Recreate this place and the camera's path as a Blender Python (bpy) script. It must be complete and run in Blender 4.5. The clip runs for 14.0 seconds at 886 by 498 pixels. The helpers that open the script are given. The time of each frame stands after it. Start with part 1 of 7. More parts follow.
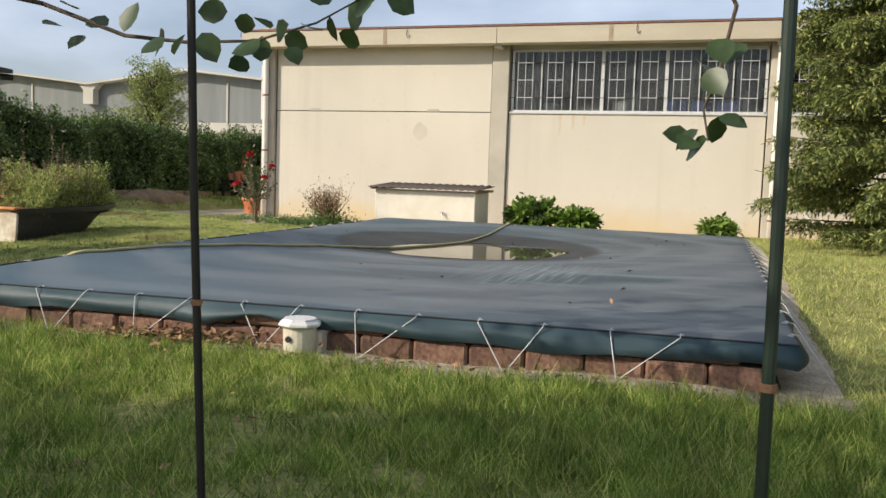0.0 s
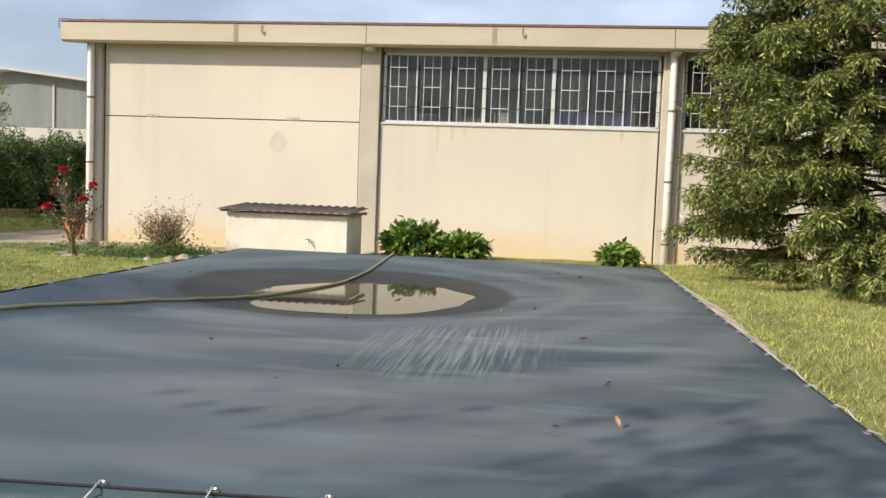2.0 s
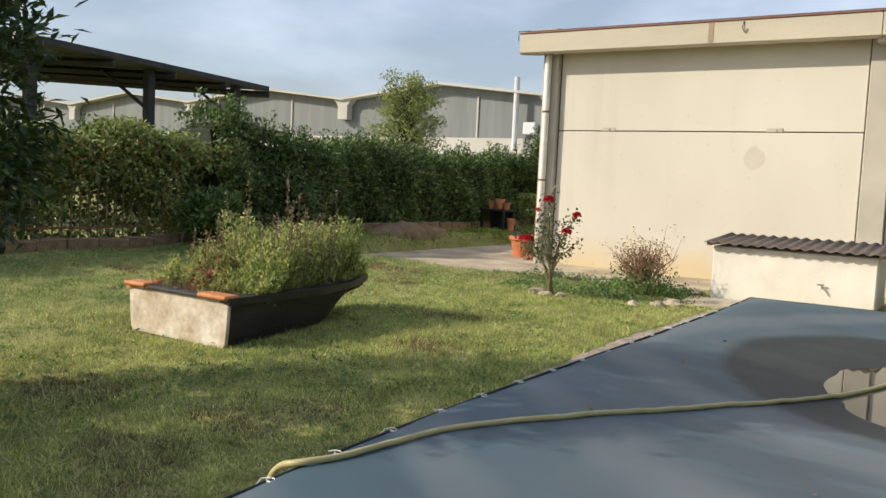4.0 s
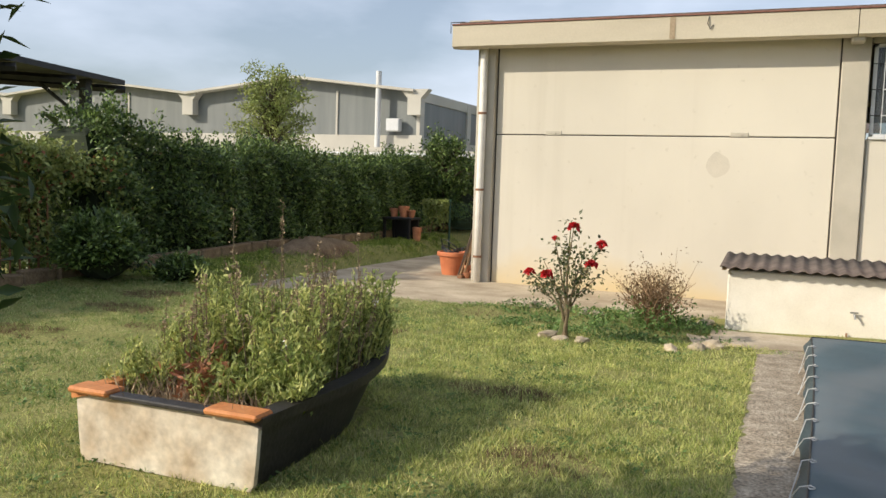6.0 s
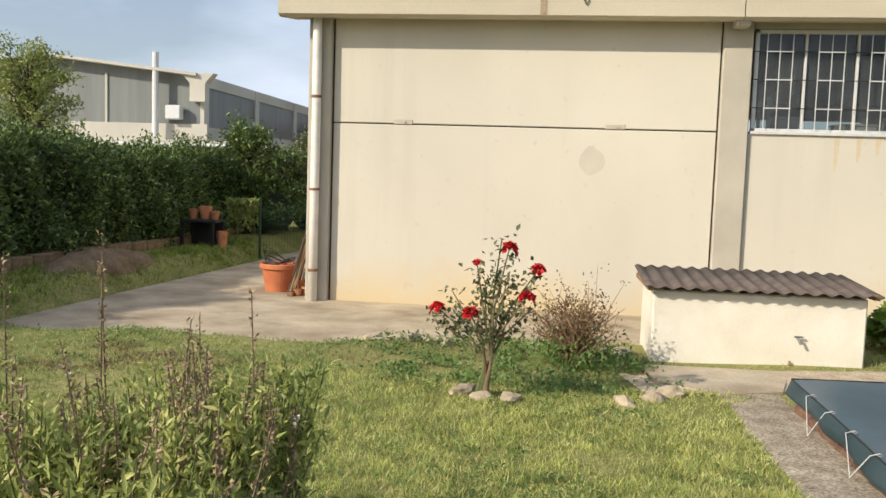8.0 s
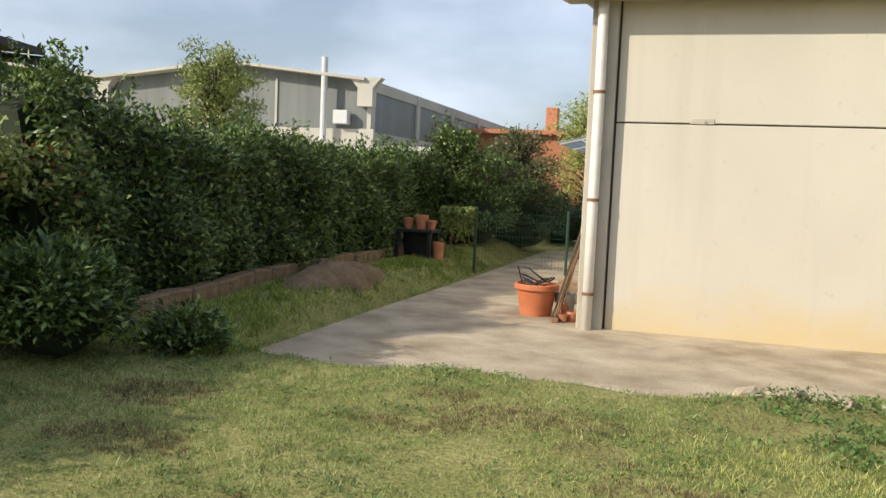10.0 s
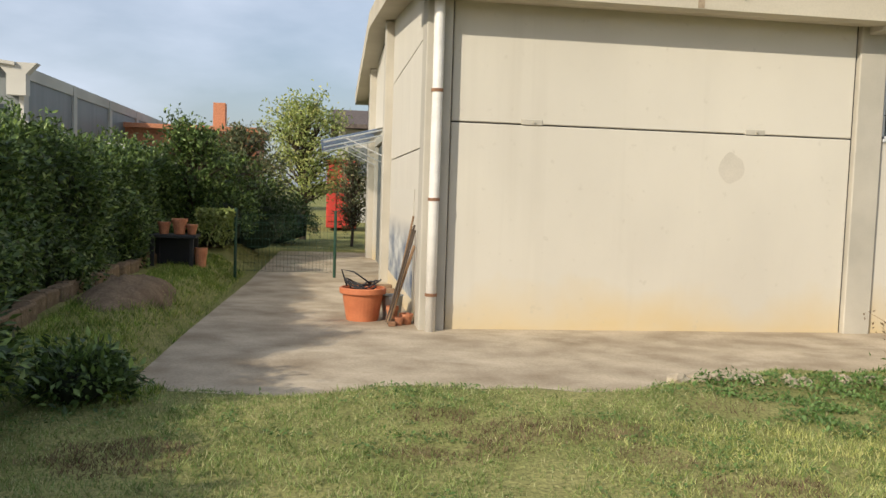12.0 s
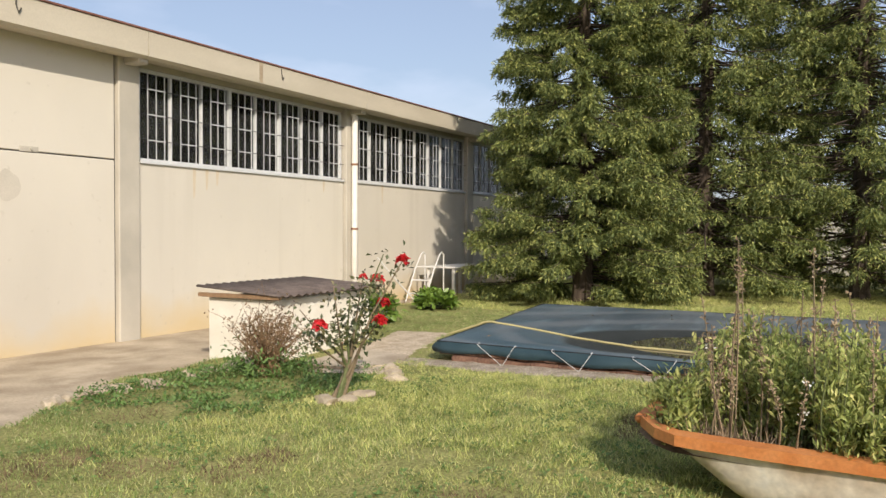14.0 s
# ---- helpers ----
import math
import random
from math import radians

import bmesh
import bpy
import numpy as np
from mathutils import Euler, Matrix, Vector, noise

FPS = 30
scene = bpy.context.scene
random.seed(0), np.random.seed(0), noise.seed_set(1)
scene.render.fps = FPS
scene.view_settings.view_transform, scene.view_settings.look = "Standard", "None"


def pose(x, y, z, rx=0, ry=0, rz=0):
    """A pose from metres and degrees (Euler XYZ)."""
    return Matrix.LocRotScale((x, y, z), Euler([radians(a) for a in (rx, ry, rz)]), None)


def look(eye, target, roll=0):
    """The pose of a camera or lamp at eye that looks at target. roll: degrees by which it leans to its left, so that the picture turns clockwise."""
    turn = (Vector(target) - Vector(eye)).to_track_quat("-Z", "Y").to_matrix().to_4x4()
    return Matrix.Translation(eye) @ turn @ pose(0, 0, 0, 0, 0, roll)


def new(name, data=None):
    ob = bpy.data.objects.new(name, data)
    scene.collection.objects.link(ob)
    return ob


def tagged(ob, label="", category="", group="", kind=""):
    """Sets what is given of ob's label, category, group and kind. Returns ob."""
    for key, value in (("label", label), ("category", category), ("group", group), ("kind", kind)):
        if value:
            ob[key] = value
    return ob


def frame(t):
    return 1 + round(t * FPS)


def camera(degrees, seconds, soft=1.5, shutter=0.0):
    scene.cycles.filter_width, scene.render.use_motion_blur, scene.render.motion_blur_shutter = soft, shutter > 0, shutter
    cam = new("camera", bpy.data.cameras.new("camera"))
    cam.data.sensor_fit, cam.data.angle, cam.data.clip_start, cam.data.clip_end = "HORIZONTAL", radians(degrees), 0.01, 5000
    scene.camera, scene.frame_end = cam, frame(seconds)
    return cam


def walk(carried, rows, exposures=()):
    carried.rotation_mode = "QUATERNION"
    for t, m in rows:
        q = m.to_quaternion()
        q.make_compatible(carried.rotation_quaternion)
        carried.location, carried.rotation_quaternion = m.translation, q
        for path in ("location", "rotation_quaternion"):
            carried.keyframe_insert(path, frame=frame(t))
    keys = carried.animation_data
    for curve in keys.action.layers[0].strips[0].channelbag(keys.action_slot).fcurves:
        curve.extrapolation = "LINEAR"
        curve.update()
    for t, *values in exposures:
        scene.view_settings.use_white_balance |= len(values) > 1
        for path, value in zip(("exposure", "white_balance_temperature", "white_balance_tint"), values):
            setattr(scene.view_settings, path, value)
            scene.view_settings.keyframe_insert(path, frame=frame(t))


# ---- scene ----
cam = camera(55.8, 14.0)
PATH = [
    (0, (-0.152, -0.1, 1.011), (-0.754, 1.8, 0.845), 2.0),
    (0.5, (-0.473, 0.408, 0.973), (-0.963, 2.34, 0.808), 1.9),
    (1, (-0.649, 0.887, 0.997), (-1.026, 2.845, 0.835), 1.8),
    (1.5, (-0.768, 1.391, 1.071), (-1.059, 3.364, 0.925), 1.9),
    (2, (-1.013, 1.828, 1.171), (-1.272, 3.807, 1.041), 2.2),
    (2.5, (-1.399, 2.23, 1.242), (-1.823, 4.18, 1.112), 2.4),
    (3, (-1.837, 2.632, 1.316), (-2.657, 4.45, 1.168), 2.2),
    (3.5, (-2.365, 2.893, 1.442), (-3.411, 4.59, 1.278), 2.1),
    (3.7, (-2.571, 3.014, 1.439), (-3.672, 4.675, 1.276), 2.7),
    (5.8, (-5.037, 3.913, 1.671), (-5.876, 5.721, 1.502), 2.0),
    (6, (-5.259, 4.066, 1.676), (-6.016, 5.91, 1.512), 1.9),
    (6.5, (-5.669, 4.496, 1.715), (-6.164, 6.427, 1.551), 1.8),
    (7, (-5.99, 5.069, 1.725), (-6.295, 7.038, 1.56), 1.8),
    (7.5, (-6.344, 5.57, 1.708), (-6.602, 7.547, 1.543), 1.9),
    (8, (-6.771, 6.001, 1.73), (-7.026, 7.978, 1.564), 1.9),
    (8.5, (-7.3, 6.373, 1.699), (-7.709, 8.324, 1.537), 2.1),
    (9, (-7.827, 6.709, 1.685), (-8.401, 8.618, 1.522), 2.5),
    (11.3, (-10.456, 7.43, 1.693), (-10.772, 9.398, 1.533), 2.3),
    (11.5, (-10.686, 7.402, 1.693), (-10.851, 9.389, 1.534), 2.2),
    (12, (-11.241, 7.504, 1.634), (-10.96, 9.48, 1.497), 1.9),
    (12.5, (-11.838, 7.747, 1.592), (-11.093, 9.599, 1.475), 1.5),
    (13, (-12.206, 7.936, 1.484), (-11.021, 9.544, 1.383), 1.1),
    (13.5, (-12.474, 8.16, 1.483), (-10.967, 9.472, 1.389), 0.8),
    (14, (-12.753, 8.232, 1.537), (-10.972, 9.14, 1.49), 0.2),
]
walk(cam, [(t, look(eye, target, roll)) for t, eye, target, roll in PATH], exposures=[(0, -0.02, 6500, 12), (1.5, 0.1, 6500, 12), (3.5, 0.03, 6500, 11), (5.8, 0.05, 6550, 10), (6.5, 0.0, 6600, 10), (9, 0.05, 6550, 10), (11.5, 0.03, 6500, 10), (12.5, -0.3, 6500, 11), (13.5, -0.22, 6450, 14), (14, -0.02, 6450, 14)])


# ---------------------------------------------------------------- light
SUN_AZ, SUN_EL = radians(48), radians(29)     # azimuth from -y towards -x
to_sun = Vector((-math.sin(SUN_AZ) * math.cos(SUN_EL), -math.cos(SUN_AZ) * math.cos(SUN_EL), math.sin(SUN_EL)))
sun_data = bpy.data.lights.new("sun", "SUN")
sun_data.energy, sun_data.angle, sun_data.color = 4.4, radians(0.6), (1.0, 0.905, 0.745)
sun = new("sun", sun_data)
sun.matrix_world = look(to_sun * 60, (0, 0, 0))

world = bpy.data.worlds.new("sky")
scene.world = world
world.use_nodes = True
wn, wl = world.node_tree.nodes, world.node_tree.links
wn.clear()
w_out = wn.new("ShaderNodeOutputWorld")
w_bg = wn.new("ShaderNodeBackground")
w_sky = wn.new("ShaderNodeTexSky")
w_sky.sky_type, w_sky.sun_disc = "NISHITA", False
w_sky.sun_elevation, w_sky.sun_rotation = SUN_EL, math.pi + SUN_AZ
w_sky.air_density, w_sky.dust_density, w_sky.ozone_density = 1.0, 2.0, 1.5
w_coord = wn.new("ShaderNodeTexCoord")
w_map = wn.new("ShaderNodeMapping")
w_map.inputs["Scale"].default_value = (1.6, 1.6, 4.5)
w_noise = wn.new("ShaderNodeTexNoise")
w_noise.inputs["Scale"].default_value, w_noise.inputs["Detail"].default_value = 1.7, 6
w_ramp = wn.new("ShaderNodeValToRGB")
w_ramp.color_ramp.elements[0].position, w_ramp.color_ramp.elements[1].position = 0.42, 0.80
w_ramp.color_ramp.elements[0].color = (0.25, 0.25, 0.25, 1)
w_mix = wn.new("ShaderNodeMixRGB")
w_mix.inputs["Color2"].default_value = (7.2, 8.0, 9.5, 1)
wl.new(w_coord.outputs["Generated"], w_map.inputs["Vector"])
wl.new(w_map.outputs["Vector"], w_noise.inputs["Vector"])
wl.new(w_noise.outputs["Fac"], w_ramp.inputs["Fac"])
wl.new(w_ramp.outputs["Color"], w_mix.inputs["Fac"])
wl.new(w_sky.outputs["Color"], w_mix.inputs["Color1"])
wl.new(w_mix.outputs["Color"], w_bg.inputs["Color"])
w_bg.inputs["Strength"].default_value = 0.12
wl.new(w_bg.outputs["Background"], w_out.inputs["Surface"])


# ---------------------------------------------------------------- materials
def mat(name, stops, scale=4.0, rough=0.8, bump=0.2, bump_scale=60.0, metal=0.0, island=0.0, obj=0.0, fine=0.25, stretch=(1, 1, 1), spec=0.5, through_light=0.0, two=None):
    """Mottled surface: large stains by the stops, fine grain on top, relief, and a spread of tone per island or object."""
    m = bpy.data.materials.new(name)
    m.use_nodes = True
    n, l = m.node_tree.nodes, m.node_tree.links
    b = n["Principled BSDF"]
    b.inputs["Roughness"].default_value, b.inputs["Metallic"].default_value = rough, metal
    b.inputs["Specular IOR Level"].default_value = spec
    co = n.new("ShaderNodeTexCoord")
    mp = n.new("ShaderNodeMapping")
    mp.inputs["Scale"].default_value = stretch
    l.new(co.outputs["Object"], mp.inputs["Vector"])
    big = n.new("ShaderNodeTexNoise")
    big.inputs["Scale"].default_value, big.inputs["Detail"].default_value = scale, 5
    l.new(mp.outputs["Vector"], big.inputs["Vector"])
    ramp = n.new("ShaderNodeValToRGB")
    ramp.color_ramp.elements[0].position, ramp.color_ramp.elements[1].position = 0.3, 0.7
    for i, c in enumerate(stops[:2]):
        ramp.color_ramp.elements[i].color = (*c, 1)
    for i, c in enumerate(stops[2:]):
        e = ramp.color_ramp.elements.new(0.78 + 0.1 * i)
        e.color = (*c, 1)
    l.new(big.outputs["Fac"], ramp.inputs["Fac"])
    small = n.new("ShaderNodeTexNoise")
    small.inputs["Scale"].default_value, small.inputs["Detail"].default_value = bump_scale, 4
    l.new(co.outputs["Object"], small.inputs["Vector"])
    val = n.new("ShaderNodeMapRange")
    val.inputs["From Min"].default_value, val.inputs["From Max"].default_value = 0.25, 0.75
    val.inputs["To Min"].default_value, val.inputs["To Max"].default_value = 1 - fine, 1 + fine
    l.new(small.outputs["Fac"], val.inputs["Value"])
    hsv = n.new("ShaderNodeHueSaturation")
    l.new(ramp.outputs["Color"], hsv.inputs["Color"])
    tone = val.outputs["Result"]
    if island or obj:
        if island:
            src = n.new("ShaderNodeNewGeometry").outputs["Random Per Island"]
        else:
            src = n.new("ShaderNodeObjectInfo").outputs["Random"]
        r = n.new("ShaderNodeMapRange")
        s = island or obj
        r.inputs["To Min"].default_value, r.inputs["To Max"].default_value = 1 - s, 1 + s
        l.new(src, r.inputs["Value"])
        mul = n.new("ShaderNodeMath")
        mul.operation = "MULTIPLY"
        l.new(tone, mul.inputs[0])
        l.new(r.outputs["Result"], mul.inputs[1])
        tone = mul.outputs["Value"]
        if two:
            mixc = n.new("ShaderNodeMixRGB")
            mixc.inputs["Color2"].default_value = (*two, 1)
            pw = n.new("ShaderNodeMath")
            pw.operation = "POWER"
            pw.inputs[1].default_value = 3.0
            l.new(src, pw.inputs[0])
            l.new(pw.outputs["Value"], mixc.inputs["Fac"])
            l.new(ramp.outputs["Color"], mixc.inputs["Color1"])
            l.new(mixc.outputs["Color"], hsv.inputs["Color"])
    l.new(tone, hsv.inputs["Value"])
    l.new(hsv.outputs["Color"], b.inputs["Base Color"])
    if bump:
        bp = n.new("ShaderNodeBump")
        bp.inputs["Strength"].default_value, bp.inputs["Distance"].default_value = bump, 0.01
        l.new(small.outputs["Fac"], bp.inputs["Height"])
        l.new(bp.outputs["Normal"], b.inputs["Normal"])
    if through_light:
        tr = n.new("ShaderNodeBsdfTranslucent")
        l.new(hsv.outputs["Color"], tr.inputs["Color"])
        mx = n.new("ShaderNodeMixShader")
        mx.inputs["Fac"].default_value = through_light
        l.new(b.outputs["BSDF"], mx.inputs[1])
        l.new(tr.outputs["BSDF"], mx.inputs[2])
        l.new(mx.outputs["Shader"], n["Material Output"].inputs["Surface"])
    return m


def plain(name, color, rough=0.5, metal=0.0):
    return mat(name, [tuple(c * 0.88 for c in color), color], 9.0, rough, 0.08, 90.0, metal, fine=0.08)


M = {}
M["pilaster"] = mat("bare_concrete_pilaster", [(0.43, 0.40, 0.335), (0.54, 0.50, 0.42)], 1.6, 0.92, 0.25, 90, fine=0.06, spec=0.2)
M["fascia"] = mat("weathered_fascia_concrete", [(0.48, 0.43, 0.335), (0.585, 0.53, 0.42)], 1.1, 0.92, 0.25, 70, fine=0.06, spec=0.2, stretch=(0.5, 1, 2))
M["rust_cap"] = mat("rusty_edge_flashing", [(0.16, 0.065, 0.045), (0.25, 0.12, 0.09)], 6, 0.7, 0.2, 80)
M["joint"] = plain("dark_joint_sealant", (0.06, 0.055, 0.05), 0.9)
M["pvc"] = plain("white_painted_downpipe", (0.82, 0.79, 0.73), 0.45)
M["dark_metal"] = plain("dark_iron", (0.03, 0.028, 0.026), 0.55, 0.5)
M["rust"] = mat("rusty_iron", [(0.18, 0.09, 0.05), (0.32, 0.17, 0.09)], 20, 0.8, 0.3, 120)
M["white_metal"] = plain("white_window_metal", (0.62, 0.63, 0.63), 0.5)
M["grey_metal"] = plain("galvanised_steel", (0.42, 0.43, 0.43), 0.4, 0.8)
M["plaster"] = mat("rough_cream_plaster", [(0.70, 0.65, 0.55), (0.80, 0.76, 0.665)], 3.0, 0.92, 0.3, 70, fine=0.04, spec=0.2)
M["fibre"] = mat("brown_fibre_cement_roofing", [(0.085, 0.065, 0.055), (0.16, 0.125, 0.105)], 7, 0.85, 0.35, 60, fine=0.2)
M["concrete"] = mat("yard_concrete", [(0.30, 0.235, 0.16), (0.56, 0.47, 0.345), (0.44, 0.35, 0.245)], 1.6, 0.9, 0.3, 34, fine=0.14, spec=0.25)
M["soil"] = mat("dry_soil", [(0.16, 0.11, 0.07), (0.27, 0.20, 0.13)], 5, 0.95, 0.6, 40, fine=0.3, spec=0.1)
M["gravel"] = mat("gravel_strip", [(0.27, 0.22, 0.16), (0.46, 0.39, 0.30)], 9, 0.95, 1.0, 55, fine=0.6, spec=0.2)
M["sand"] = mat("pale_trodden_sand", [(0.40, 0.32, 0.22), (0.60, 0.50, 0.37)], 7, 0.95, 0.8, 60, fine=0.4, spec=0.15)
M["stone"] = mat("pale_edging_stone", [(0.35, 0.28, 0.19), (0.53, 0.45, 0.33)], 9, 0.9, 0.4, 50, fine=0.15, obj=0.15)
M["lawn"] = mat("lawn_turf", [(0.19, 0.20, 0.065), (0.32, 0.30, 0.12), (0.44, 0.37, 0.21)], 1.7, 0.95, 0.9, 45, fine=0.55, spec=0.1)
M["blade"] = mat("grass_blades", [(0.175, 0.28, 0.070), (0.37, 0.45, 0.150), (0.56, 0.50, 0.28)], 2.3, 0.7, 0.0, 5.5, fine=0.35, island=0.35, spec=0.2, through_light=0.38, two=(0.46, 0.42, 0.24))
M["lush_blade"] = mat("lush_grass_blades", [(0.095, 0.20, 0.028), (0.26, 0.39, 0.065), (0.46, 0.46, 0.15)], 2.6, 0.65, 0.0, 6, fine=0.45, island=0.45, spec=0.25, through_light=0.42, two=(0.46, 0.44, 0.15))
# brighter copy of the grass blades, with sunlight put into the colour
M["painted_sun_blade"] = mat("sun_painted_dry_blades", [(0.39, 0.46, 0.12), (0.62, 0.64, 0.23), (0.74, 0.66, 0.35)], 1.5, 0.7, 0.0, 5.5, fine=0.35, island=0.35, spec=0.2, through_light=0.4, two=(0.62, 0.56, 0.27))
M["dead_blade"] = mat("dead_grass", [(0.14, 0.095, 0.06), (0.26, 0.19, 0.115)], 3, 0.85, 0.0, 20, island=0.4, spec=0.1, through_light=0.15)
M["weed"] = mat("clover_leaves", [(0.09, 0.17, 0.04), (0.17, 0.27, 0.075)], 3, 0.6, 0.0, 20, island=0.3, through_light=0.25)
M["brick"] = mat("split_face_block", [(0.115, 0.062, 0.043), (0.215, 0.122, 0.082), (0.26, 0.19, 0.14)], 11, 0.92, 0.9, 45, fine=0.35, obj=0.3)
M["mortar"] = mat("pool_wall_mortar", [(0.05, 0.042, 0.035), (0.10, 0.085, 0.065)], 6, 0.95, 0.6, 50)
M["rope"] = plain("white_nylon_cord", (0.62, 0.62, 0.60), 0.7)
M["brass"] = plain("steel_grommet", (0.45, 0.45, 0.43), 0.35, 0.9)
M["hose"] = plain("yellow_garden_hose", (0.48, 0.42, 0.20), 0.45)
M["cream_pvc"] = mat("dirty_cream_plastic", [(0.50, 0.45, 0.34), (0.66, 0.61, 0.49)], 6, 0.5, 0.1, 60, fine=0.08)
M["terracotta"] = mat("orange_plastic_terracotta", [(0.48, 0.145, 0.06), (0.60, 0.20, 0.085)], 5, 0.6, 0.1, 60, fine=0.08)
M["hull_black"] = mat("peeling_black_paint", [(0.018, 0.015, 0.015), (0.034, 0.03, 0.03), (0.20, 0.16, 0.13)], 7, 0.55, 0.3, 40, fine=0.4, stretch=(1, 0.5, 1.6))
M["hull_white"] = mat("stained_white_hull", [(0.42, 0.31, 0.20), (0.74, 0.68, 0.58), (0.80, 0.76, 0.68)], 4, 0.7, 0.3, 22, fine=0.2)
M["hull_orange"] = mat("orange_painted_rim", [(0.50, 0.17, 0.045), (0.62, 0.26, 0.09)], 7, 0.6, 0.2, 50, fine=0.15)
M["bark"] = mat("bark", [(0.055, 0.04, 0.03), (0.12, 0.09, 0.065)], 12, 0.95, 0.8, 60, fine=0.3, stretch=(1, 1, 0.25))
M["twig"] = mat("dry_twigs", [(0.16, 0.12, 0.075), (0.27, 0.21, 0.13)], 12, 0.9, 0.2, 60)
M["green_stem"] = mat("green_stems", [(0.09, 0.12, 0.04), (0.16, 0.17, 0.07)], 12, 0.8, 0.0, 60)
M["hedge_leaf"] = mat("hedge_leaves", [(0.046, 0.092, 0.021), (0.09, 0.15, 0.038)], 1.2, 0.42, 0.0, 30, island=0.45, through_light=0.18, two=(0.20, 0.27, 0.07))
# near-black filler: the shade deep among the leaves is put into this colour
M["shade_core"] = mat("foliage_shade_fill", [(0.010, 0.018, 0.006), (0.022, 0.034, 0.012)], 3, 0.9, 0.5, 30)
M["needle"] = mat("spruce_needles", [(0.105, 0.155, 0.045), (0.205, 0.255, 0.075)], 2.2, 0.6, 0.0, 9, island=0.45, through_light=0.25, fine=0.4, two=(0.36, 0.36, 0.11))
M["broad_leaf"] = mat("dark_broad_leaves", [(0.035, 0.065, 0.018), (0.06, 0.10, 0.03)], 3, 0.4, 0.0, 30, island=0.3, through_light=0.3)
M["hydrangea"] = mat("hydrangea_leaves", [(0.12, 0.21, 0.03), (0.20, 0.30, 0.055)], 4, 0.4, 0.0, 30, island=0.3, through_light=0.2)
M["rose_leaf"] = mat("rose_leaves", [(0.07, 0.10, 0.04), (0.13, 0.16, 0.07)], 4, 0.45, 0.0, 30, island=0.35, through_light=0.2, two=(0.20, 0.17, 0.08))
M["petal"] = mat("red_rose_petals", [(0.48, 0.012, 0.018), (0.66, 0.025, 0.03)], 20, 0.55, 0.0, 30, island=0.2, through_light=0.15)
M["planter_leaf"] = mat("snapdragon_leaves", [(0.27, 0.36, 0.09), (0.46, 0.52, 0.17)], 3, 0.6, 0.0, 30, island=0.4, through_light=0.4, two=(0.50, 0.47, 0.18))
M["seed_head"] = mat("dry_seed_heads", [(0.27, 0.19, 0.12), (0.44, 0.34, 0.22)], 6, 0.85, 0.0, 30, island=0.3, through_light=0.15)
M["red_leaf"] = mat("reddened_leaves", [(0.20, 0.06, 0.03), (0.34, 0.15, 0.06)], 6, 0.6, 0.0, 30, island=0.3, through_light=0.2)
M["young_leaf"] = mat("pale_tree_leaves", [(0.20, 0.25, 0.065), (0.33, 0.36, 0.12)], 1.5, 0.6, 0.0, 30, island=0.35, through_light=0.3)
M["far_wall"] = mat("far_hall_concrete", [(0.44, 0.42, 0.37), (0.54, 0.52, 0.46)], 0.4, 0.9, 0.1, 20, fine=0.04, spec=0.2)
M["far_grey"] = mat("grey_translucent_sheeting", [(0.13, 0.145, 0.145), (0.18, 0.195, 0.19)], 0.6, 0.5, 0.05, 20, fine=0.05, stretch=(3, 3, 0.3))
M["roof_dark"] = mat("dark_canopy_steel", [(0.02, 0.02, 0.022), (0.045, 0.042, 0.04)], 3, 0.7, 0.1, 40)
M["red_paint"] = plain("red_painted_metal", (0.55, 0.05, 0.035), 0.5)
M["green_metal"] = plain("green_coated_wire", (0.012, 0.055, 0.032), 0.5)
M["green_post"] = plain("dark_green_post", (0.008, 0.022, 0.014), 0.5)
M["interior"] = mat("hall_inside_walls", [(0.30, 0.29, 0.27), (0.42, 0.41, 0.38)], 0.8, 0.9, 0.1, 40)
M["blue_crate"] = plain("blue_plastic_crate", (0.08, 0.10, 0.30), 0.5)
M["white_plastic"] = plain("white_plastic", (0.72, 0.71, 0.68), 0.5)
M["wood"] = mat("old_wooden_handle", [(0.20, 0.12, 0.06), (0.32, 0.20, 0.11)], 15, 0.8, 0.2, 60, stretch=(1, 1, 0.2))
M["black_plastic"] = plain("black_plastic", (0.02, 0.02, 0.022), 0.5)
M["orange_tile"] = mat("clay_roof_tile", [(0.40, 0.15, 0.075), (0.52, 0.23, 0.12)], 8, 0.85, 0.3, 50, obj=0.2)


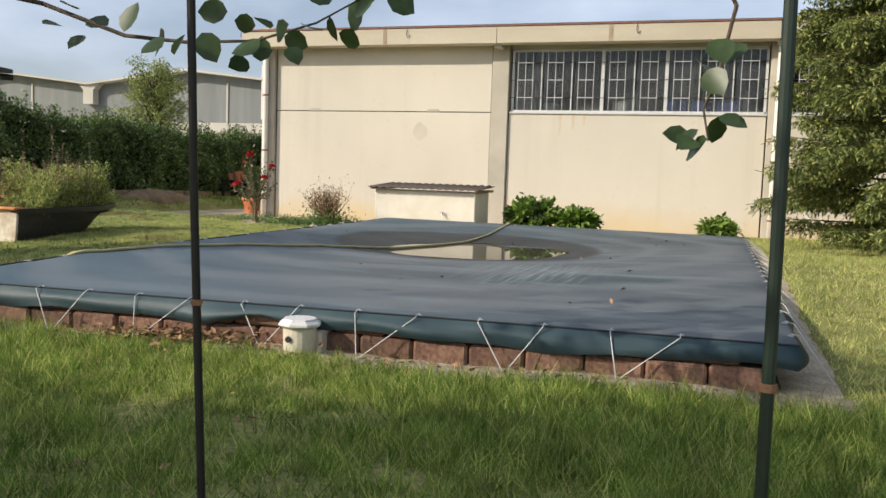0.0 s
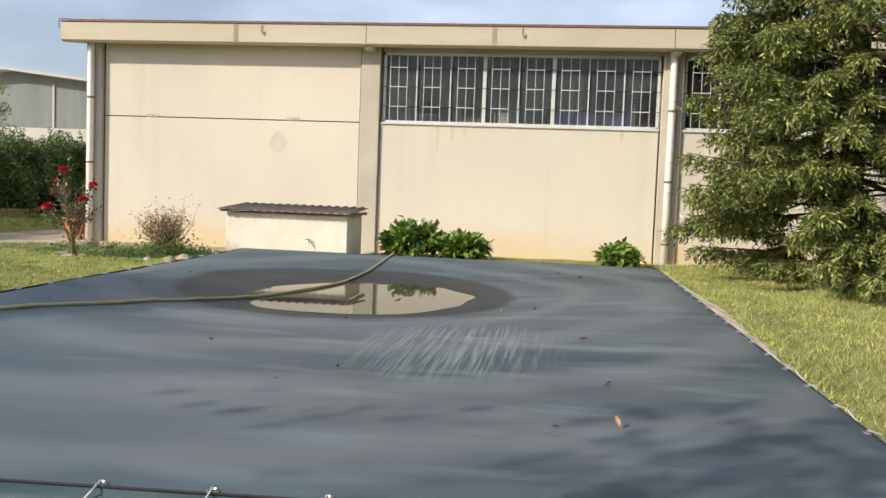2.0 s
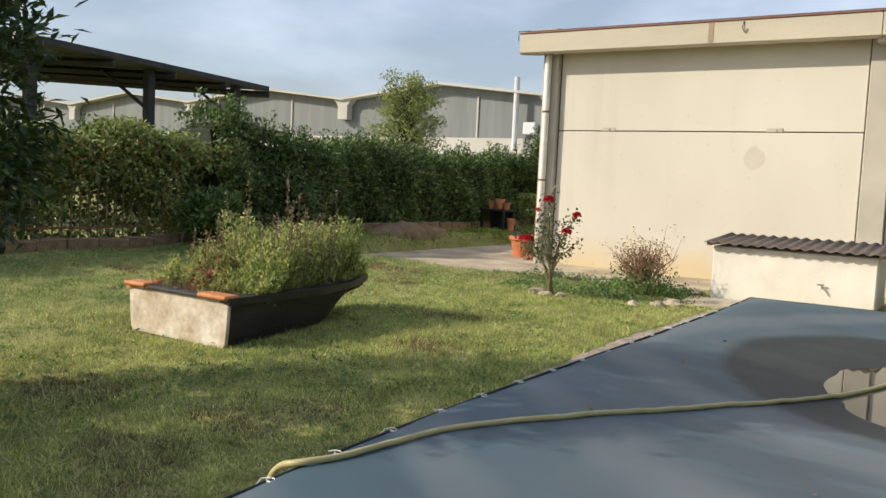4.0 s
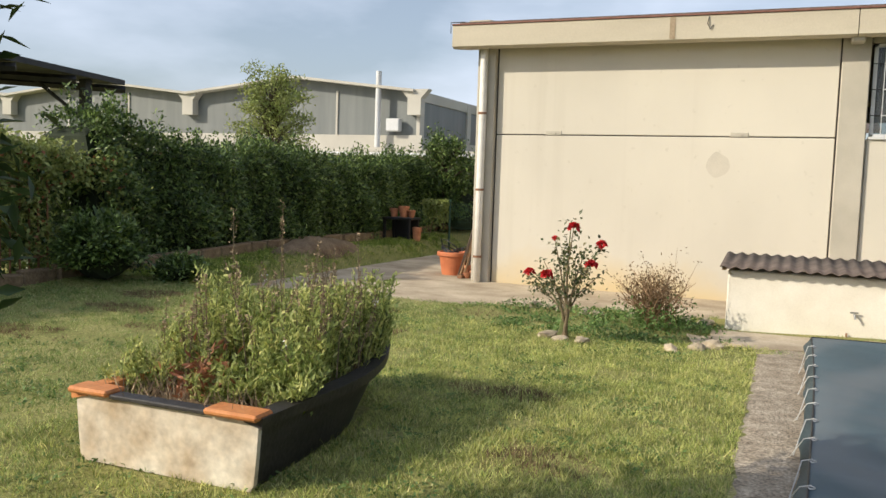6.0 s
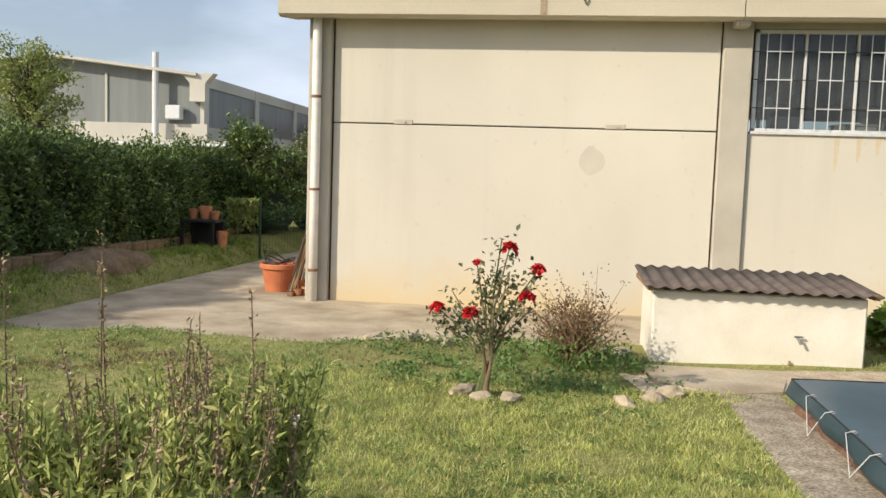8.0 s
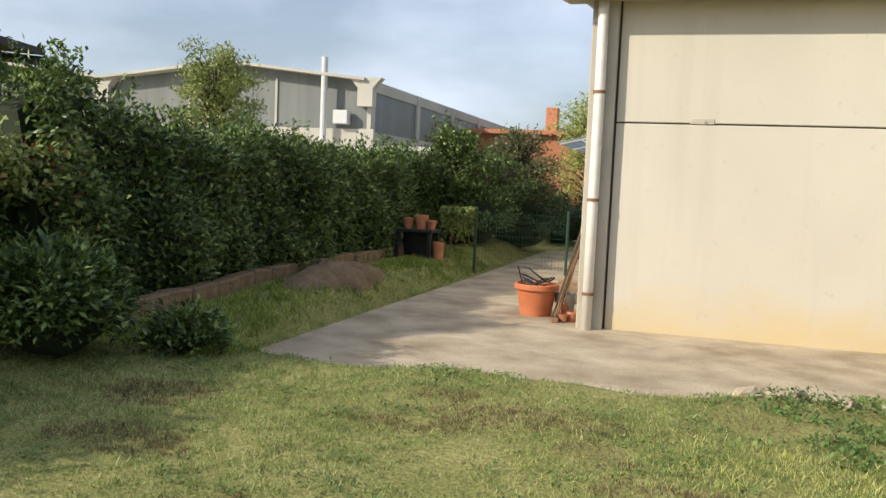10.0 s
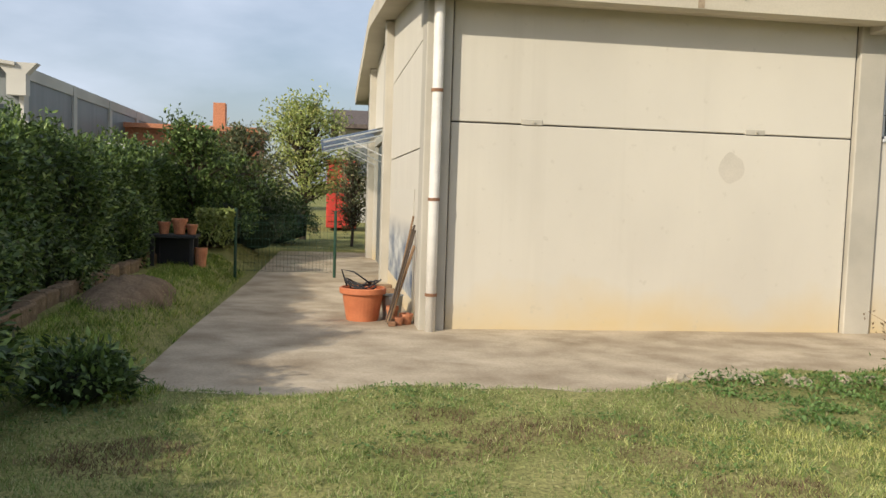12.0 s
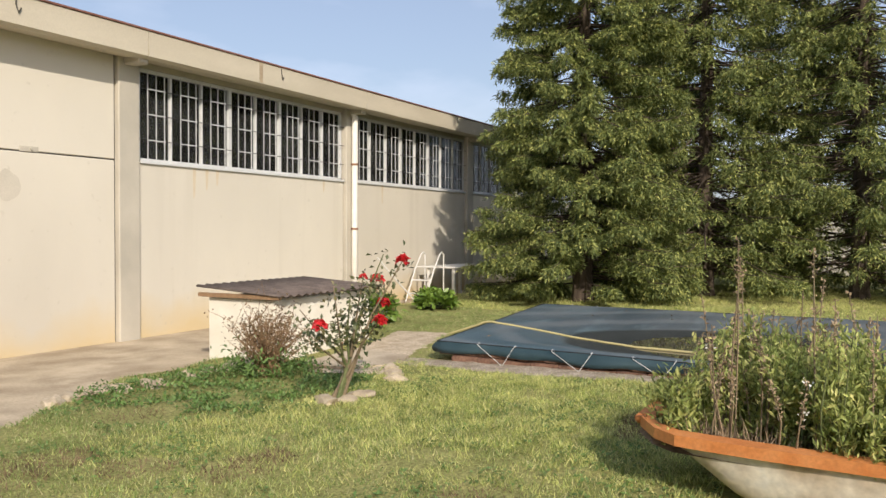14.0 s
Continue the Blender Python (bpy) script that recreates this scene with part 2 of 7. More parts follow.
def glass_material():
    m = bpy.data.materials.new("dusty_window_glass")
    m.use_nodes = True
    n, l = m.node_tree.nodes, m.node_tree.links
    n.remove(n["Principled BSDF"])
    tr, gl, df = n.new("ShaderNodeBsdfTransparent"), n.new("ShaderNodeBsdfGlossy"), n.new("ShaderNodeBsdfDiffuse")
    tr.inputs["Color"].default_value = (0.62, 0.66, 0.66, 1)
    gl.inputs["Roughness"].default_value = 0.04
    df.inputs["Color"].default_value = (0.42, 0.44, 0.44, 1)
    fr = n.new("ShaderNodeFresnel")
    fr.inputs["IOR"].default_value = 1.5
    dust = n.new("ShaderNodeTexNoise")
    dust.inputs["Scale"].default_value, dust.inputs["Detail"].default_value = 2.2, 5
    co = n.new("ShaderNodeTexCoord")
    l.new(co.outputs["Object"], dust.inputs["Vector"])
    rg = n.new("ShaderNodeMapRange")
    rg.inputs["From Min"].default_value, rg.inputs["From Max"].default_value = 0.3, 0.75
    rg.inputs["To Min"].default_value, rg.inputs["To Max"].default_value = 0.015, 0.09
    l.new(dust.outputs["Fac"], rg.inputs["Value"])
    m1, m2 = n.new("ShaderNodeMixShader"), n.new("ShaderNodeMixShader")
    l.new(rg.outputs["Result"], m1.inputs["Fac"])
    l.new(tr.outputs["BSDF"], m1.inputs[1])
    l.new(df.outputs["BSDF"], m1.inputs[2])
    l.new(fr.outputs["Fac"], m2.inputs["Fac"])
    l.new(m1.outputs["Shader"], m2.inputs[1])
    l.new(gl.outputs["BSDF"], m2.inputs[2])
    l.new(m2.outputs["Shader"], n["Material Output"].inputs["Surface"])
    return m


def cover_material():
    """Green pool tarpaulin: dull film of dust, streaks left by dried water, a damp margin round the puddle."""
    # dust mottle; its dark patches also carry soft tree shade in the colour
    m = mat("dusty_green_tarpaulin", [(0.046, 0.068, 0.081), (0.140, 0.158, 0.170)], 0.8, 0.55, 0.25, 240, fine=0.10, stretch=(0.45, 1.6, 1), spec=0.36)
    n, l = m.node_tree.nodes, m.node_tree.links
    b = n["Principled BSDF"]
    base = b.inputs["Base Color"].links[0].from_socket
    co = n["Texture Coordinate"]
    # pale streaks along x
    mp = n.new("ShaderNodeMapping")
    mp.inputs["Scale"].default_value = (1.1, 5.0, 1)
    l.new(co.outputs["Object"], mp.inputs["Vector"])
    st = n.new("ShaderNodeTexNoise")
    st.inputs["Scale"].default_value, st.inputs["Detail"].default_value = 0.9, 6
    l.new(mp.outputs["Vector"], st.inputs["Vector"])
    rp = n.new("ShaderNodeMapRange")
    rp.inputs["From Min"].default_value, rp.inputs["From Max"].default_value = 0.54, 0.74
    rp.inputs["To Max"].default_value = 0.55
    l.new(st.outputs["Fac"], rp.inputs["Value"])
    mx = n.new("ShaderNodeMixRGB")
    mx.inputs["Color2"].default_value = (0.23, 0.30, 0.315, 1)
    l.new(rp.outputs["Result"], mx.inputs["Fac"])
    l.new(base, mx.inputs["Color1"])
    # dried-water scratches before the puddle
    rot = n.new("ShaderNodeMapping")
    rot.inputs["Rotation"].default_value = (0, 0, radians(14))
    rot.inputs["Scale"].default_value = (52, 1.5, 1)
    l.new(co.outputs["Object"], rot.inputs["Vector"])
    scr = n.new("ShaderNodeTexNoise")
    scr.inputs["Scale"].default_value, scr.inputs["Detail"].default_value = 1.0, 5
    l.new(rot.outputs["Vector"], scr.inputs["Vector"])
    far = n.new("ShaderNodeVectorMath")
    far.operation = "DISTANCE"
    far.inputs[1].default_value = (-1.58 * 1.7, 6.9, 0.0)
    squash = n.new("ShaderNodeVectorMath")
    squash.operation = "MULTIPLY"
    squash.inputs[1].default_value = (1.7, 1.0, 0.0)
    l.new(co.outputs["Object"], squash.inputs[0])
    l.new(squash.outputs["Vector"], far.inputs[0])
    fade = n.new("ShaderNodeMapRange")
    fade.inputs["From Min"].default_value, fade.inputs["From Max"].default_value = 0.55, 1.25
    fade.inputs["To Min"].default_value, fade.inputs["To Max"].default_value = 1.0, 0.0
    l.new(far.outputs["Value"], fade.inputs["Value"])
    cut = n.new("ShaderNodeMapRange")
    cut.inputs["From Min"].default_value, cut.inputs["From Max"].default_value, cut.inputs["To Max"].default_value = 0.44, 0.66, 0.62
    l.new(scr.outputs["Fac"], cut.inputs["Value"])
    both = n.new("ShaderNodeMath")
    both.operation = "MULTIPLY"
    l.new(fade.outputs["Result"], both.inputs[0])
    l.new(cut.outputs["Result"], both.inputs[1])
    mx0 = n.new("ShaderNodeMixRGB")
    mx0.inputs["Color2"].default_value = (0.33, 0.39, 0.39, 1)
    l.new(both.outputs["Value"], mx0.inputs["Fac"])
    l.new(mx.outputs["Color"], mx0.inputs["Color1"])
    # dust gathers towards the middle, margins stay greener; shade is painted into the left
    mid = n.new("ShaderNodeVectorMath")
    mid.operation = "SUBTRACT"
    mid.inputs[1].default_value = (-1.2, 8.0, 0)
    l.new(co.outputs["Object"], mid.inputs[0])
    midsc = n.new("ShaderNodeVectorMath")
    midsc.operation = "MULTIPLY"
    midsc.inputs[1].default_value = (1 / 3.2, 1 / 5.0, 0)
    l.new(mid.outputs["Vector"], midsc.inputs[0])
    midln = n.new("ShaderNodeVectorMath")
    midln.operation = "LENGTH"
    l.new(midsc.outputs["Vector"], midln.inputs[0])
    wob = n.new("ShaderNodeMath")
    wob.operation = "MULTIPLY_ADD"
    wob.inputs[1].default_value = 0.9
    l.new(st.outputs["Fac"], wob.inputs[0])
    l.new(midln.outputs["Value"], wob.inputs[2])
    green = n.new("ShaderNodeMapRange")
    green.inputs["From Min"].default_value, green.inputs["From Max"].default_value, green.inputs["To Max"].default_value = 1.05, 1.75, 0.75
    l.new(wob.outputs["Value"], green.inputs["Value"])
    mxg = n.new("ShaderNodeMixRGB")
    mxg.inputs["Color2"].default_value = (0.060, 0.112, 0.140, 1)
    l.new(green.outputs["Result"], mxg.inputs["Fac"])
    l.new(mx0.outputs["Color"], mxg.inputs["Color1"])
    # tide lines left round the puddle as it dried
    off = n.new("ShaderNodeMapping")
    off.inputs["Location"].default_value = (-PUDDLE[0] / PUDDLE[2], -PUDDLE[1] / PUDDLE[3], 0)
    off.inputs["Scale"].default_value = (1 / PUDDLE[2], 1 / PUDDLE[3], 0)
    l.new(co.outputs["Object"], off.inputs["Vector"])
    tide = n.new("ShaderNodeTexWave")
    tide.wave_type, tide.rings_direction = "RINGS", "SPHERICAL"
    tide.inputs["Scale"].default_value, tide.inputs["Distortion"].default_value = 0.42, 7.0
    tide.inputs["Detail"].default_value, tide.inputs["Detail Scale"].default_value = 4, 0.8
    l.new(off.outputs["Vector"], tide.inputs["Vector"])
    tidef = n.new("ShaderNodeMapRange")
    tidef.inputs["From Min"].default_value, tidef.inputs["From Max"].default_value, tidef.inputs["To Max"].default_value = 0.45, 0.95, 0.42
    l.new(tide.outputs["Fac"], tidef.inputs["Value"])
    mxt = n.new("ShaderNodeMixRGB")
    mxt.inputs["Color2"].default_value = (0.20, 0.215, 0.225, 1)
    l.new(tidef.outputs["Result"], mxt.inputs["Fac"])
    l.new(mxg.outputs["Color"], mxt.inputs["Color1"])
    mx = mxt
    # damp margin of the puddle
    sub = n.new("ShaderNodeVectorMath")
    sub.operation = "SUBTRACT"
    sub.inputs[1].default_value = (PUDDLE[0], PUDDLE[1], 0)
    l.new(co.outputs["Object"], sub.inputs[0])
    sc = n.new("ShaderNodeVectorMath")
    sc.operation = "MULTIPLY"
    sc.inputs[1].default_value = (1 / PUDDLE[2], 1 / PUDDLE[3], 0)
    l.new(sub.outputs["Vector"], sc.inputs[0])
    ln = n.new("ShaderNodeVectorMath")
    ln.operation = "LENGTH"
    l.new(sc.outputs["Vector"], ln.inputs[0])
    dm = n.new("ShaderNodeMapRange")
    dm.inputs["From Min"].default_value, dm.inputs["From Max"].default_value = 1.36, 1.46
    dm.inputs["To Min"].default_value, dm.inputs["To Max"].default_value = 0.85, 0.0
    l.new(ln.outputs["Value"], dm.inputs["Value"])
    mx2 = n.new("ShaderNodeMixRGB")
    mx2.inputs["Color2"].default_value = (0.022, 0.024, 0.022, 1)
    l.new(dm.outputs["Result"], mx2.inputs["Fac"])
    l.new(mx.outputs["Color"], mx2.inputs["Color1"])
    l.new(mx2.outputs["Color"], b.inputs["Base Color"])
    return m


def water_material():
    """Still water over a dark film of silt: diffuse below, a mirror on top."""
    m = bpy.data.materials.new("murky_puddle_water")
    m.use_nodes = True
    n, l = m.node_tree.nodes, m.node_tree.links
    n.remove(n["Principled BSDF"])
    df, gl, mx, fr = n.new("ShaderNodeBsdfDiffuse"), n.new("ShaderNodeBsdfGlossy"), n.new("ShaderNodeMixShader"), n.new("ShaderNodeFresnel")
    df.inputs["Color"].default_value = (0.10, 0.09, 0.07, 1)
    gl.inputs["Roughness"].default_value = 0.015
    fr.inputs["IOR"].default_value = 2.3
    l.new(fr.outputs["Fac"], mx.inputs["Fac"])
    l.new(df.outputs["BSDF"], mx.inputs[1])
    l.new(gl.outputs["BSDF"], mx.inputs[2])
    l.new(mx.outputs["Shader"], n["Material Output"].inputs["Surface"])
    return m


def stained_wall_material():
    """Cream paint with a yellow damp stain creeping up from the foot and faint vertical runs."""
    m = mat("painted_concrete_panel", [(0.58, 0.542, 0.463), (0.66, 0.617, 0.525)], 0.55, 0.9, 0.12, 130, fine=0.035, spec=0.2, stretch=(1, 1, 0.6))
    n, l = m.node_tree.nodes, m.node_tree.links
    b, co = n["Principled BSDF"], n["Texture Coordinate"]
    base = b.inputs["Base Color"].links[0].from_socket

    def layer(src, stretch, scale, lo, hi, top, color, z_from=None):
        mp = n.new("ShaderNodeMapping")
        mp.inputs["Scale"].default_value = stretch
        l.new(co.outputs["Object"], mp.inputs["Vector"])
        t = n.new("ShaderNodeTexNoise")
        t.inputs["Scale"].default_value, t.inputs["Detail"].default_value = scale, 6
        l.new(mp.outputs["Vector"], t.inputs["Vector"])
        val = t.outputs["Fac"]
        if z_from:
            sep = n.new("ShaderNodeSeparateXYZ")
            l.new(co.outputs["Object"], sep.inputs["Vector"])
            r = n.new("ShaderNodeMapRange")
            r.inputs["From Min"].default_value, r.inputs["From Max"].default_value = z_from
            r.inputs["To Min"].default_value, r.inputs["To Max"].default_value = 0.42, -0.3
            l.new(sep.outputs["Z"], r.inputs["Value"])
            add = n.new("ShaderNodeMath")
            l.new(val, add.inputs[0])
            l.new(r.outputs["Result"], add.inputs[1])
            val = add.outputs["Value"]
        k = n.new("ShaderNodeMapRange")
        k.inputs["From Min"].default_value, k.inputs["From Max"].default_value, k.inputs["To Max"].default_value = lo, hi, top
        l.new(val, k.inputs["Value"])
        mx = n.new("ShaderNodeMixRGB")
        mx.inputs["Color2"].default_value = (*color, 1)
        l.new(k.outputs["Result"], mx.inputs["Fac"])
        l.new(src, mx.inputs["Color1"])
        return mx.outputs["Color"]

    c = layer(base, (3.0, 3.0, 0.12), 1.2, 0.55, 0.8, 0.35, (0.46, 0.42, 0.345))
    c = layer(c, (1, 1, 1), 1.1, 0.42, 0.95, 0.9, (0.62, 0.49, 0.28), (0.0, 0.85))
    c = layer(c, (1, 1, 1), 9.0, 0.66, 0.74, 0.4, (0.48, 0.44, 0.36))
    l.new(c, b.inputs["Base Color"])
    return m


def scrape_concrete(m):
    """Pale worn scrapes and darker damp blots over the yard concrete."""
    n, l = m.node_tree.nodes, m.node_tree.links
    b, co = n["Principled BSDF"], n["Texture Coordinate"]
    c = b.inputs["Base Color"].links[0].from_socket
    for stretch, turn, scale, lo, hi, top, color in (((1.0, 1.4, 1), 24, 1.1, 0.53, 0.68, 0.6, (0.64, 0.55, 0.41)), ((1, 1, 1), 0, 0.9, 0.54, 0.70, 0.4, (0.30, 0.235, 0.16)), ((1, 1, 1), 0, 4.0, 0.62, 0.74, 0.4, (0.27, 0.21, 0.15))):
        mp, t, k, mx = n.new("ShaderNodeMapping"), n.new("ShaderNodeTexNoise"), n.new("ShaderNodeMapRange"), n.new("ShaderNodeMixRGB")
        mp.inputs["Scale"].default_value, mp.inputs["Rotation"].default_value = stretch, (0, 0, radians(turn))
        t.inputs["Scale"].default_value, t.inputs["Detail"].default_value, t.inputs["Roughness"].default_value = scale, 7, 0.62
        k.inputs["From Min"].default_value, k.inputs["From Max"].default_value, k.inputs["To Max"].default_value = lo, hi, top
        mx.inputs["Color2"].default_value = (*color, 1)
        l.new(co.outputs["Object"], mp.inputs["Vector"])
        l.new(mp.outputs["Vector"], t.inputs["Vector"])
        l.new(t.outputs["Fac"], k.inputs["Value"])
        l.new(k.outputs["Result"], mx.inputs["Fac"])
        l.new(c, mx.inputs["Color1"])
        c = mx.outputs["Color"]
    l.new(c, b.inputs["Base Color"])


scrape_concrete(M["concrete"])
PUDDLE = (-2.93, 9.72, 1.12, 1.27)     # centre x, y and half widths
M["glass"], M["cover"], M["water"], M["wall"] = glass_material(), cover_material(), water_material(), stained_wall_material()
M["mark"] = mat("grey_mortar_mark", [(0.53, 0.49, 0.41), (0.585, 0.54, 0.455)], 5, 0.95, 0.2, 60, fine=0.06, spec=0.1)
M["rust_run"] = mat("faint_rust_run", [(0.56, 0.47, 0.33), (0.62, 0.54, 0.40)], 9, 0.95, 0.1, 60, fine=0.05, spec=0.1)
M["old_streak"] = mat("old_rust_streak", [(0.30, 0.23, 0.155), (0.42, 0.34, 0.24)], 9, 0.95, 0.1, 60, fine=0.2, spec=0.1)
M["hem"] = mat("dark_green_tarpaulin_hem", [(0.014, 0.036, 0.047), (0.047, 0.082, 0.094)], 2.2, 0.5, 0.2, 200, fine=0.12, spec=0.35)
M["litter"] = mat("dry_fallen_leaves", [(0.20, 0.11, 0.055), (0.34, 0.21, 0.11)], 8, 0.85, 0.0, 30, island=0.35)


# ---------------------------------------------------------------- mesh helpers
class Geo:
    """Collects vertices and faces of one mesh."""

    def __init__(self):
        self.v, self.f = [], []

    def add(self, verts, faces):
        n = len(self.v)
        self.v += [tuple(p) for p in verts]
        self.f += [tuple(i + n for i in q) for q in faces]
        return self

    def box(self, a, b, bevel=0.0, m=None):
        """A box between the corners a and b, its edges chamfered by bevel."""
        bm = bmesh.new()
        bmesh.ops.create_cube(bm, size=1)
        for p in bm.verts:
            p.co = Vector([(a[i] + b[i]) / 2 + p.co[i] * (b[i] - a[i]) for i in range(3)])
        if bevel:
            bmesh.ops.bevel(bm, geom=list(bm.edges), offset=bevel, segments=1, affect="EDGES")
        if m is not None:
            bm.transform(m)
        bm.verts.index_update()
        self.add([p.co for p in bm.verts], [[p.index for p in q.verts] for q in bm.faces])
        bm.free()
        return self

    def tube(self, pts, radii, sides=8, cap=True):
        """A tube along the points."""
        pts = [Vector(p) for p in pts]
        if not hasattr(radii, "__len__"):
            radii = [radii] * len(pts)
        rings, last = [], None
        for i, p in enumerate(pts):
            d = (pts[min(i + 1, len(pts) - 1)] - pts[max(i - 1, 0)]).normalized()
            ref = last if last is not None else (Vector((1, 0, 0)) if abs(d.z) > 0.8 else Vector((0, 0, 1)))
            u = (ref - d * ref.dot(d)).normalized()
            last = u
            w = d.cross(u)
            rings.append([p + (u * math.cos(k * 2 * math.pi / sides) + w * math.sin(k * 2 * math.pi / sides)) * radii[i] for k in range(sides)])
        faces = [(i * sides + k, i * sides + (k + 1) % sides, (i + 1) * sides + (k + 1) % sides, (i + 1) * sides + k) for i in range(len(pts) - 1) for k in range(sides)]
        if cap:
            faces += [tuple(range(sides))[::-1], tuple((len(pts) - 1) * sides + k for k in range(sides))]
        return self.add([q for r in rings for q in r], faces)

    def lathe(self, profile, at=(0, 0, 0), sides=24):
        """Turns (radius, height) pairs round the vertical through at."""
        v = [(at[0] + r * math.cos(k * 2 * math.pi / sides), at[1] + r * math.sin(k * 2 * math.pi / sides), at[2] + z) for r, z in profile for k in range(sides)]
        f = [(i * sides + k, i * sides + (k + 1) % sides, (i + 1) * sides + (k + 1) % sides, (i + 1) * sides + k) for i in range(len(profile) - 1) for k in range(sides)]
        return self.add(v, f)

    def prism(self, outline, z0, z1):
        """An upright slab over a flat outline."""
        n = len(outline)
        v = [(x, y, z0) for x, y in outline] + [(x, y, z1) for x, y in outline]
        return self.add(v, [tuple(range(n))[::-1], tuple(range(n, 2 * n))] + [(i, (i + 1) % n, n + (i + 1) % n, n + i) for i in range(n)])

    def mesh(self, name, smooth=False):
        me = bpy.data.meshes.new(name)
        me.from_pydata(self.v, [], self.f)
        me.validate()
        if smooth:
            me.polygons.foreach_set("use_smooth", [True] * len(me.polygons))
        me.update()
        return me


def part(name, geo, material, parent=None, label="", smooth=False, kind=""):
    me = geo if isinstance(geo, bpy.types.Mesh) else geo.mesh(name, smooth)
    if material is not None and not me.materials:
        me.materials.append(M[material] if isinstance(material, str) else material)
    ob = new(name, me)
    ob.parent = parent
    if parent is not None:
        # parts are modelled where they stand in the world
        ob.matrix_parent_inverse = parent.matrix_basis.inverted() if parent.parent is None else Matrix.Identity(4)
    return tagged(ob, label, kind=kind)


def thing(name, label, category, group="", kind="", at=None):
    ob = new(name)
    ob.empty_display_size = 0.2
    if at is not None:
        ob.matrix_world = at
    return tagged(ob, label, category, group, kind)


def solo(name, geo, material, label, category, group="", kind="", smooth=False):
    return tagged(part(name, geo, material, None, "", smooth), label, category, group, kind)


def leaf_mesh(name, P, D, N, L, W, fold=0.18):
    """Many small folded leaves: base P, direction D, upper side N, length L, width W."""
    n = len(P)
    D = D / np.linalg.norm(D, axis=1)[:, None]
    S = np.cross(D, N)
    S /= np.linalg.norm(S, axis=1)[:, None] + 1e-9
    U = np.cross(S, D)
    L, W = np.broadcast_to(L, n)[:, None], np.broadcast_to(W, n)[:, None]
    mid = P + D * L * 0.45
    v = np.stack([P, mid + S * W * 0.5 + U * W * fold, P + D * L - U * L * 0.06, mid - S * W * 0.5 + U * W * fold], 1).reshape(-1, 3)
    i = np.arange(n)[:, None] * 4
    tri = np.concatenate([i + [[0, 1, 2]], i + [[0, 2, 3]]], 1).reshape(-1, 3)
    return tri_mesh(name, v, tri)


def tri_mesh(name, v, tri):
    me = bpy.data.meshes.new(name)
    me.vertices.add(len(v))
    me.vertices.foreach_set("co", np.ascontiguousarray(v, np.float32).ravel())
    me.loops.add(tri.size)
    me.loops.foreach_set("vertex_index", np.ascontiguousarray(tri, np.int32).ravel())
    me.polygons.add(len(tri))
    me.polygons.foreach_set("loop_start", np.arange(len(tri), dtype=np.int32) * 3)
    me.polygons.foreach_set("loop_total", np.full(len(tri), 3, np.int32))
    me.update(calc_edges=True)
    return me


RNG = np.random.default_rng(7)


def unit(n):
    d = RNG.normal(size=(n, 3))
    return d / np.linalg.norm(d, axis=1)[:, None]


def smooth01(a, b, x):
    t = np.clip((x - a) / (b - a), 0, 1)
    return t * t * (3 - 2 * t)


# ---------------------------------------------------------------- ground
def conc_edge(x):
    """Where the lawn meets the concrete apron, as y for a given x."""
    return 13.9 + 1.0 * smooth01(-9.6, -6.2, x) + 1.35 * smooth01(-4.4, -3.4, x) + 0.08 * np.sin(x * 2.3) + 0.05 * np.sin(x * 5.1)


def ground_z(x, y):
    x, y = np.asarray(x, float), np.asarray(y, float)
    z = 0.02 + 0.15 * smooth01(4.5, 9.0, y) + 0.03 * np.sin(x * 0.9 + 1) * np.sin(y * 0.8) + 0.012 * np.sin(x * 3.1) * np.sin(y * 2.7)
    z = z + 0.10 * np.exp(-((x + 14) ** 2) / 3.0) * smooth01(11, 13, y)
    edge = smooth01(-0.45, 0.1, y - conc_edge(x)) * smooth01(-13.25, -12.75, x)
    z = z * (1 - edge) - 0.07 * edge
    pool = smooth01(-4.85, -4.65, x) * smooth01(0.0, -0.2, x) * smooth01(4.35, 4.6, y) * smooth01(12.0, 11.7, y)
    z = z - 0.25 * pool
    return np.where((np.abs(x) > 40) | (np.abs(y) > 60), 0.0, z)


def make_ground():
    xs = np.concatenate([[-2500, -600, -200, -90, -50, -35], np.arange(-26, 14.01, 0.2), [20, 35, 60, 140, 500, 2500]])
    ys = np.concatenate([[-2500, -500, -150, -50, -20, -10], np.arange(-5, 28.01, 0.2), [34, 44, 60, 120, 400, 2500]])
    X, Y = np.meshgrid(xs, ys)
    v = np.stack([X, Y, ground_z(X, Y)], -1).reshape(-1, 3)
    nx, ny = len(xs), len(ys)
    q = (np.arange(ny - 1)[:, None] * nx + np.arange(nx - 1)[None]).ravel()
    tri = np.concatenate([np.stack([q, q + 1, q + nx + 1], 1), np.stack([q, q + nx + 1, q + nx], 1)])
    me = tri_mesh("ground", v, tri)
    me.polygons.foreach_set("use_smooth", [True] * len(me.polygons))
    solo("ground", me, "lawn", "uneven mown lawn with dry yellow patches", "ground", kind="structure")


make_ground()


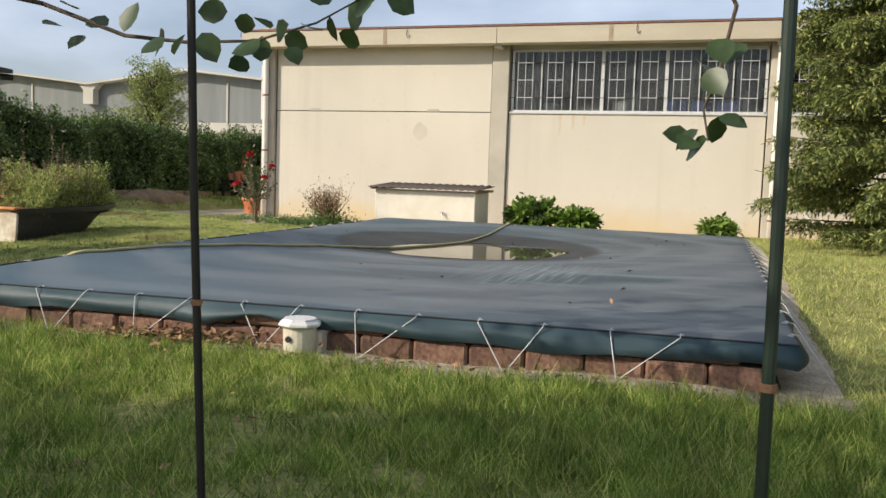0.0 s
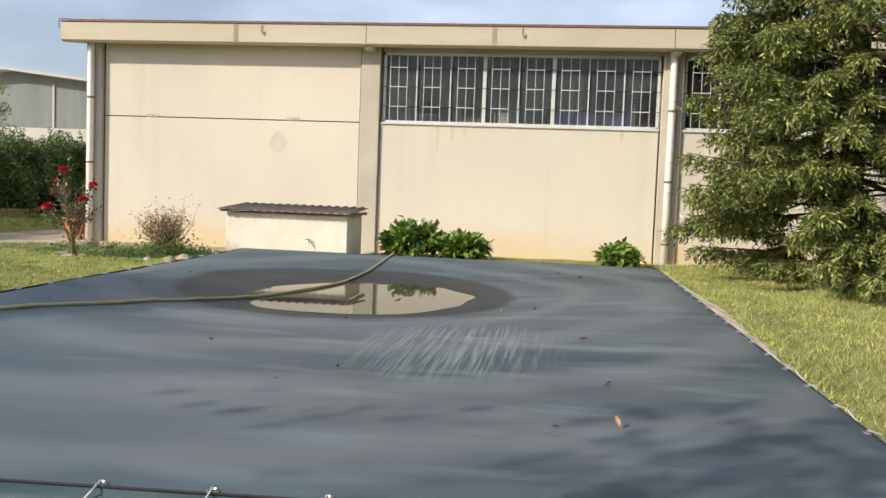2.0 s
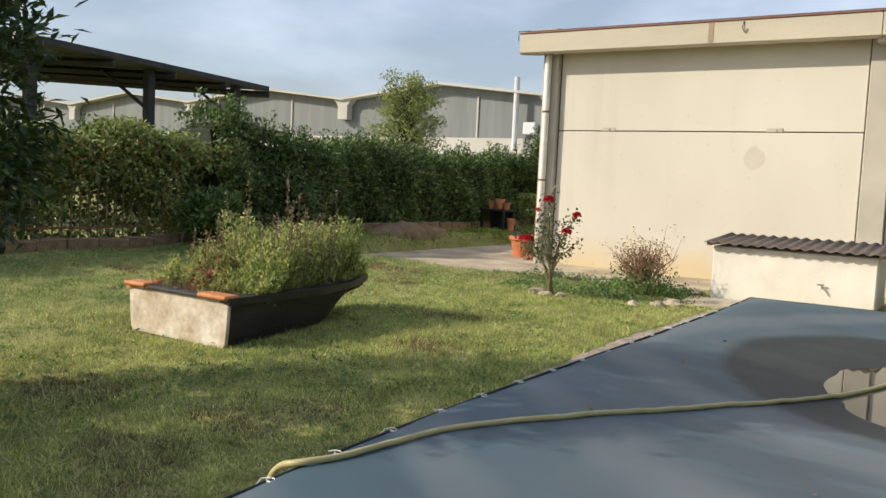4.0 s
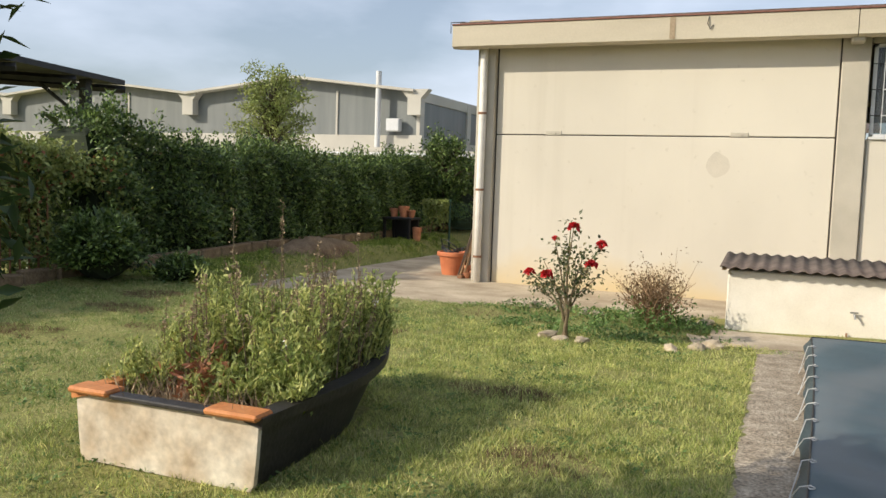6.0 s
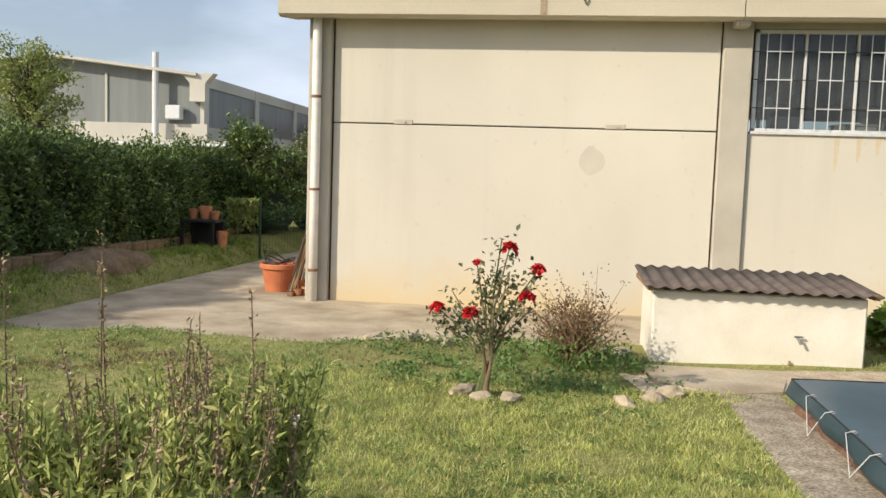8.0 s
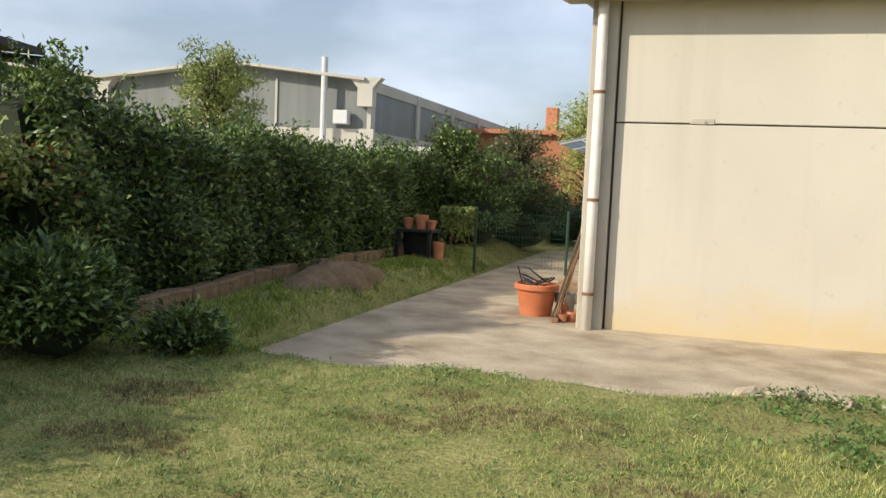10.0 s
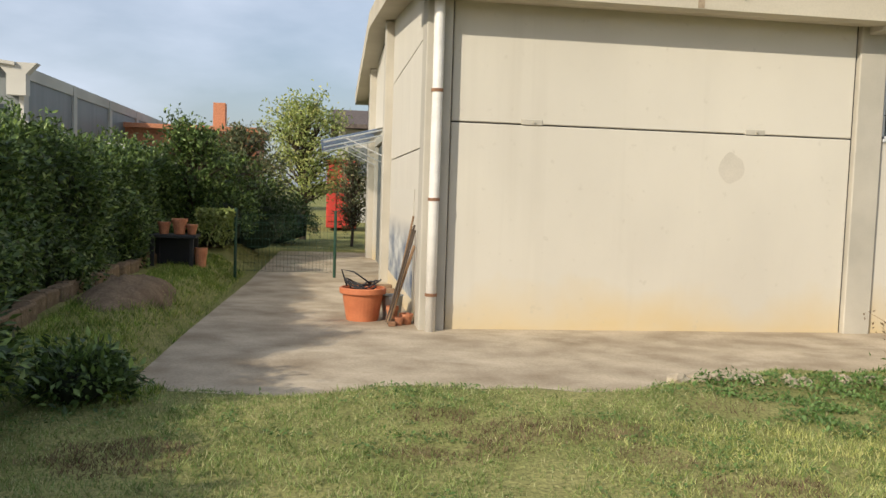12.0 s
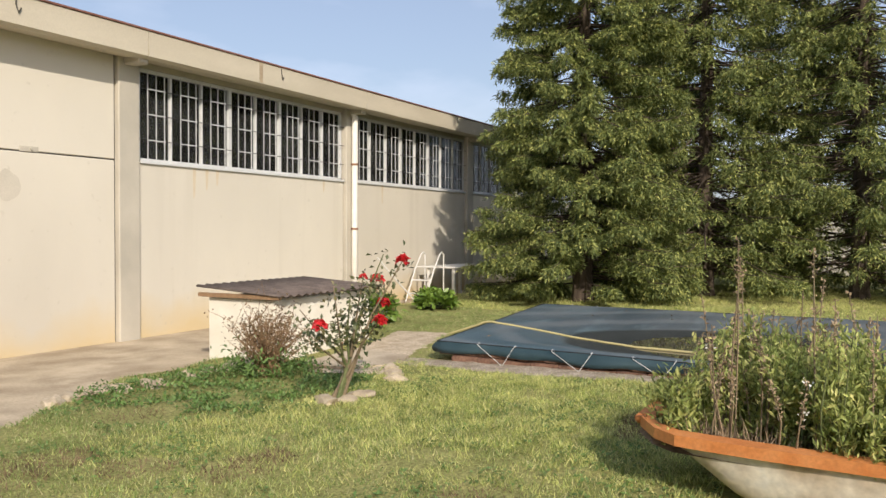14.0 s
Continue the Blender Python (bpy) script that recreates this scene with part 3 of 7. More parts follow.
# ---------------------------------------------------------------- paving
def make_paving():
    xs = list(np.arange(-12.8, 6.0, 0.3))
    front = [(x, float(conc_edge(np.array(x)))) for x in xs] + [(30, 16.3)]
    g = Geo().prism(front + [(30, 17.5), (-9.9, 17.5), (-9.9, 29.0), (-12.35, 29.0), (-12.5, 22.0), (-12.72, 17.0)], -0.12, 0.0)
    solo("pavement", g, "concrete", "stained grey concrete apron beside the hall", "pavement", kind="structure")

    def strip(label, a, b, w0, w1, material="gravel", n=90):
        """A loose strip from a to b, its two edges wavering, laid on the ground."""
        a, b = Vector((*a, 0)), Vector((*b, 0))
        d = (b - a).normalized()
        o = Vector((-d.y, d.x, 0))
        v, m = [], 6
        for i in range(n + 1):
            p = a.lerp(b, i / n)
            lo = w0 + 0.05 * noise.noise((i * 0.31, w0 * 9, 1)) + 0.03 * noise.noise((i * 0.9, w0 * 9, 2))
            hi = w1
            for k in range(m + 1):
                q = p + o * (lo + (hi - lo) * k / m)
                v.append((q.x, q.y, float(ground_z(q.x, q.y)) + 0.014 * min(1, k * 0.9) - 0.004 + 0.012 * noise.noise((q.x * 9, q.y * 9, 0))))
        f = [(i * (m + 1) + k, i * (m + 1) + k + 1, (i + 1) * (m + 1) + k + 1, (i + 1) * (m + 1) + k) for i in range(n) for k in range(m)]
        solo("gravel_strip", Geo().add(v, f), material, label, "gravel", kind="structure", smooth=True)

    strip("strip of grey gravel along the pool wall", (-5.12, 12.6), (-5.08, 3.9), -0.36, 0.12)
    strip("strip of pale sand and gravel beside the pool", (0.32, 3.8), (0.38, 13.6), -0.24, 0.1, "sand")
    strip("bare trodden soil between the plastered box and the pool", (-6.1, 12.75), (-3.2, 13.45), -0.42, 0.30, "sand")
    strip("thin strip of gravel and dry leaves before the pool wall", (-5.4, 4.08), (0.6, 4.24), -0.30, 0.1)
    g = Geo().prism([(-5.95, 13.35), (-5.9, 12.75), (-5.45, 12.42), (-4.95, 12.62), (-4.7, 13.4)], 0.05, 0.185)
    solo("paving_slab", g, "concrete", "worn pale concrete slab before the plastered box", "slab")


make_paving()


# ---------------------------------------------------------------- the hall
WALL_Y, HALL_X0, HALL_X1, HALL_Y1 = 17.3, -10.12, 26.0, 31.0
SOFFIT, TOP = 3.84, 4.17
BAY = [-9.80, -4.70]


def lug(g, x, z):
    g.box((x - 0.13, WALL_Y - 0.012, z - 0.02), (x + 0.13, WALL_Y + 0.01, z + 0.05), 0.006)


def make_hall():
    front = tagged(new("wall_front"), "long hall front of cream painted precast panels", "wall", kind="structure")
    # blank bay
    part("panel", Geo().box((-9.80, WALL_Y, -0.1), (-4.71, WALL_Y + 0.2, 2.45), 0.008), "wall", front)
    part("panel", Geo().box((-9.80, WALL_Y, 2.468), (-4.71, WALL_Y + 0.2, 3.9), 0.008), "wall", front)
    part("joint", Geo().box((-9.84, WALL_Y + 0.02, -0.1), (-4.66, WALL_Y + 0.16, 3.88)), "joint", front)
    for x in (-8.83, -6.0):
        g = Geo()
        lug(g, x, 2.475)
        g.tube([(x + 0.02, WALL_Y - 0.008, 2.49), (x + 0.02, WALL_Y - 0.035, 2.49)], 0.014, 6)
        part("lifting_lug", g, "pilaster", front, "grey mortar patch with a dark bolt")
    g = Geo().add([(-6.28 + 0.17 * (1 + 0.25 * noise.noise((math.cos(a), math.sin(a), 3))) * math.cos(a), WALL_Y - 0.003, 2.04 + 0.19 * (1 + 0.3 * noise.noise((math.cos(a), math.sin(a), 9))) * math.sin(a)) for a in [k * 2 * math.pi / 28 for k in range(28)]], [tuple(range(28))[::-1]])
    part("patch", g, "mark", front, "faint round grey mortar patch")
    for x, h in ((-3.25, 0.42), (-2.75, 0.22), (-2.98, 0.3), (0.1, 0.2), (2.2, 0.35), (-8.7, 0.0)):
        if h:
            part("rust_run", Geo().add([(x, WALL_Y - 0.002, 2.44), (x + 0.07, WALL_Y - 0.002, 2.44), (x + 0.045, WALL_Y - 0.002, 2.44 - h), (x + 0.012, WALL_Y - 0.002, 2.44 - h * 1.1)], [(0, 3, 2, 1)]), "rust_run", front, "faint rust run below the sill")
    # window bays
    xs = [-4.28, 1.18, 6.62, 12.06, 17.5]
    for i, x in enumerate(xs):
        part("panel", Geo().box((x - 0.033, WALL_Y, -0.1), (x + 5.055, WALL_Y + 0.2, 2.45), 0.008), "wall", front)
        part("joint", Geo().box((x - 0.03, WALL_Y + 0.03, -0.1), (x + 5.08, WALL_Y + 0.16, 2.44)), "joint", front)
        part("lintel", Geo().box((x - 0.02, WALL_Y + 0.02, 3.78), (x + 5.07, WALL_Y + 0.2, 3.95)), "pilaster", front)
    part("panel", Geo().box((22.94, WALL_Y, -0.1), (HALL_X1, WALL_Y + 0.2, 3.9), 0.008), "wall", front)
    # pilasters
    part("pilaster", Geo().box((-10.13, 17.19, -0.1), (-9.825, 17.62, SOFFIT + 0.05), 0.012), "pilaster", front)
    for x in (-4.70, 0.79, 6.23, 11.67, 17.11, 22.55):
        part("pilaster", Geo().box((x + 0.012, 17.235, -0.1), (x + 0.375, 17.6, SOFFIT + 0.05), 0.012), "pilaster", front)
        part("bracket", Geo().box((x + 0.10, 16.95, SOFFIT - 0.09), (x + 0.28, 17.25, SOFFIT + 0.02), 0.02), "pilaster", front)
    # gable side
    side = tagged(new("wall_side"), "hall gable side of cream panels and grey pilasters", "wall", kind="structure")
    X = HALL_X0

    def ridge(y):
        return 4.05 + 0.75 * (1 - abs(y - 24.2) / 7.0)

    def slab(y0, y1, z0, z1=None, mat_name="wall"):
        t0, t1 = (ridge(y0), ridge(y1)) if z1 is None else (z1, z1)
        v = [(X, y0, z0), (X, y1, z0), (X, y1, t1), (X, y0, t0), (X + 0.2, y0, z0), (X + 0.2, y1, z0), (X + 0.2, y1, t1), (X + 0.2, y0, t0)]
        f = [(0, 3, 2, 1), (4, 5, 6, 7), (0, 1, 5, 4), (3, 7, 6, 2), (1, 2, 6, 5), (0, 4, 7, 3)]
        part("panel", Geo().add(v, f), mat_name, side)

    slab(17.64, 22.2, -0.1, 2.14)
    slab(17.64, 22.2, 2.16, 3.44)
    slab(17.64, 22.2, 3.46)
    slab(22.62, 23.6, -0.1, 2.6)
    slab(26.9, 27.3, -0.1, 2.6)
    slab(22.62, 27.3, 2.62)
    slab(27.66, 31.0, -0.1)
    part("joint", Geo().box((X + 0.03, 17.6, -0.1), (X + 0.16, 22.3, 3.9)), "joint", side)
    for y in (22.2, 27.3):
        part("pilaster", Geo().box((X - 0.14, y + 0.01, -0.1), (X + 0.2, y + 0.40, ridge(y) - 0.03), 0.012), "pilaster", side)
    door = tagged(new("door_1"), "grey metal sliding door of the hall", "door", kind="structure")
    for k in range(4):
        part("door_panel", Geo().box((X + 0.06, 23.62 + k * 0.82, 0.0), (X + 0.10, 24.42 + k * 0.82, 2.6), 0.01), "far_grey", door)
    # verge along the gable
    g = Geo()
    for y0, y1 in ((17.625, 24.2), (24.2, 31.5)):
        a, b = ridge(y0), ridge(y1)
        v = [(x, y, z) for x in (-10.47, HALL_X0 + 0.02) for y, z in ((y0, a - 0.02), (y1, b - 0.02), (y1, b + 0.30), (y0, a + 0.30))]
        g.add(v, [(0, 3, 2, 1), (4, 5, 6, 7), (0, 1, 5, 4), (3, 7, 6, 2), (1, 2, 6, 5), (0, 4, 7, 3)])
    solo("trim", g, "fascia", "weathered concrete verge along the gable", "trim", kind="structure")
    # eaves: hollow fascia beam, joints and rusty cap
    fascia = tagged(new("fascia"), "weathered concrete eaves beam with a rusty cap", "fascia", kind="structure")
    cuts = [-10.47, -4.53, 0.92, 6.36, 11.8, 17.2, 22.7, 26.4]
    for a, b in zip(cuts, cuts[1:]):
        v, f = [], []
        prof = [(16.85, SOFFIT), (16.85, TOP), (17.62, TOP), (17.62, SOFFIT + 0.06), (17.02, SOFFIT - 0.02), (16.92, SOFFIT - 0.03)]
        for x in (a + 0.006, b - 0.006):
            v += [(x, y, z) for y, z in prof]
        n = len(prof)
        f = [tuple(range(n)), tuple(range(n, 2 * n))[::-1]] + [(i, n + i, n + (i + 1) % n, (i + 1) % n) for i in range(n)]
        part("beam", Geo().add(v, f), "fascia", fascia)
        part("cap", Geo().box((a, 16.83, TOP + 0.003), (b - 0.004, 17.6, TOP + 0.03), 0.005), "rust_cap", fascia, "rusty red edge flashing")
    g = Geo().tube([(-10.49, 16.84, TOP - 0.12), (-10.49, 16.84, TOP + 0.05), (-10.25, 16.84, TOP + 0.05)], 0.008, 5)
    part("wire", g, "dark_metal", fascia)
    for x in (-6.48, -1.7):
        g = Geo().tube([(x, 16.845, TOP - 0.02), (x - 0.02, 16.82, TOP - 0.12), (x + 0.02, 16.83, TOP - 0.2), (x + 0.06, 16.84, TOP - 0.14)], 0.007, 5)
        part("wire", g, "dark_metal", fascia)
        g = Geo().box((x - 0.55, 16.844, SOFFIT + 0.01), (x - 0.47, 16.848, TOP))
        part("rust_streak", g, "old_streak", fascia, "rust streak down the beam")
    # roof, inside, back
    g = Geo()
    for y0, y1 in ((17.0, 24.2), (24.2, 31.4)):
        a, b = (4.19, 5.08) if y0 < 20 else (5.08, 4.19)
        v = [(x, y, z) for x in (-10.4, 26.3) for y, z in ((y0, a), (y1, b), (y1, b + 0.06), (y0, a + 0.06))]
        g.add(v, [(0, 3, 2, 1), (4, 5, 6, 7), (0, 1, 5, 4), (3, 7, 6, 2), (1, 2, 6, 5), (0, 4, 7, 3)])
    solo("roof", g, "fibre", "shallow fibre cement roof of the hall", "roof", kind="structure")
    back = tagged(new("wall_back"), "rear wall of the hall with a window band", "wall", kind="structure")
    part("panel", Geo().box((HALL_X0, HALL_Y1 - 0.2, -0.1), (HALL_X1, HALL_Y1, 2.4)), "interior", back)
    part("panel", Geo().box((HALL_X0, HALL_Y1 - 0.2, 3.7), (HALL_X1, HALL_Y1, 4.15)), "interior", back)
    for k in range(7):
        part("pilaster", Geo().box((HALL_X0 + k * 5.9, HALL_Y1 - 0.25, 2.4), (HALL_X0 + k * 5.9 + 0.5, HALL_Y1, 3.7)), "interior", back)
    solo("wall_end", Geo().box((HALL_X1 - 0.2, 17.6, -0.1), (HALL_X1, 31, 4.9)), "wall", "end wall of the hall", "wall", kind="structure")
    solo("floor", Geo().box((HALL_X0 + 0.21, 17.52, -0.1), (HALL_X1 - 0.21, 30.78, 0.01)), "concrete", "concrete floor inside the hall", "floor", kind="structure")


make_hall()


def make_window(index, x0):
    w = tagged(new(f"window_{index}"), "wide white steel window behind a welded bar grille", "window", kind="structure")
    z0, z1, x1 = 2.47, 3.775, x0 + 5.05
    y = WALL_Y + 0.06
    part("window_sill", Geo().box((x0 - 0.01, WALL_Y - 0.035, z0 - 0.03), (x1 + 0.01, WALL_Y + 0.15, z0 + 0.012), 0.006), "white_metal", w)
    part("window_frame", Geo().box((x0, y - 0.03, z1 - 0.05), (x1, y + 0.03, z1), 0.004).box((x0, y - 0.03, z0), (x1, y + 0.03, z0 + 0.05), 0.004)
         .box((x0, y - 0.03, z0), (x0 + 0.05, y + 0.03, z1), 0.004).box((x1 - 0.05, y - 0.03, z0), (x1, y + 0.03, z1), 0.004), "white_metal", w)
    n = 8
    for k in range(1, n):
        x = x0 + 5.05 * k / n
        t = 0.034 if k in (3, 5) else 0.013
        part("mullion", Geo().box((x - t, y - 0.035, z0 + 0.05), (x + t, y + 0.03, z1 - 0.05), 0.004), "white_metal", w)
    for k in range(n):
        a, b = x0 + 5.05 * k / n + 0.03, x0 + 5.05 * (k + 1) / n - 0.03
        p = part("pane", Geo().box((a, y + 0.004, z0 + 0.04), (b, y + 0.010, z1 - 0.04)), "glass", w)
        p.visible_shadow = False
    yb = WALL_Y - 0.02
    for zz in (2.775, 3.135, 3.49):
        part("tie_rail", Geo().box((x0 - 0.01, yb - 0.004, zz - 0.006), (x1 + 0.01, yb + 0.004, zz + 0.006)), "dark_metal", w, "dark steel rail of the grille")
    for k in range(8):
        a = x0 + 5.05 * (k + 0.5) / n - 0.02
        grille = part("grille", Geo().box((a - 0.17, yb - 0.013, 2.768), (a + 0.17, yb - 0.007, 2.782)), "white_metal", w, "white welded steel bars")
        for zz in (3.135, 3.49):
            part("crossbar", Geo().box((a - 0.17, yb - 0.013, zz - 0.007), (a + 0.17, yb - 0.007, zz + 0.007)), "white_metal", grille)
        for j in range(3):
            xx = a + 0.157 * (j - 1)
            part("bar", Geo().box((xx - 0.0045, yb - 0.005, z0 + 0.03), (xx + 0.0045, yb + 0.005, z1 - 0.03)), "white_metal", grille)


for i, x in enumerate((-4.28, 1.18, 6.62, 12.06, 17.5)):
    make_window(i + 1, x)


def make_downpipe(x, y):
    d = thing("downpipe", "white painted round downpipe with rusty clamps on the hall front", "downpipe", "downpipes on the hall", at=pose(x, y, 0))
    part("pipe", Geo().tube([(x, y, 0.0), (x, y, 1.54), (x + 0.004, y, 2.79), (x, y, 3.70), (x, y + 0.02, SOFFIT)], 0.062, 14), "pvc", d, smooth=True)
    for z in (0.43, 1.54, 2.79):
        ring = part("clamp", Geo().tube([(x, y, z - 0.018), (x, y, z + 0.018)], 0.071, 14), "rust", d, "rusty pipe clamp")
        part("clamp_bolt", Geo().box((x - 0.012, y + 0.06, z - 0.012), (x + 0.012, WALL_Y, z + 0.012)), "rust", ring)


make_downpipe(-10.0, 17.12)
make_downpipe(0.97, 17.16)


# ---------------------------------------------------------------- pool
POOL = [(-5.0, 3.97), (0.30, 4.27), (0.36, 13.05), (-5.0, 12.25)]     # front left, front right, far right, far left


def pool_at(u, v):
    a, b, c, d = [Vector((*p, 0)) for p in POOL]
    p = (a * (1 - u) + b * u) * (1 - v) + (d * (1 - u) + c * u) * v
    bow = -1.15 * v * (1 - v) ** 2.5 * (1 - u)
    return p.x + bow, p.y


def rim_z(u, v):
    return 0.27 + 0.11 * v * (1 - 0.6 * u)


def cover_z(u, w):
    x, y = pool_at(u, w)
    d = math.hypot((x - PUDDLE[0]) / PUDDLE[2], (y - PUDDLE[1]) / PUDDLE[3])
    edge = min(u * 4.8, (1 - u) * 4.8, w * 8.4, (1 - w) * 8.4)
    z = rim_z(u, w) - 0.17 * math.exp(-(d / 1.55) ** 2) * (1 - math.exp(-(edge / 0.5) ** 2)) - 0.03 * (1 - math.exp(-(edge / 0.9) ** 2))
    return z + 0.008 * noise.noise((x * 0.7, y * 2.3, 0)) + 0.005 * noise.noise((x * 3, y * 4, 2)) - 0.012 * math.exp(-(edge / 0.03) ** 2)


def on_cover(x, y):
    """The height of the cover's sheet at a place in the plan."""
    best = min(((pool_at(i / 60, j / 90), i / 60, j / 90) for i in range(61) for j in range(91)), key=lambda q: (q[0][0] - x) ** 2 + (q[0][1] - y) ** 2)
    return cover_z(best[1], best[2])


def make_pool():
    wall = thing("pool_wall", "low wall of brown split-face blocks round the pool", "pool", at=pose(-2.2, 8.4, 0))
    inner = [pool_at(u, v) for u, v in ((0.012, 0.008), (0.988, 0.008), (0.988, 0.992), (0.012, 0.992))]
    part("wall_core", Geo().prism(inner, -0.2, 0.03), "mortar", wall)
    brick = Geo().box((-0.150, -0.05, -0.072), (0.150, 0.05, 0.072), 0.016).mesh("brick")
    cut = Geo().box((-0.150, -0.05, -0.042), (0.150, 0.05, 0.042), 0.014).mesh("brick")
    for i in range(17):
        for row in range(2):
            u = (i + 0.35 + 0.5 * row) / 17.2
            if u > 0.966:
                continue
            x, y = pool_at(u, 0)
            ob = part("brick", cut if row else brick, "brick", wall)
            ob.matrix_basis = pose(x, y + 0.035 + RNG.uniform(-0.008, 0.008), 0.062 + row * 0.120, RNG.uniform(-3, 3), 0, 3.2 + RNG.uniform(-1.5, 1.5))
    for i in range(28):
        for row in range(2):
            v = (i + 0.5 + 0.5 * row) / 28.6
            x, y = pool_at(0, v)
            ob = part("brick", cut if row else brick, "brick", wall)
            ob.matrix_basis = pose(x + 0.04, y, 0.065 + row * 0.120 + 0.10 * v, 0, 0, 94 + RNG.uniform(-0.8, 0.8))
    cover = thing("pool_cover", "dusty dark green pool cover sagging under a puddle", "cover", at=pose(-2.2, 8.4, 0.3))
    nu, nv = 90, 130
    v, px, py, rx, ry = [], *PUDDLE
    for j in range(nv + 1):
        for i in range(nu + 1):
            u, w = i / nu, j / nv
            x, y = pool_at(u, w)
            z = cover_z(u, w)
            v.append((x, y, z))
    f = [(j * (nu + 1) + i, j * (nu + 1) + i + 1, (j + 1) * (nu + 1) + i + 1, (j + 1) * (nu + 1) + i) for j in range(nv) for i in range(nu)]
    part("sheet", Geo().add(v, f), "cover", cover, smooth=True)
    # hanging hem, with soft folds
    loop = [(i / 60, 0) for i in range(60)] + [(1, i / 90) for i in range(90)] + [(1 - i / 60, 1) for i in range(60)] + [(0, 1 - i / 90) for i in range(90)]
    v, rows = [], 6
    for k, (u, w) in enumerate(loop):
        x, y = pool_at(u, w)
        ox, oy = (0, -1) if w == 0 else (1, 0) if u == 1 else (0, 1) if w == 1 else (-1, 0)
        drop = (0.112 if w == 0 else 0.105) + 0.012 * math.sin(k * 0.31) + 0.010 * math.sin(k * 0.83 + 1)
        if w == 0 and 0.40 < u < 0.52:
            drop = 0.05 + 1.2 * abs(u - 0.46)
        for r in range(rows + 1):
            s = r / rows
            belly = 0.004 + 0.03 * s + 0.030 * math.sin(s * math.pi) + 0.016 * math.sin(k * 0.55) * s + 0.035 * noise.noise((k * 0.23, s * 2, 5)) * s
            v.append((x + ox * belly, y + oy * belly, rim_z(u, w) - 0.012 - drop * s))
    n, m = len(loop), rows + 1
    f = [(k * m + r, k * m + r + 1, ((k + 1) % n) * m + r + 1, ((k + 1) % n) * m + r) for k in range(n) for r in range(rows)]
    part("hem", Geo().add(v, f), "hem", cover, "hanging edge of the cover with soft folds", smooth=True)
    rim = [(*pool_at(u, w), rim_z(u, w) - 0.008) for u, w in loop]
    part("piping", Geo().tube(rim + rim[:1], 0.006, 5, False), "black_plastic", cover, "black piping along the cover's edge")
    ring = Geo().lathe([(0.009, 0), (0.014, 0.005), (0.020, 0), (0.014, -0.003), (0.009, 0)], sides=12)
    eye = ring.mesh("grommet")
    ties = []
    for k in range(14):
        x = -4.74 + k * 0.345
        stake = -4.74 + (k // 2) * 0.69 + 0.05 + 0.12 * (k // 2 % 2)
        ties.append((((x + 5.0) / 5.3, 0), ((stake + 5.0) / 5.3, -0.2)))
    for k in range(20):
        w0 = 0.03 + k * 0.048
        ties.append(((0, w0), (-0.10, 0.03 + (k // 2) * 0.096 + 0.012)))
        ties.append(((1, w0), (0.22, 0.03 + (k // 2) * 0.096 + 0.012)))
    for (u, w), (du, dw) in ties:
        x, y = pool_at(u, w)
        z = rim_z(u, w) + 0.004
        side = du in (0.22, -0.10)
        ob = part("grommet", eye, "brass", cover)
        ix, iy = (-math.copysign(0.015, du), 0) if side else (0, 0.015)
        ob.matrix_basis = pose(x + ix, y + iy, z - 0.008, 8)
        if side:
            ex, ey = x + du * 1.0, pool_at(u, min(1, dw))[1]
        else:
            ex, ey = pool_at(du, 0)[0], y - 0.12
        ez = float(ground_z(ex, ey)) + 0.005
        ox, oy = (math.copysign(0.05, du), 0) if side else (0, -0.05)
        pts = [(x + ix, y + iy, z + 0.003), (x + ox * 0.7, y + oy * 0.7, z - 0.012), (ex, ey, ez)]
        part("rope", Geo().tube(pts, 0.0030, 5), "rope", cover, "thin white tie cord")
    # the puddle lies in the sag
    ol = [(px + rx * (1 + 0.05 * math.sin(3 * a) + 0.03 * math.sin(5 * a + 1)) * 1.12 * math.cos(a), py + ry * (1 + 0.05 * math.cos(2 * a + 0.5)) * 1.12 * math.sin(a), WATER_Z) for a in [k * 2 * math.pi / 72 for k in range(72)]]
    g = Geo().add([(px, py, WATER_Z)] + ol, [(0, k + 1, (k + 1) % 72 + 1) for k in range(72)])
    solo("puddle", g, "water", "shallow murky puddle lying on the pool cover", "puddle", kind="structure")


WATER_Z = 0.180
make_pool()


def make_hose():
    plan = [(-5.08, 5.66), (-4.90, 6.4), (-4.43, 7.25), (-4.03, 8.05), (-3.75, 8.75), (-3.5, 9.4), (-3.3, 10.1), (-3.18, 10.9), (-3.1, 11.7), (-3.07, 12.45)]
    pts = [(-5.30, 5.56, 0.12), (-5.24, 5.58, 0.26)] + [(x, y, max(on_cover(x, y), WATER_Z) + 0.017) for x, y in plan] + [(-3.08, 12.72, 0.30), (-3.12, 13.2, 0.14)]
    dense = []
    for i in range(len(pts) - 1):
        p0, p1, p2, p3 = [Vector(pts[min(max(i + k, 0), len(pts) - 1)]) for k in (-1, 0, 1, 2)]
        for s in range(8):
            t = s / 8
            q = 0.5 * (2 * p1 + (p2 - p0) * t + (2 * p0 - 5 * p1 + 4 * p2 - p3) * t * t + (3 * p1 - p0 - 3 * p2 + p3) * t ** 3)
            if 2 <= i < len(pts) - 3:
                q.z = max(on_cover(q.x, q.y), WATER_Z) + 0.012
            dense.append(q)
    solo("garden_hose", Geo().tube(dense, 0.0145, 8), "hose", "long yellow garden hose laid across the pool cover", "hose", smooth=True)


make_hose()


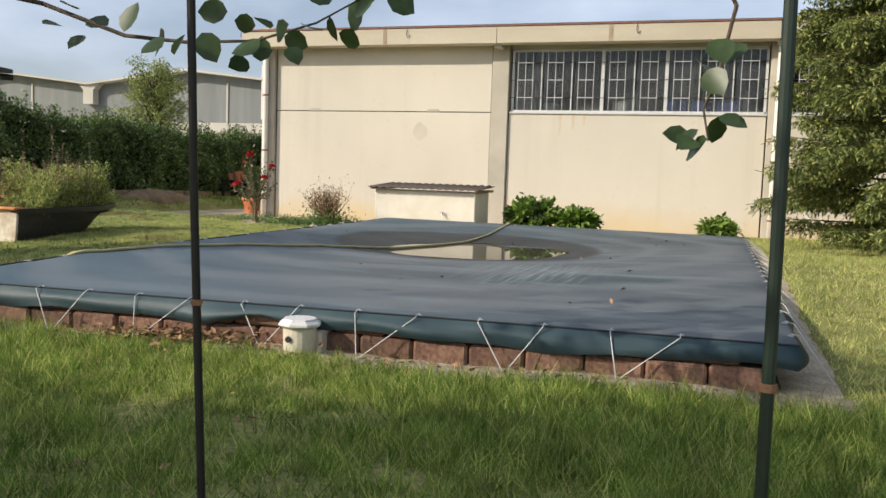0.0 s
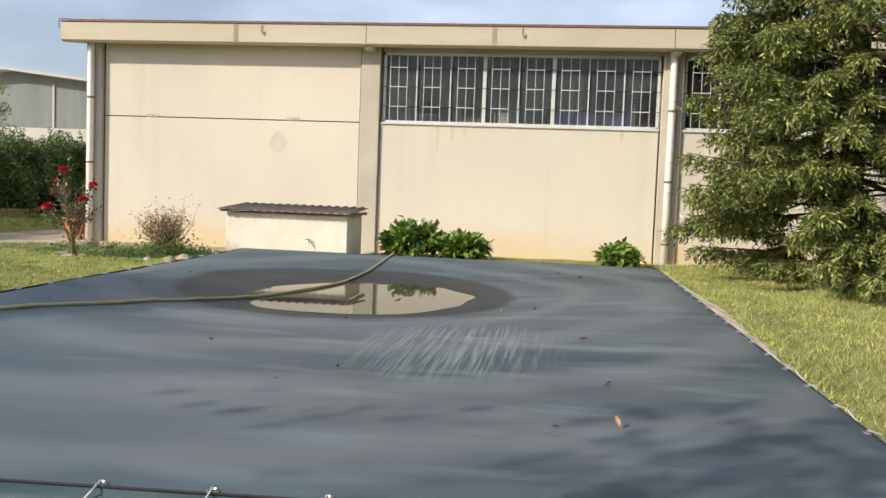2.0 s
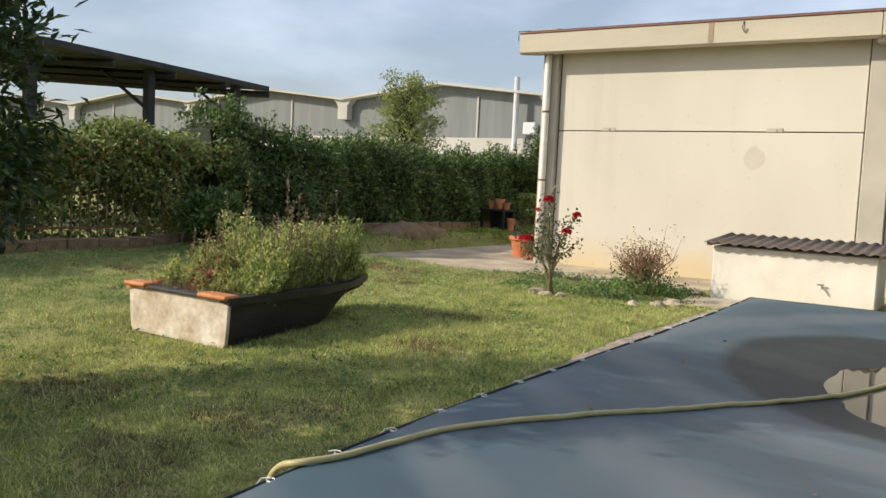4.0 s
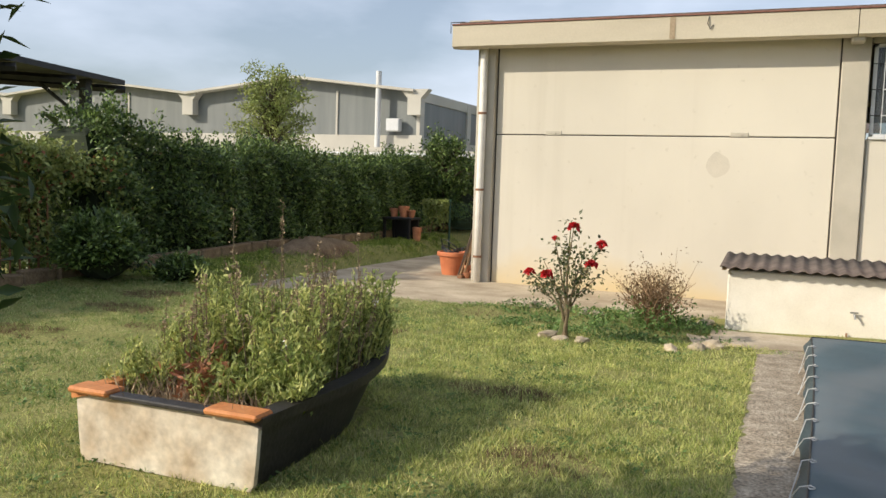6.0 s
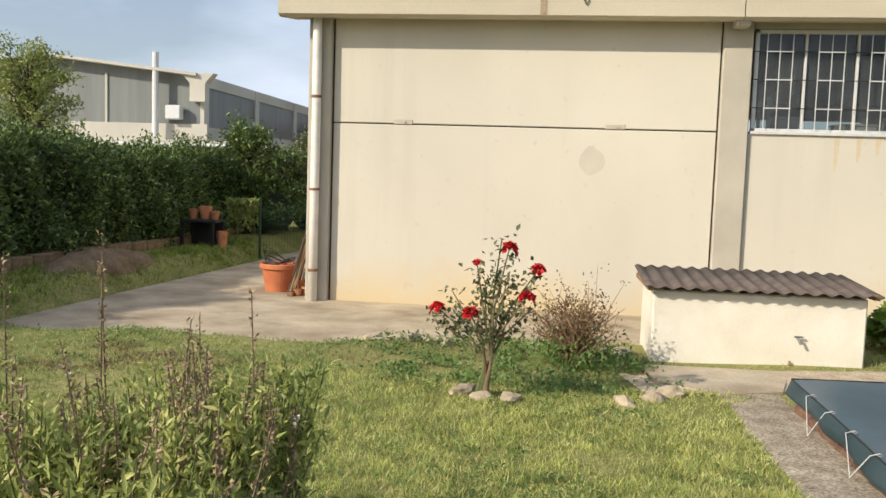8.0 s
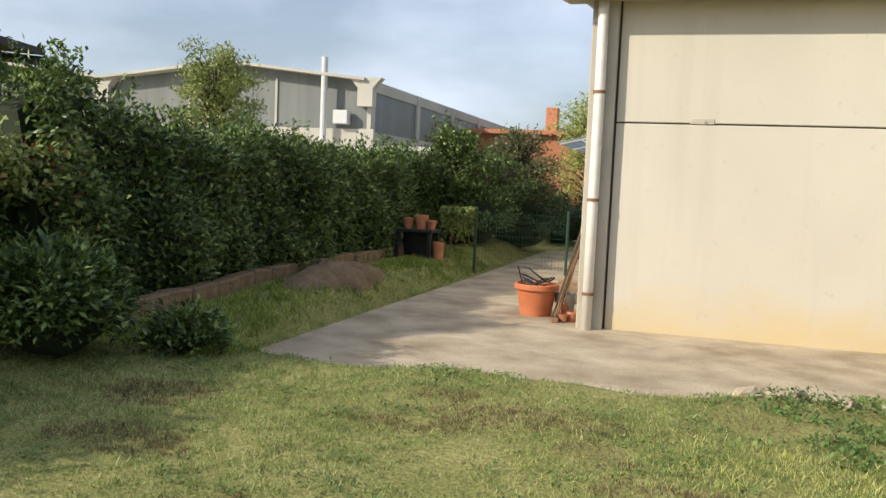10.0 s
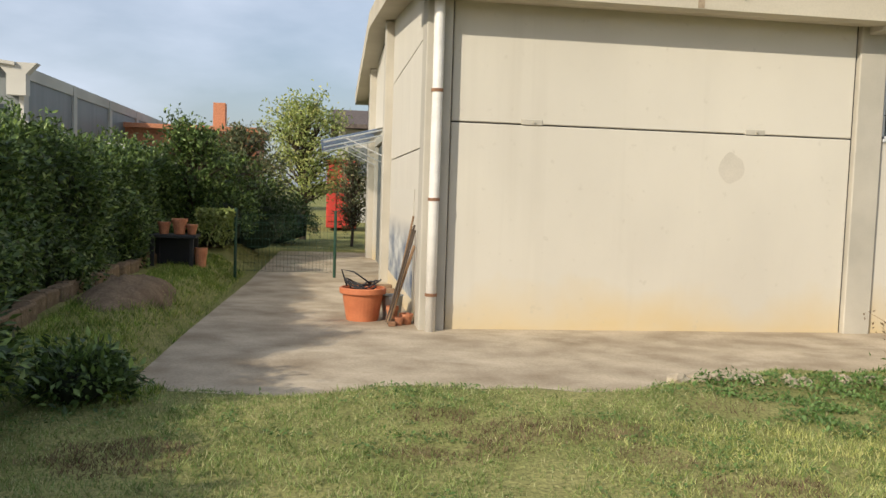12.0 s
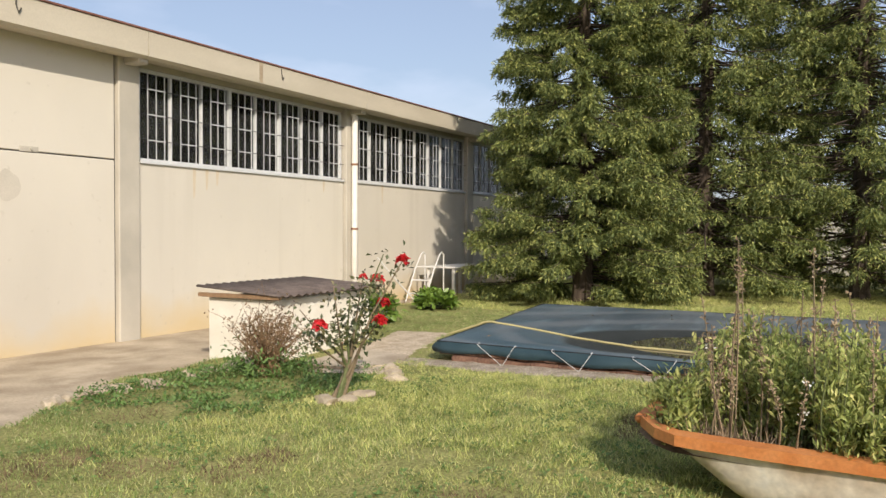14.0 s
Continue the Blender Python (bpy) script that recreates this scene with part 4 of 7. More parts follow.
def make_skimmer():
    x, y, z0 = -2.26, 4.02, -0.03
    s = thing("pool_skimmer", "dirty cream plastic skimmer box with a lid beside the pool", "skimmer", at=pose(x, y, z0))
    part("body", Geo().lathe([(0.0, 0), (0.085, 0), (0.088, 0.03), (0.092, 0.20), (0.096, 0.205), (0.0, 0.206)], (x, y - 0.02, z0), 20), "cream_pvc", s, smooth=False)
    part("throat", Geo().box((x + 0.01, y + 0.02, z0 + 0.05), (x + 0.11, y + 0.16, z0 + 0.18), 0.012), "cream_pvc", s)
    part("lid", Geo().lathe([(0.0, 0.207), (0.100, 0.207), (0.122, 0.222), (0.120, 0.232), (0.098, 0.246), (0.092, 0.256), (0.0, 0.257)], (x, y - 0.02, z0), 8), "white_plastic", s, "pale plastic lid")
    part("port", Geo().tube([(x - 0.02, y - 0.10, z0 + 0.15), (x - 0.02, y - 0.122, z0 + 0.15)], 0.017, 10), "black_plastic", s)


make_skimmer()


# ---------------------------------------------------------------- plastered box with corrugated roof
def make_pump_box():
    b = thing("pump_box", "low cream plastered box with a corrugated roof before the hall", "pump box", at=pose(-4.9, 14.1, 0.1))
    x0, x1, y0, y1, z0, z1 = -5.83, -3.98, 13.72, 14.62, 0.0, 0.80
    g = Geo().box((x0, y0, z0), (x1, y1, z1), 0.015)
    part("body", g, "plaster", b)
    v, n = [], 100
    for j, (y, z) in enumerate(((y0 - 0.14, z1 + 0.045), (y1 + 0.10, z1 + 0.12))):
        for k in range(n + 1):
            x = x0 - 0.08 + (x1 - x0 + 0.16) * k / n
            v.append((x, y, z + 0.013 * math.sin(k / n * 2 * math.pi * 15)))
    v += [(x, y, z - 0.012) for x, y, z in v]
    m = n + 1
    f = []
    for k in range(n):
        f += [(k, k + 1, m + k + 1, m + k), (2 * m + k, 3 * m + k, 3 * m + k + 1, 2 * m + k + 1), (k, 2 * m + k, 2 * m + k + 1, k + 1), (m + k, m + k + 1, 3 * m + k + 1, 3 * m + k)]
    f += [(0, m, 3 * m, 2 * m), (n, 2 * m + n, 3 * m + n, m + n)]
    part("roof_sheet", Geo().add(v, f), "fibre", b, "brown corrugated fibre cement sheet", smooth=True)
    part("batten", Geo().box((x0 - 0.06, y0 - 0.10, z1 + 0.002), (x0 - 0.015, y1 + 0.09, z1 + 0.045)), "wood", b)
    part("batten", Geo().box((x1 + 0.015, y0 - 0.10, z1 + 0.002), (x1 + 0.06, y1 + 0.09, z1 + 0.045)), "wood", b)
    t = part("tap", Geo().tube([(-4.56, y0 + 0.01, 0.42), (-4.56, y0 - 0.06, 0.42), (-4.55, y0 - 0.08, 0.38)], 0.012, 8), "brass", b, "small metal water tap")
    part("handle", Geo().box((-4.60, y0 - 0.05, 0.433), (-4.52, y0 - 0.035, 0.45), 0.003), "brass", t)
    part("stub_pipe", Geo().tube([(-4.62, y0 - 0.03, 0.08), (-4.62, y0 - 0.03, 0.22)], 0.01, 6), "rust", b)


make_pump_box()


# ---------------------------------------------------------------- boat planter
def boat_line(s):
    """Middle and half width of the boat at the share s of its length from the stern."""
    port = -8.70 + 0.16 * s + 0.30 * (max(0, s - 0.86) / 0.14) ** 2
    starboard = -7.545 + 0.28 * s ** 1.5 - 0.665 * (0.12 * s + 1.48 * max(0, s - 0.3) ** 2)
    return (port + starboard) / 2, max((starboard - port) / 2, 0.05)


def make_boat():
    b = thing("boat_planter", "old rowing boat used as a planter, black and white peeling hull", "planter", at=pose(-8.1, 8.4, 0.17))
    n = 16
    rows = []
    for i in range(n + 1):
        s = i / n
        y = 7.38 + 1.95 * s
        cx, half = boat_line(s)
        rim = 0.50 + 0.01 * s + 0.06 * max(0, s - 0.6) ** 1.5
        keel = 0.13 + 0.40 * max(0, s - 0.45) ** 1.5
        rows.append((y, cx, half, rim, keel, s))
    prof = [(1.0, 1.0), (0.99, 0.72), (0.975, 0.42), (0.955, 0.1), (0.92, 0.0), (0.0, -0.02)]

    def side(sgn, inset=0.0, name="hull_side", material="hull_black", label=""):
        v = []
        for y, cx, half, rim, keel, s in rows:
            for a, h in prof:
                v.append((cx + sgn * max(half - inset, 0.01) * a * (1 - (1 - max(h, 0)) * 0.24 * s), y - 0.42 * (1 - max(h, 0)) * s ** 3 + (0.0 if inset == 0 else inset * (1 if y < 8 else -1)), keel + (rim - keel) * max(h, 0) + (0.02 if inset else 0)))
        m = len(prof)
        f = [(i * m + k, (i + 1) * m + k, (i + 1) * m + k + 1, i * m + k + 1) for i in range(n) for k in range(m - 1)]
        if sgn < 0:
            f = [q[::-1] for q in f]
        return part(name, Geo().add(v, f), material, b, label, smooth=True)

    side(1, 0, "hull_side", "hull_black", "black side with peeling paint")
    side(-1, 0, "hull_side", "hull_white", "white side with stains")
    y, cx, half, rim, keel, s = rows[0]
    v = [(cx + half * a * (1 - (1 - max(h, 0)) * 0.24 * s) * sg, y, keel + (rim - keel) * max(h, 0)) for sg in (1, -1) for a, h in (prof if sg > 0 else prof[::-1])]
    part("transom", Geo().add(v + [(x, yy + 0.03, z) for x, yy, z in v], [tuple(range(12)), tuple(range(12, 24))[::-1]] + [(i, 12 + i, 12 + (i + 1) % 12, (i + 1) % 12) for i in range(12)]), "hull_white", b, "stained white stern board")
    y, cx, half, rim, keel, s = rows[-1]
    v = [(cx + half * a * (1 - (1 - max(h, 0)) * 0.24 * s) * sg, y - 0.42 * (1 - max(h, 0)), keel + (rim - keel) * max(h, 0)) for sg in (1, -1) for a, h in (prof if sg > 0 else prof[::-1])]
    part("stem", Geo().add(v, [tuple(range(12))[::-1]]), "hull_white", b)
    for sg, material, lab in ((1, "hull_black", "black rubbing strake"), (-1, "hull_orange", "orange painted gunwale")):
        g = Geo()
        v = []
        for y, cx, half, rim, keel, s in rows:
            for dx, dz in ((0.025, -0.045), (0.03, 0.012), (-0.075, 0.016), (-0.08, -0.02)):
                v.append((cx + sg * (half + dx), y - 0.01, rim + dz))
        f = [(i * 4 + k, (i + 1) * 4 + k, (i + 1) * 4 + (k + 1) % 4, i * 4 + (k + 1) % 4) for i in range(n) for k in range(4)] + [(0, 1, 2, 3), (n * 4 + 3, n * 4 + 2, n * 4 + 1, n * 4)]
        part("gunwale", g.add(v, f), material, b, lab)
    y, cx, half, rim, keel, s = rows[-1]
    part("bow_cap", Geo().box((cx - half - 0.02, y - 0.09, rim - 0.035), (cx + half + 0.02, y + 0.025, rim + 0.018), 0.015), "hull_orange", b, "orange bow board")
    y, cx, half, rim, keel, s = rows[0]
    part("stern_cap", Geo().box((cx + 0.28, y - 0.05, rim - 0.005), (cx + half + 0.02, y + 0.10, rim + 0.03), 0.012), "hull_orange", b, "orange stern corner")
    part("stern_cap", Geo().box((cx - half - 0.02, y - 0.05, rim - 0.005), (cx - 0.33, y + 0.10, rim + 0.03), 0.012), "hull_orange", b, "orange stern corner")
    part("stern_cap", Geo().box((cx - 0.33, y - 0.03, rim - 0.012), (cx + 0.28, y + 0.06, rim + 0.012), 0.006), "hull_black", b)
    g = Geo()
    v, f = [], []
    for y, cx, half, rim, keel, s in rows:
        v += [(cx - half + 0.03, y + 0.01, rim - 0.09), (cx, y + 0.01, rim - 0.03), (cx + half - 0.03, y + 0.01, rim - 0.09)]
    for i in range(n):
        f += [(i * 3, i * 3 + 3, i * 3 + 4, i * 3 + 1), (i * 3 + 1, i * 3 + 4, i * 3 + 5, i * 3 + 2)]
    part("soil", g.add(v, f), "soil", b, "dry potting soil")


make_boat()


def make_shelf():
    sh = thing("storage_shelf", "steel shelf with boxes behind the hall window", "shelf", at=pose(-1.0, 18.3, 0))
    for x in (-3.9, -1.8, 0.4):
        for y in (18.05, 18.6):
            part("post", Geo().box((x - 0.02, y - 0.02, 0.01), (x + 0.02, y + 0.02, 3.0)), "grey_metal", sh)
    for z in (1.2, 2.42):
        part("shelf_board", Geo().box((-3.95, 18.02, z), (0.45, 18.63, z + 0.03)), "grey_metal", sh)
    for k, (x, w, h, m, lab) in enumerate(((-3.6, 0.34, 0.26, "white_plastic", "pale cardboard box on the shelf"), (-2.7, 0.5, 0.18, "interior", "grey box on the shelf"), (-2.1, 0.3, 0.3, "white_plastic", "pale cardboard box on the shelf"), (-0.95, 0.42, 0.34, "blue_crate", "blue plastic crate on the shelf"), (-0.42, 0.42, 0.34, "blue_crate", "blue plastic crate on the shelf"), (0.08, 0.4, 0.32, "blue_crate", "blue plastic crate on the shelf"))):
        c = thing("crate" if m == "blue_crate" else "box", lab, "crate" if m == "blue_crate" else "box", "goods on the shelf", at=pose(x, 18.3, 2.451))
        part("body", Geo().box((x - w / 2, 18.1, 2.451), (x + w / 2, 18.5, 2.451 + h), 0.015), m, c)
        part("rim", Geo().box((x - w / 2 - 0.012, 18.088, 2.451 + h + 0.001), (x + w / 2 + 0.012, 18.512, 2.451 + h + 0.03), 0.006), m, c)


make_shelf()


# ---------------------------------------------------------------- plants
def patchy(X, Y, size, seed):
    """Smooth uneven patches of about the given size, 0 to 1."""
    g = np.random.default_rng(seed).random((128, 128))
    u, v = X / size + 40.3, Y / size + 17.7
    i, j = np.floor(u).astype(int), np.floor(v).astype(int)
    a, b = u - i, v - j
    a, b = a * a * (3 - 2 * a), b * b * (3 - 2 * b)
    i0, i1, j0, j1 = i % 128, (i + 1) % 128, j % 128, (j + 1) % 128
    return (g[i0, j0] * (1 - a) + g[i1, j0] * a) * (1 - b) + (g[i0, j1] * (1 - a) + g[i1, j1] * a) * b


def spruce_mesh(seed, height, radius, rich):
    """Drooping limbs set with hanging side twigs; rich sets how closely the twigs and needle tufts stand."""
    rng = np.random.default_rng(seed)
    P, D, N, L, W = [], [], [], [], []
    limbs = Geo()
    z = 0.72
    while z < height - 0.2:
        s = z / height
        low = 1.0 if z < 7.5 else 0.5
        reach = radius * (1 - s) ** 0.60 * (0.84 + 0.16 * min(1, z / 1.5))
        for k in range(int(9 + 3 * (1 - s))):
            a = rng.uniform(0, 2 * math.pi)
            r = reach * rng.uniform(0.66, 1.08)
            lift = rng.uniform(-0.38, 0.26)
            z1 = z + rng.uniform(-0.32, 0.32)
            t = np.linspace(0, 1, 9)
            zz = z1 + lift * r * t - 0.22 * r * t ** 1.5 + 0.14 * r * t ** 3.5
            zz = np.maximum(zz, 0.28 + 0.25 * rng.random())
            pts = np.stack([np.cos(a) * r * t, np.sin(a) * r * t, zz], 1)
            limbs.tube([tuple(p) for p in pts[::2]], [0.022 * (1 - q * 0.8) for q in t[::2]], 4, False)
            m = int((62 * r / radius + 12) * rich * low)
            tt = rng.uniform(0.25, 1.0, m) ** 0.7
            base = np.stack([np.interp(tt, t, pts[:, i]) for i in range(3)], 1)
            out = np.array([math.cos(a), math.sin(a), 0])
            side = np.array([-math.sin(a), math.cos(a), 0])
            sg = rng.choice([-1, 1], m)[:, None]
            tw = out * rng.uniform(0.2, 0.9, (m, 1)) + side * sg * rng.uniform(0.2, 1.0, (m, 1)) + np.array([0, 0, -1]) * rng.uniform(0.2, 1.3, (m, 1))
            tw /= np.linalg.norm(tw, axis=1)[:, None]
            ln = (0.17 + 0.26 * (1 - tt) + 0.12 * rng.random(m)) * (0.6 + 0.4 * r / radius)
            for q in range(7):
                f = (q + 0.3) / 7
                p = base + tw * (ln * f)[:, None] + np.array([0, 0, -0.06]) * f * f
                d = tw + rng.normal(0, 0.60, (m, 3))
                P.append(p), D.append(d), N.append(np.tile([0, 0, 1.0], (m, 1)) + rng.normal(0, 0.5, (m, 3)))
                L.append(rng.uniform(0.06, 0.115, m) / low ** 0.5), W.append(rng.uniform(0.018, 0.032, m) / low ** 0.5)
        z += 0.21 * rng.uniform(0.75, 1.25)
    crown = leaf_mesh("crown", np.concatenate(P), np.concatenate(D), np.concatenate(N), np.concatenate(L), np.concatenate(W), 0.3)
    return crown, limbs.mesh("limbwork")


def make_spruces():
    group = "spruces beside the pool"
    spots = [((2.68, 13.1), 11.5, 0, 1.0), ((5.3, 11.3), 12.8, 70, 1.1), ((6.0, 8.4), 12.2, 140, 1.05), ((6.4, 5.2), 12.5, 200, 1.1), ((8.6, 13.2), 11.6, 250, 1.0), ((9.2, 9.6), 13.0, 310, 1.1)]
    kinds = [spruce_mesh(11, 12.5, 2.3, 1.75), spruce_mesh(23, 12.5, 2.3, 0.72)]
    for i, ((x, y), h, turn, sc) in enumerate(spots):
        z = float(ground_z(x, y)) - 0.02
        t = thing("spruce", "tall dark green spruce with drooping twigs on the lawn", "tree", group, at=pose(x, y, z, 0, 0, turn))
        m = pose(x, y, z, 0, 0, turn) @ Matrix.Diagonal((sc, sc, h / 12.5, 1))
        crown, limbs = kinds[min(i, 1)]
        part("crown", crown, "needle", t).matrix_basis = m
        part("limbwork", limbs, "bark", t).matrix_basis = m
        part("trunk", Geo().tube([(x, y, z - 0.1), (x, y, z + 0.2), (x + 0.02, y, z + 2), (x, y, z + h * 0.97)], [0.25, 0.20, 0.16, 0.015], 10), "bark", t)


make_spruces()


def hedge_leaves(n, x0, x1, y0, y1, top, z0, seed):
    """Leaves on the front, top and ends of a lumpy hedge."""
    rng = np.random.default_rng(seed)
    y = rng.uniform(y0, y1, n)
    z = rng.uniform(0, 1, n)
    on_top = rng.random(n) < 0.22
    tops = top(y)
    zz = np.where(on_top, tops + rng.normal(0, 0.07, n), z0 + (tops - z0) * z)
    lump = 0.16 * np.sin(y * 2.1 + 0.6 * np.sin(zz * 3)) + 0.10 * np.sin(y * 5.3 + zz * 2.4) + 0.08 * np.sin(zz * 5 + y)
    x = np.where(on_top, rng.uniform(x0, x1, n), x1 + lump * 0.8 - 0.25 * (zz / 2.3) ** 4 + rng.normal(0, 0.07, n))
    P = np.stack([x, y, zz], 1)
    out = np.stack([np.where(on_top, 0.1, 1.0), np.zeros(n), np.where(on_top, 1.0, 0.25)], 1)
    D = out * 0.8 + rng.normal(0, 0.75, (n, 3))
    N = out + rng.normal(0, 0.5, (n, 3)) + np.array([0, 0, 0.5])
    return P, D, N, rng.uniform(0.06, 0.115, n), rng.uniform(0.028, 0.05, n)


def make_hedge():
    h = thing("hedge", "dense clipped dark green laurel hedge along the boundary", "hedge", at=pose(-14.9, 18, 0))

    def top(y):
        return 2.09 - 0.10 * smooth01(16, 19, y) + 0.10 * np.sin(y * 1.1) + 0.08 * np.sin(y * 2.9 + 1) + 0.05 * np.sin(y * 7) + 0.36 * np.exp(-((y - 14.0) / 0.6) ** 2)

    P, D, N, L, W = hedge_leaves(62000, -15.7, -14.35, 13.3, 27.5, top, 0.15, 5)
    part("foliage", leaf_mesh("foliage", P, D, N, L, W), "hedge_leaf", h)
    # loose shoots above the cut top
    n = 5200
    c = RNG.uniform(13.4, 27, 130)
    k = RNG.integers(0, 130, n)
    hgt = RNG.uniform(0.08, 0.50, 130)[k] * RNG.random(n)
    P = np.stack([RNG.uniform(-15.4, -14.5, 130)[k] + RNG.normal(0, 0.04, n), c[k] + RNG.normal(0, 0.05, n), top(c[k]) + hgt], 1)
    part("new_growth", leaf_mesh("new_growth", P, unit(n) * 0.8 + np.array([0, 0, 0.6]), unit(n) + np.array([0.4, 0, 1]), RNG.uniform(0.05, 0.1, n), 0.04), "hedge_leaf", h, kind="stuff")
    # added dark body behind the leaves, painted as the shade within the hedge
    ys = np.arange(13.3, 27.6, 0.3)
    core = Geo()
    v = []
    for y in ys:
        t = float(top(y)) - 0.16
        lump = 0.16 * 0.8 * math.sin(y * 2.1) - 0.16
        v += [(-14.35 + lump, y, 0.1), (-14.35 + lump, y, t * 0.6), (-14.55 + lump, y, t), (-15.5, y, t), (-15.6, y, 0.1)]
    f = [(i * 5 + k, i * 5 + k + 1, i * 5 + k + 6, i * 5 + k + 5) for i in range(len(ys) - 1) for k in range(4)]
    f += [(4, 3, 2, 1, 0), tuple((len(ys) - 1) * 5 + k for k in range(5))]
    part("inside", core.add(v, f), "shade_core", h)
    # thinner stretch on a fence, with yellowing leaves
    s = thing("thin_hedge", "thin yellowing hedge grown over an iron fence", "hedge", at=pose(-14.6, 10, 0))
    n = 26000
    y = RNG.uniform(5.5, 13.7, n)
    z = 0.25 + 1.95 * RNG.random(n) ** 0.55
    P = np.stack([-14.6 + RNG.normal(0, 0.22, n), y, z], 1)
    keep = (np.sin(y * 3.1 + z * 2) + np.sin(z * 4 - y) + 2.2 * (z - 0.9) > -0.3) & (z < 2.05 + 0.14 * np.sin(y * 2.3) + 0.1 * np.sin(y * 5.1))
    P = P[keep]
    m = len(P)
    part("foliage", leaf_mesh("foliage", P, unit(m) + np.array([0.5, 0, 0]), unit(m) + np.array([0.5, 0, 0.6]), RNG.uniform(0.06, 0.11, m), 0.045), "young_leaf", s)
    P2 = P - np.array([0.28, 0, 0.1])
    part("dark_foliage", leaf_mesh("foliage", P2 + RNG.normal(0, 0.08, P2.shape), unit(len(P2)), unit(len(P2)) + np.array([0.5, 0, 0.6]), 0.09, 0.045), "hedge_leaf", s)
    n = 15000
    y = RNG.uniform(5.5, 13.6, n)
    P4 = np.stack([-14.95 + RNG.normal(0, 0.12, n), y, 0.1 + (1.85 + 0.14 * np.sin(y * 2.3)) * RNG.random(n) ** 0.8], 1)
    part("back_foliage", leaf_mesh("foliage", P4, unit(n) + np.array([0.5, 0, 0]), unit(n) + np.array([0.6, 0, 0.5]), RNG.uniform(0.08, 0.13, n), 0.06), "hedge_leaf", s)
    P3 = P[(RNG.random(m) < 0.05) & (P[:, 2] < 1.9)] + np.array([0.12, 0, 0])
    part("turned_foliage", leaf_mesh("foliage", P3, unit(len(P3)), unit(len(P3)) + np.array([0.6, 0, 0.4]), 0.075, 0.045), "red_leaf", s, "orange and red turning leaves")
    fence = thing("iron_fence", "rusty iron fence inside the hedge", "fence", at=pose(-14.5, 9, 0))
    for z in (0.45, 1.5):
        part("rail", Geo().box((-14.6, 5.4, z), (-14.57, 12.6, z + 0.035)), "rust", fence)
    bar = Geo().box((-0.01, -0.01, 0), (0.01, 0.01, 1.5)).mesh("bar")
    for k in range(48):
        part("bar", bar, "rust", fence).matrix_basis = pose(-14.585, 5.5 + k * 0.15, 0.15)
    low = tagged(new("garden_kerb"), "low brown kerb wall under the hedge", "kerb", kind="structure")
    stone = Geo().box((-0.09, -0.24, -0.1), (0.09, 0.24, 0.17), 0.02).mesh("stone")
    for k in range(44):
        y = 5.5 + k * 0.49
        x = -14.02 - 0.16 * smooth01(14, 18, y) + 0.03 * math.sin(k * 1.9)
        part("stone", stone, "soil", low).matrix_basis = pose(x, y, float(ground_z(x, y)), RNG.uniform(-3, 3), RNG.uniform(-3, 3), RNG.uniform(-4, 4))


make_hedge()


def bush(name, label, x, y, r, h, leaves, material, leaf, seed, group="", clumps=60, width=0.5):
    """A rounded shrub: stems, and leaves gathered in clumps over an uneven shell."""
    rng = np.random.default_rng(seed)
    z0 = float(ground_z(x, y))
    b = thing(name, label, "bush", group, at=pose(x, y, z0))
    d = rng.normal(size=(clumps, 3))
    d[:, 2] = np.abs(d[:, 2]) * 0.9 - 0.15
    d /= np.linalg.norm(d, axis=1)[:, None]
    c = d * np.array([r, r, h * 0.62]) * rng.uniform(0.72, 1.0, (clumps, 1)) + np.array([x, y, z0 + h * 0.38])
    k = rng.integers(0, clumps, leaves)
    off = rng.normal(0, 0.16 * r ** 0.5 * 0.6, (leaves, 3))
    P = c[k] + off
    P[:, 2] = np.maximum(P[:, 2], z0 + 0.02)
    D = d[k] + rng.normal(0, 0.6, (leaves, 3))
    N = np.array([0, 0, 1.0]) + d[k] * 0.7 + rng.normal(0, 0.35, (leaves, 3))
    L = rng.uniform(0.7, 1.25, leaves) * leaf
    part("foliage", leaf_mesh("foliage", P, D, N, L, L * width), material, b)
    g = Geo()
    for i in range(min(clumps, 26)):
        e = c[i] - d[i] * 0.08
        g.tube([(x + rng.normal(0, 0.03), y + rng.normal(0, 0.03), z0 - 0.03), tuple((e + np.array([x, y, z0])) / 2 + rng.normal(0, 0.02, 3)), tuple(e)], [0.012, 0.009, 0.004], 5, False)
    part("stem_tangle", g, "twig", b)
    # added dark blob under the leaves, its colour standing for inner shade
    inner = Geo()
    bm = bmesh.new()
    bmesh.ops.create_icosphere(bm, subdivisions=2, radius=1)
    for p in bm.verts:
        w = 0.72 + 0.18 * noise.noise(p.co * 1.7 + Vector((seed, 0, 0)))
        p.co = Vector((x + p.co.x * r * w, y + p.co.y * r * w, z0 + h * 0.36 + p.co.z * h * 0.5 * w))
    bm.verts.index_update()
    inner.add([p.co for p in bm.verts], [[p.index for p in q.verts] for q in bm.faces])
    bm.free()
    part("inside", inner, "shade_core", b)
    return b


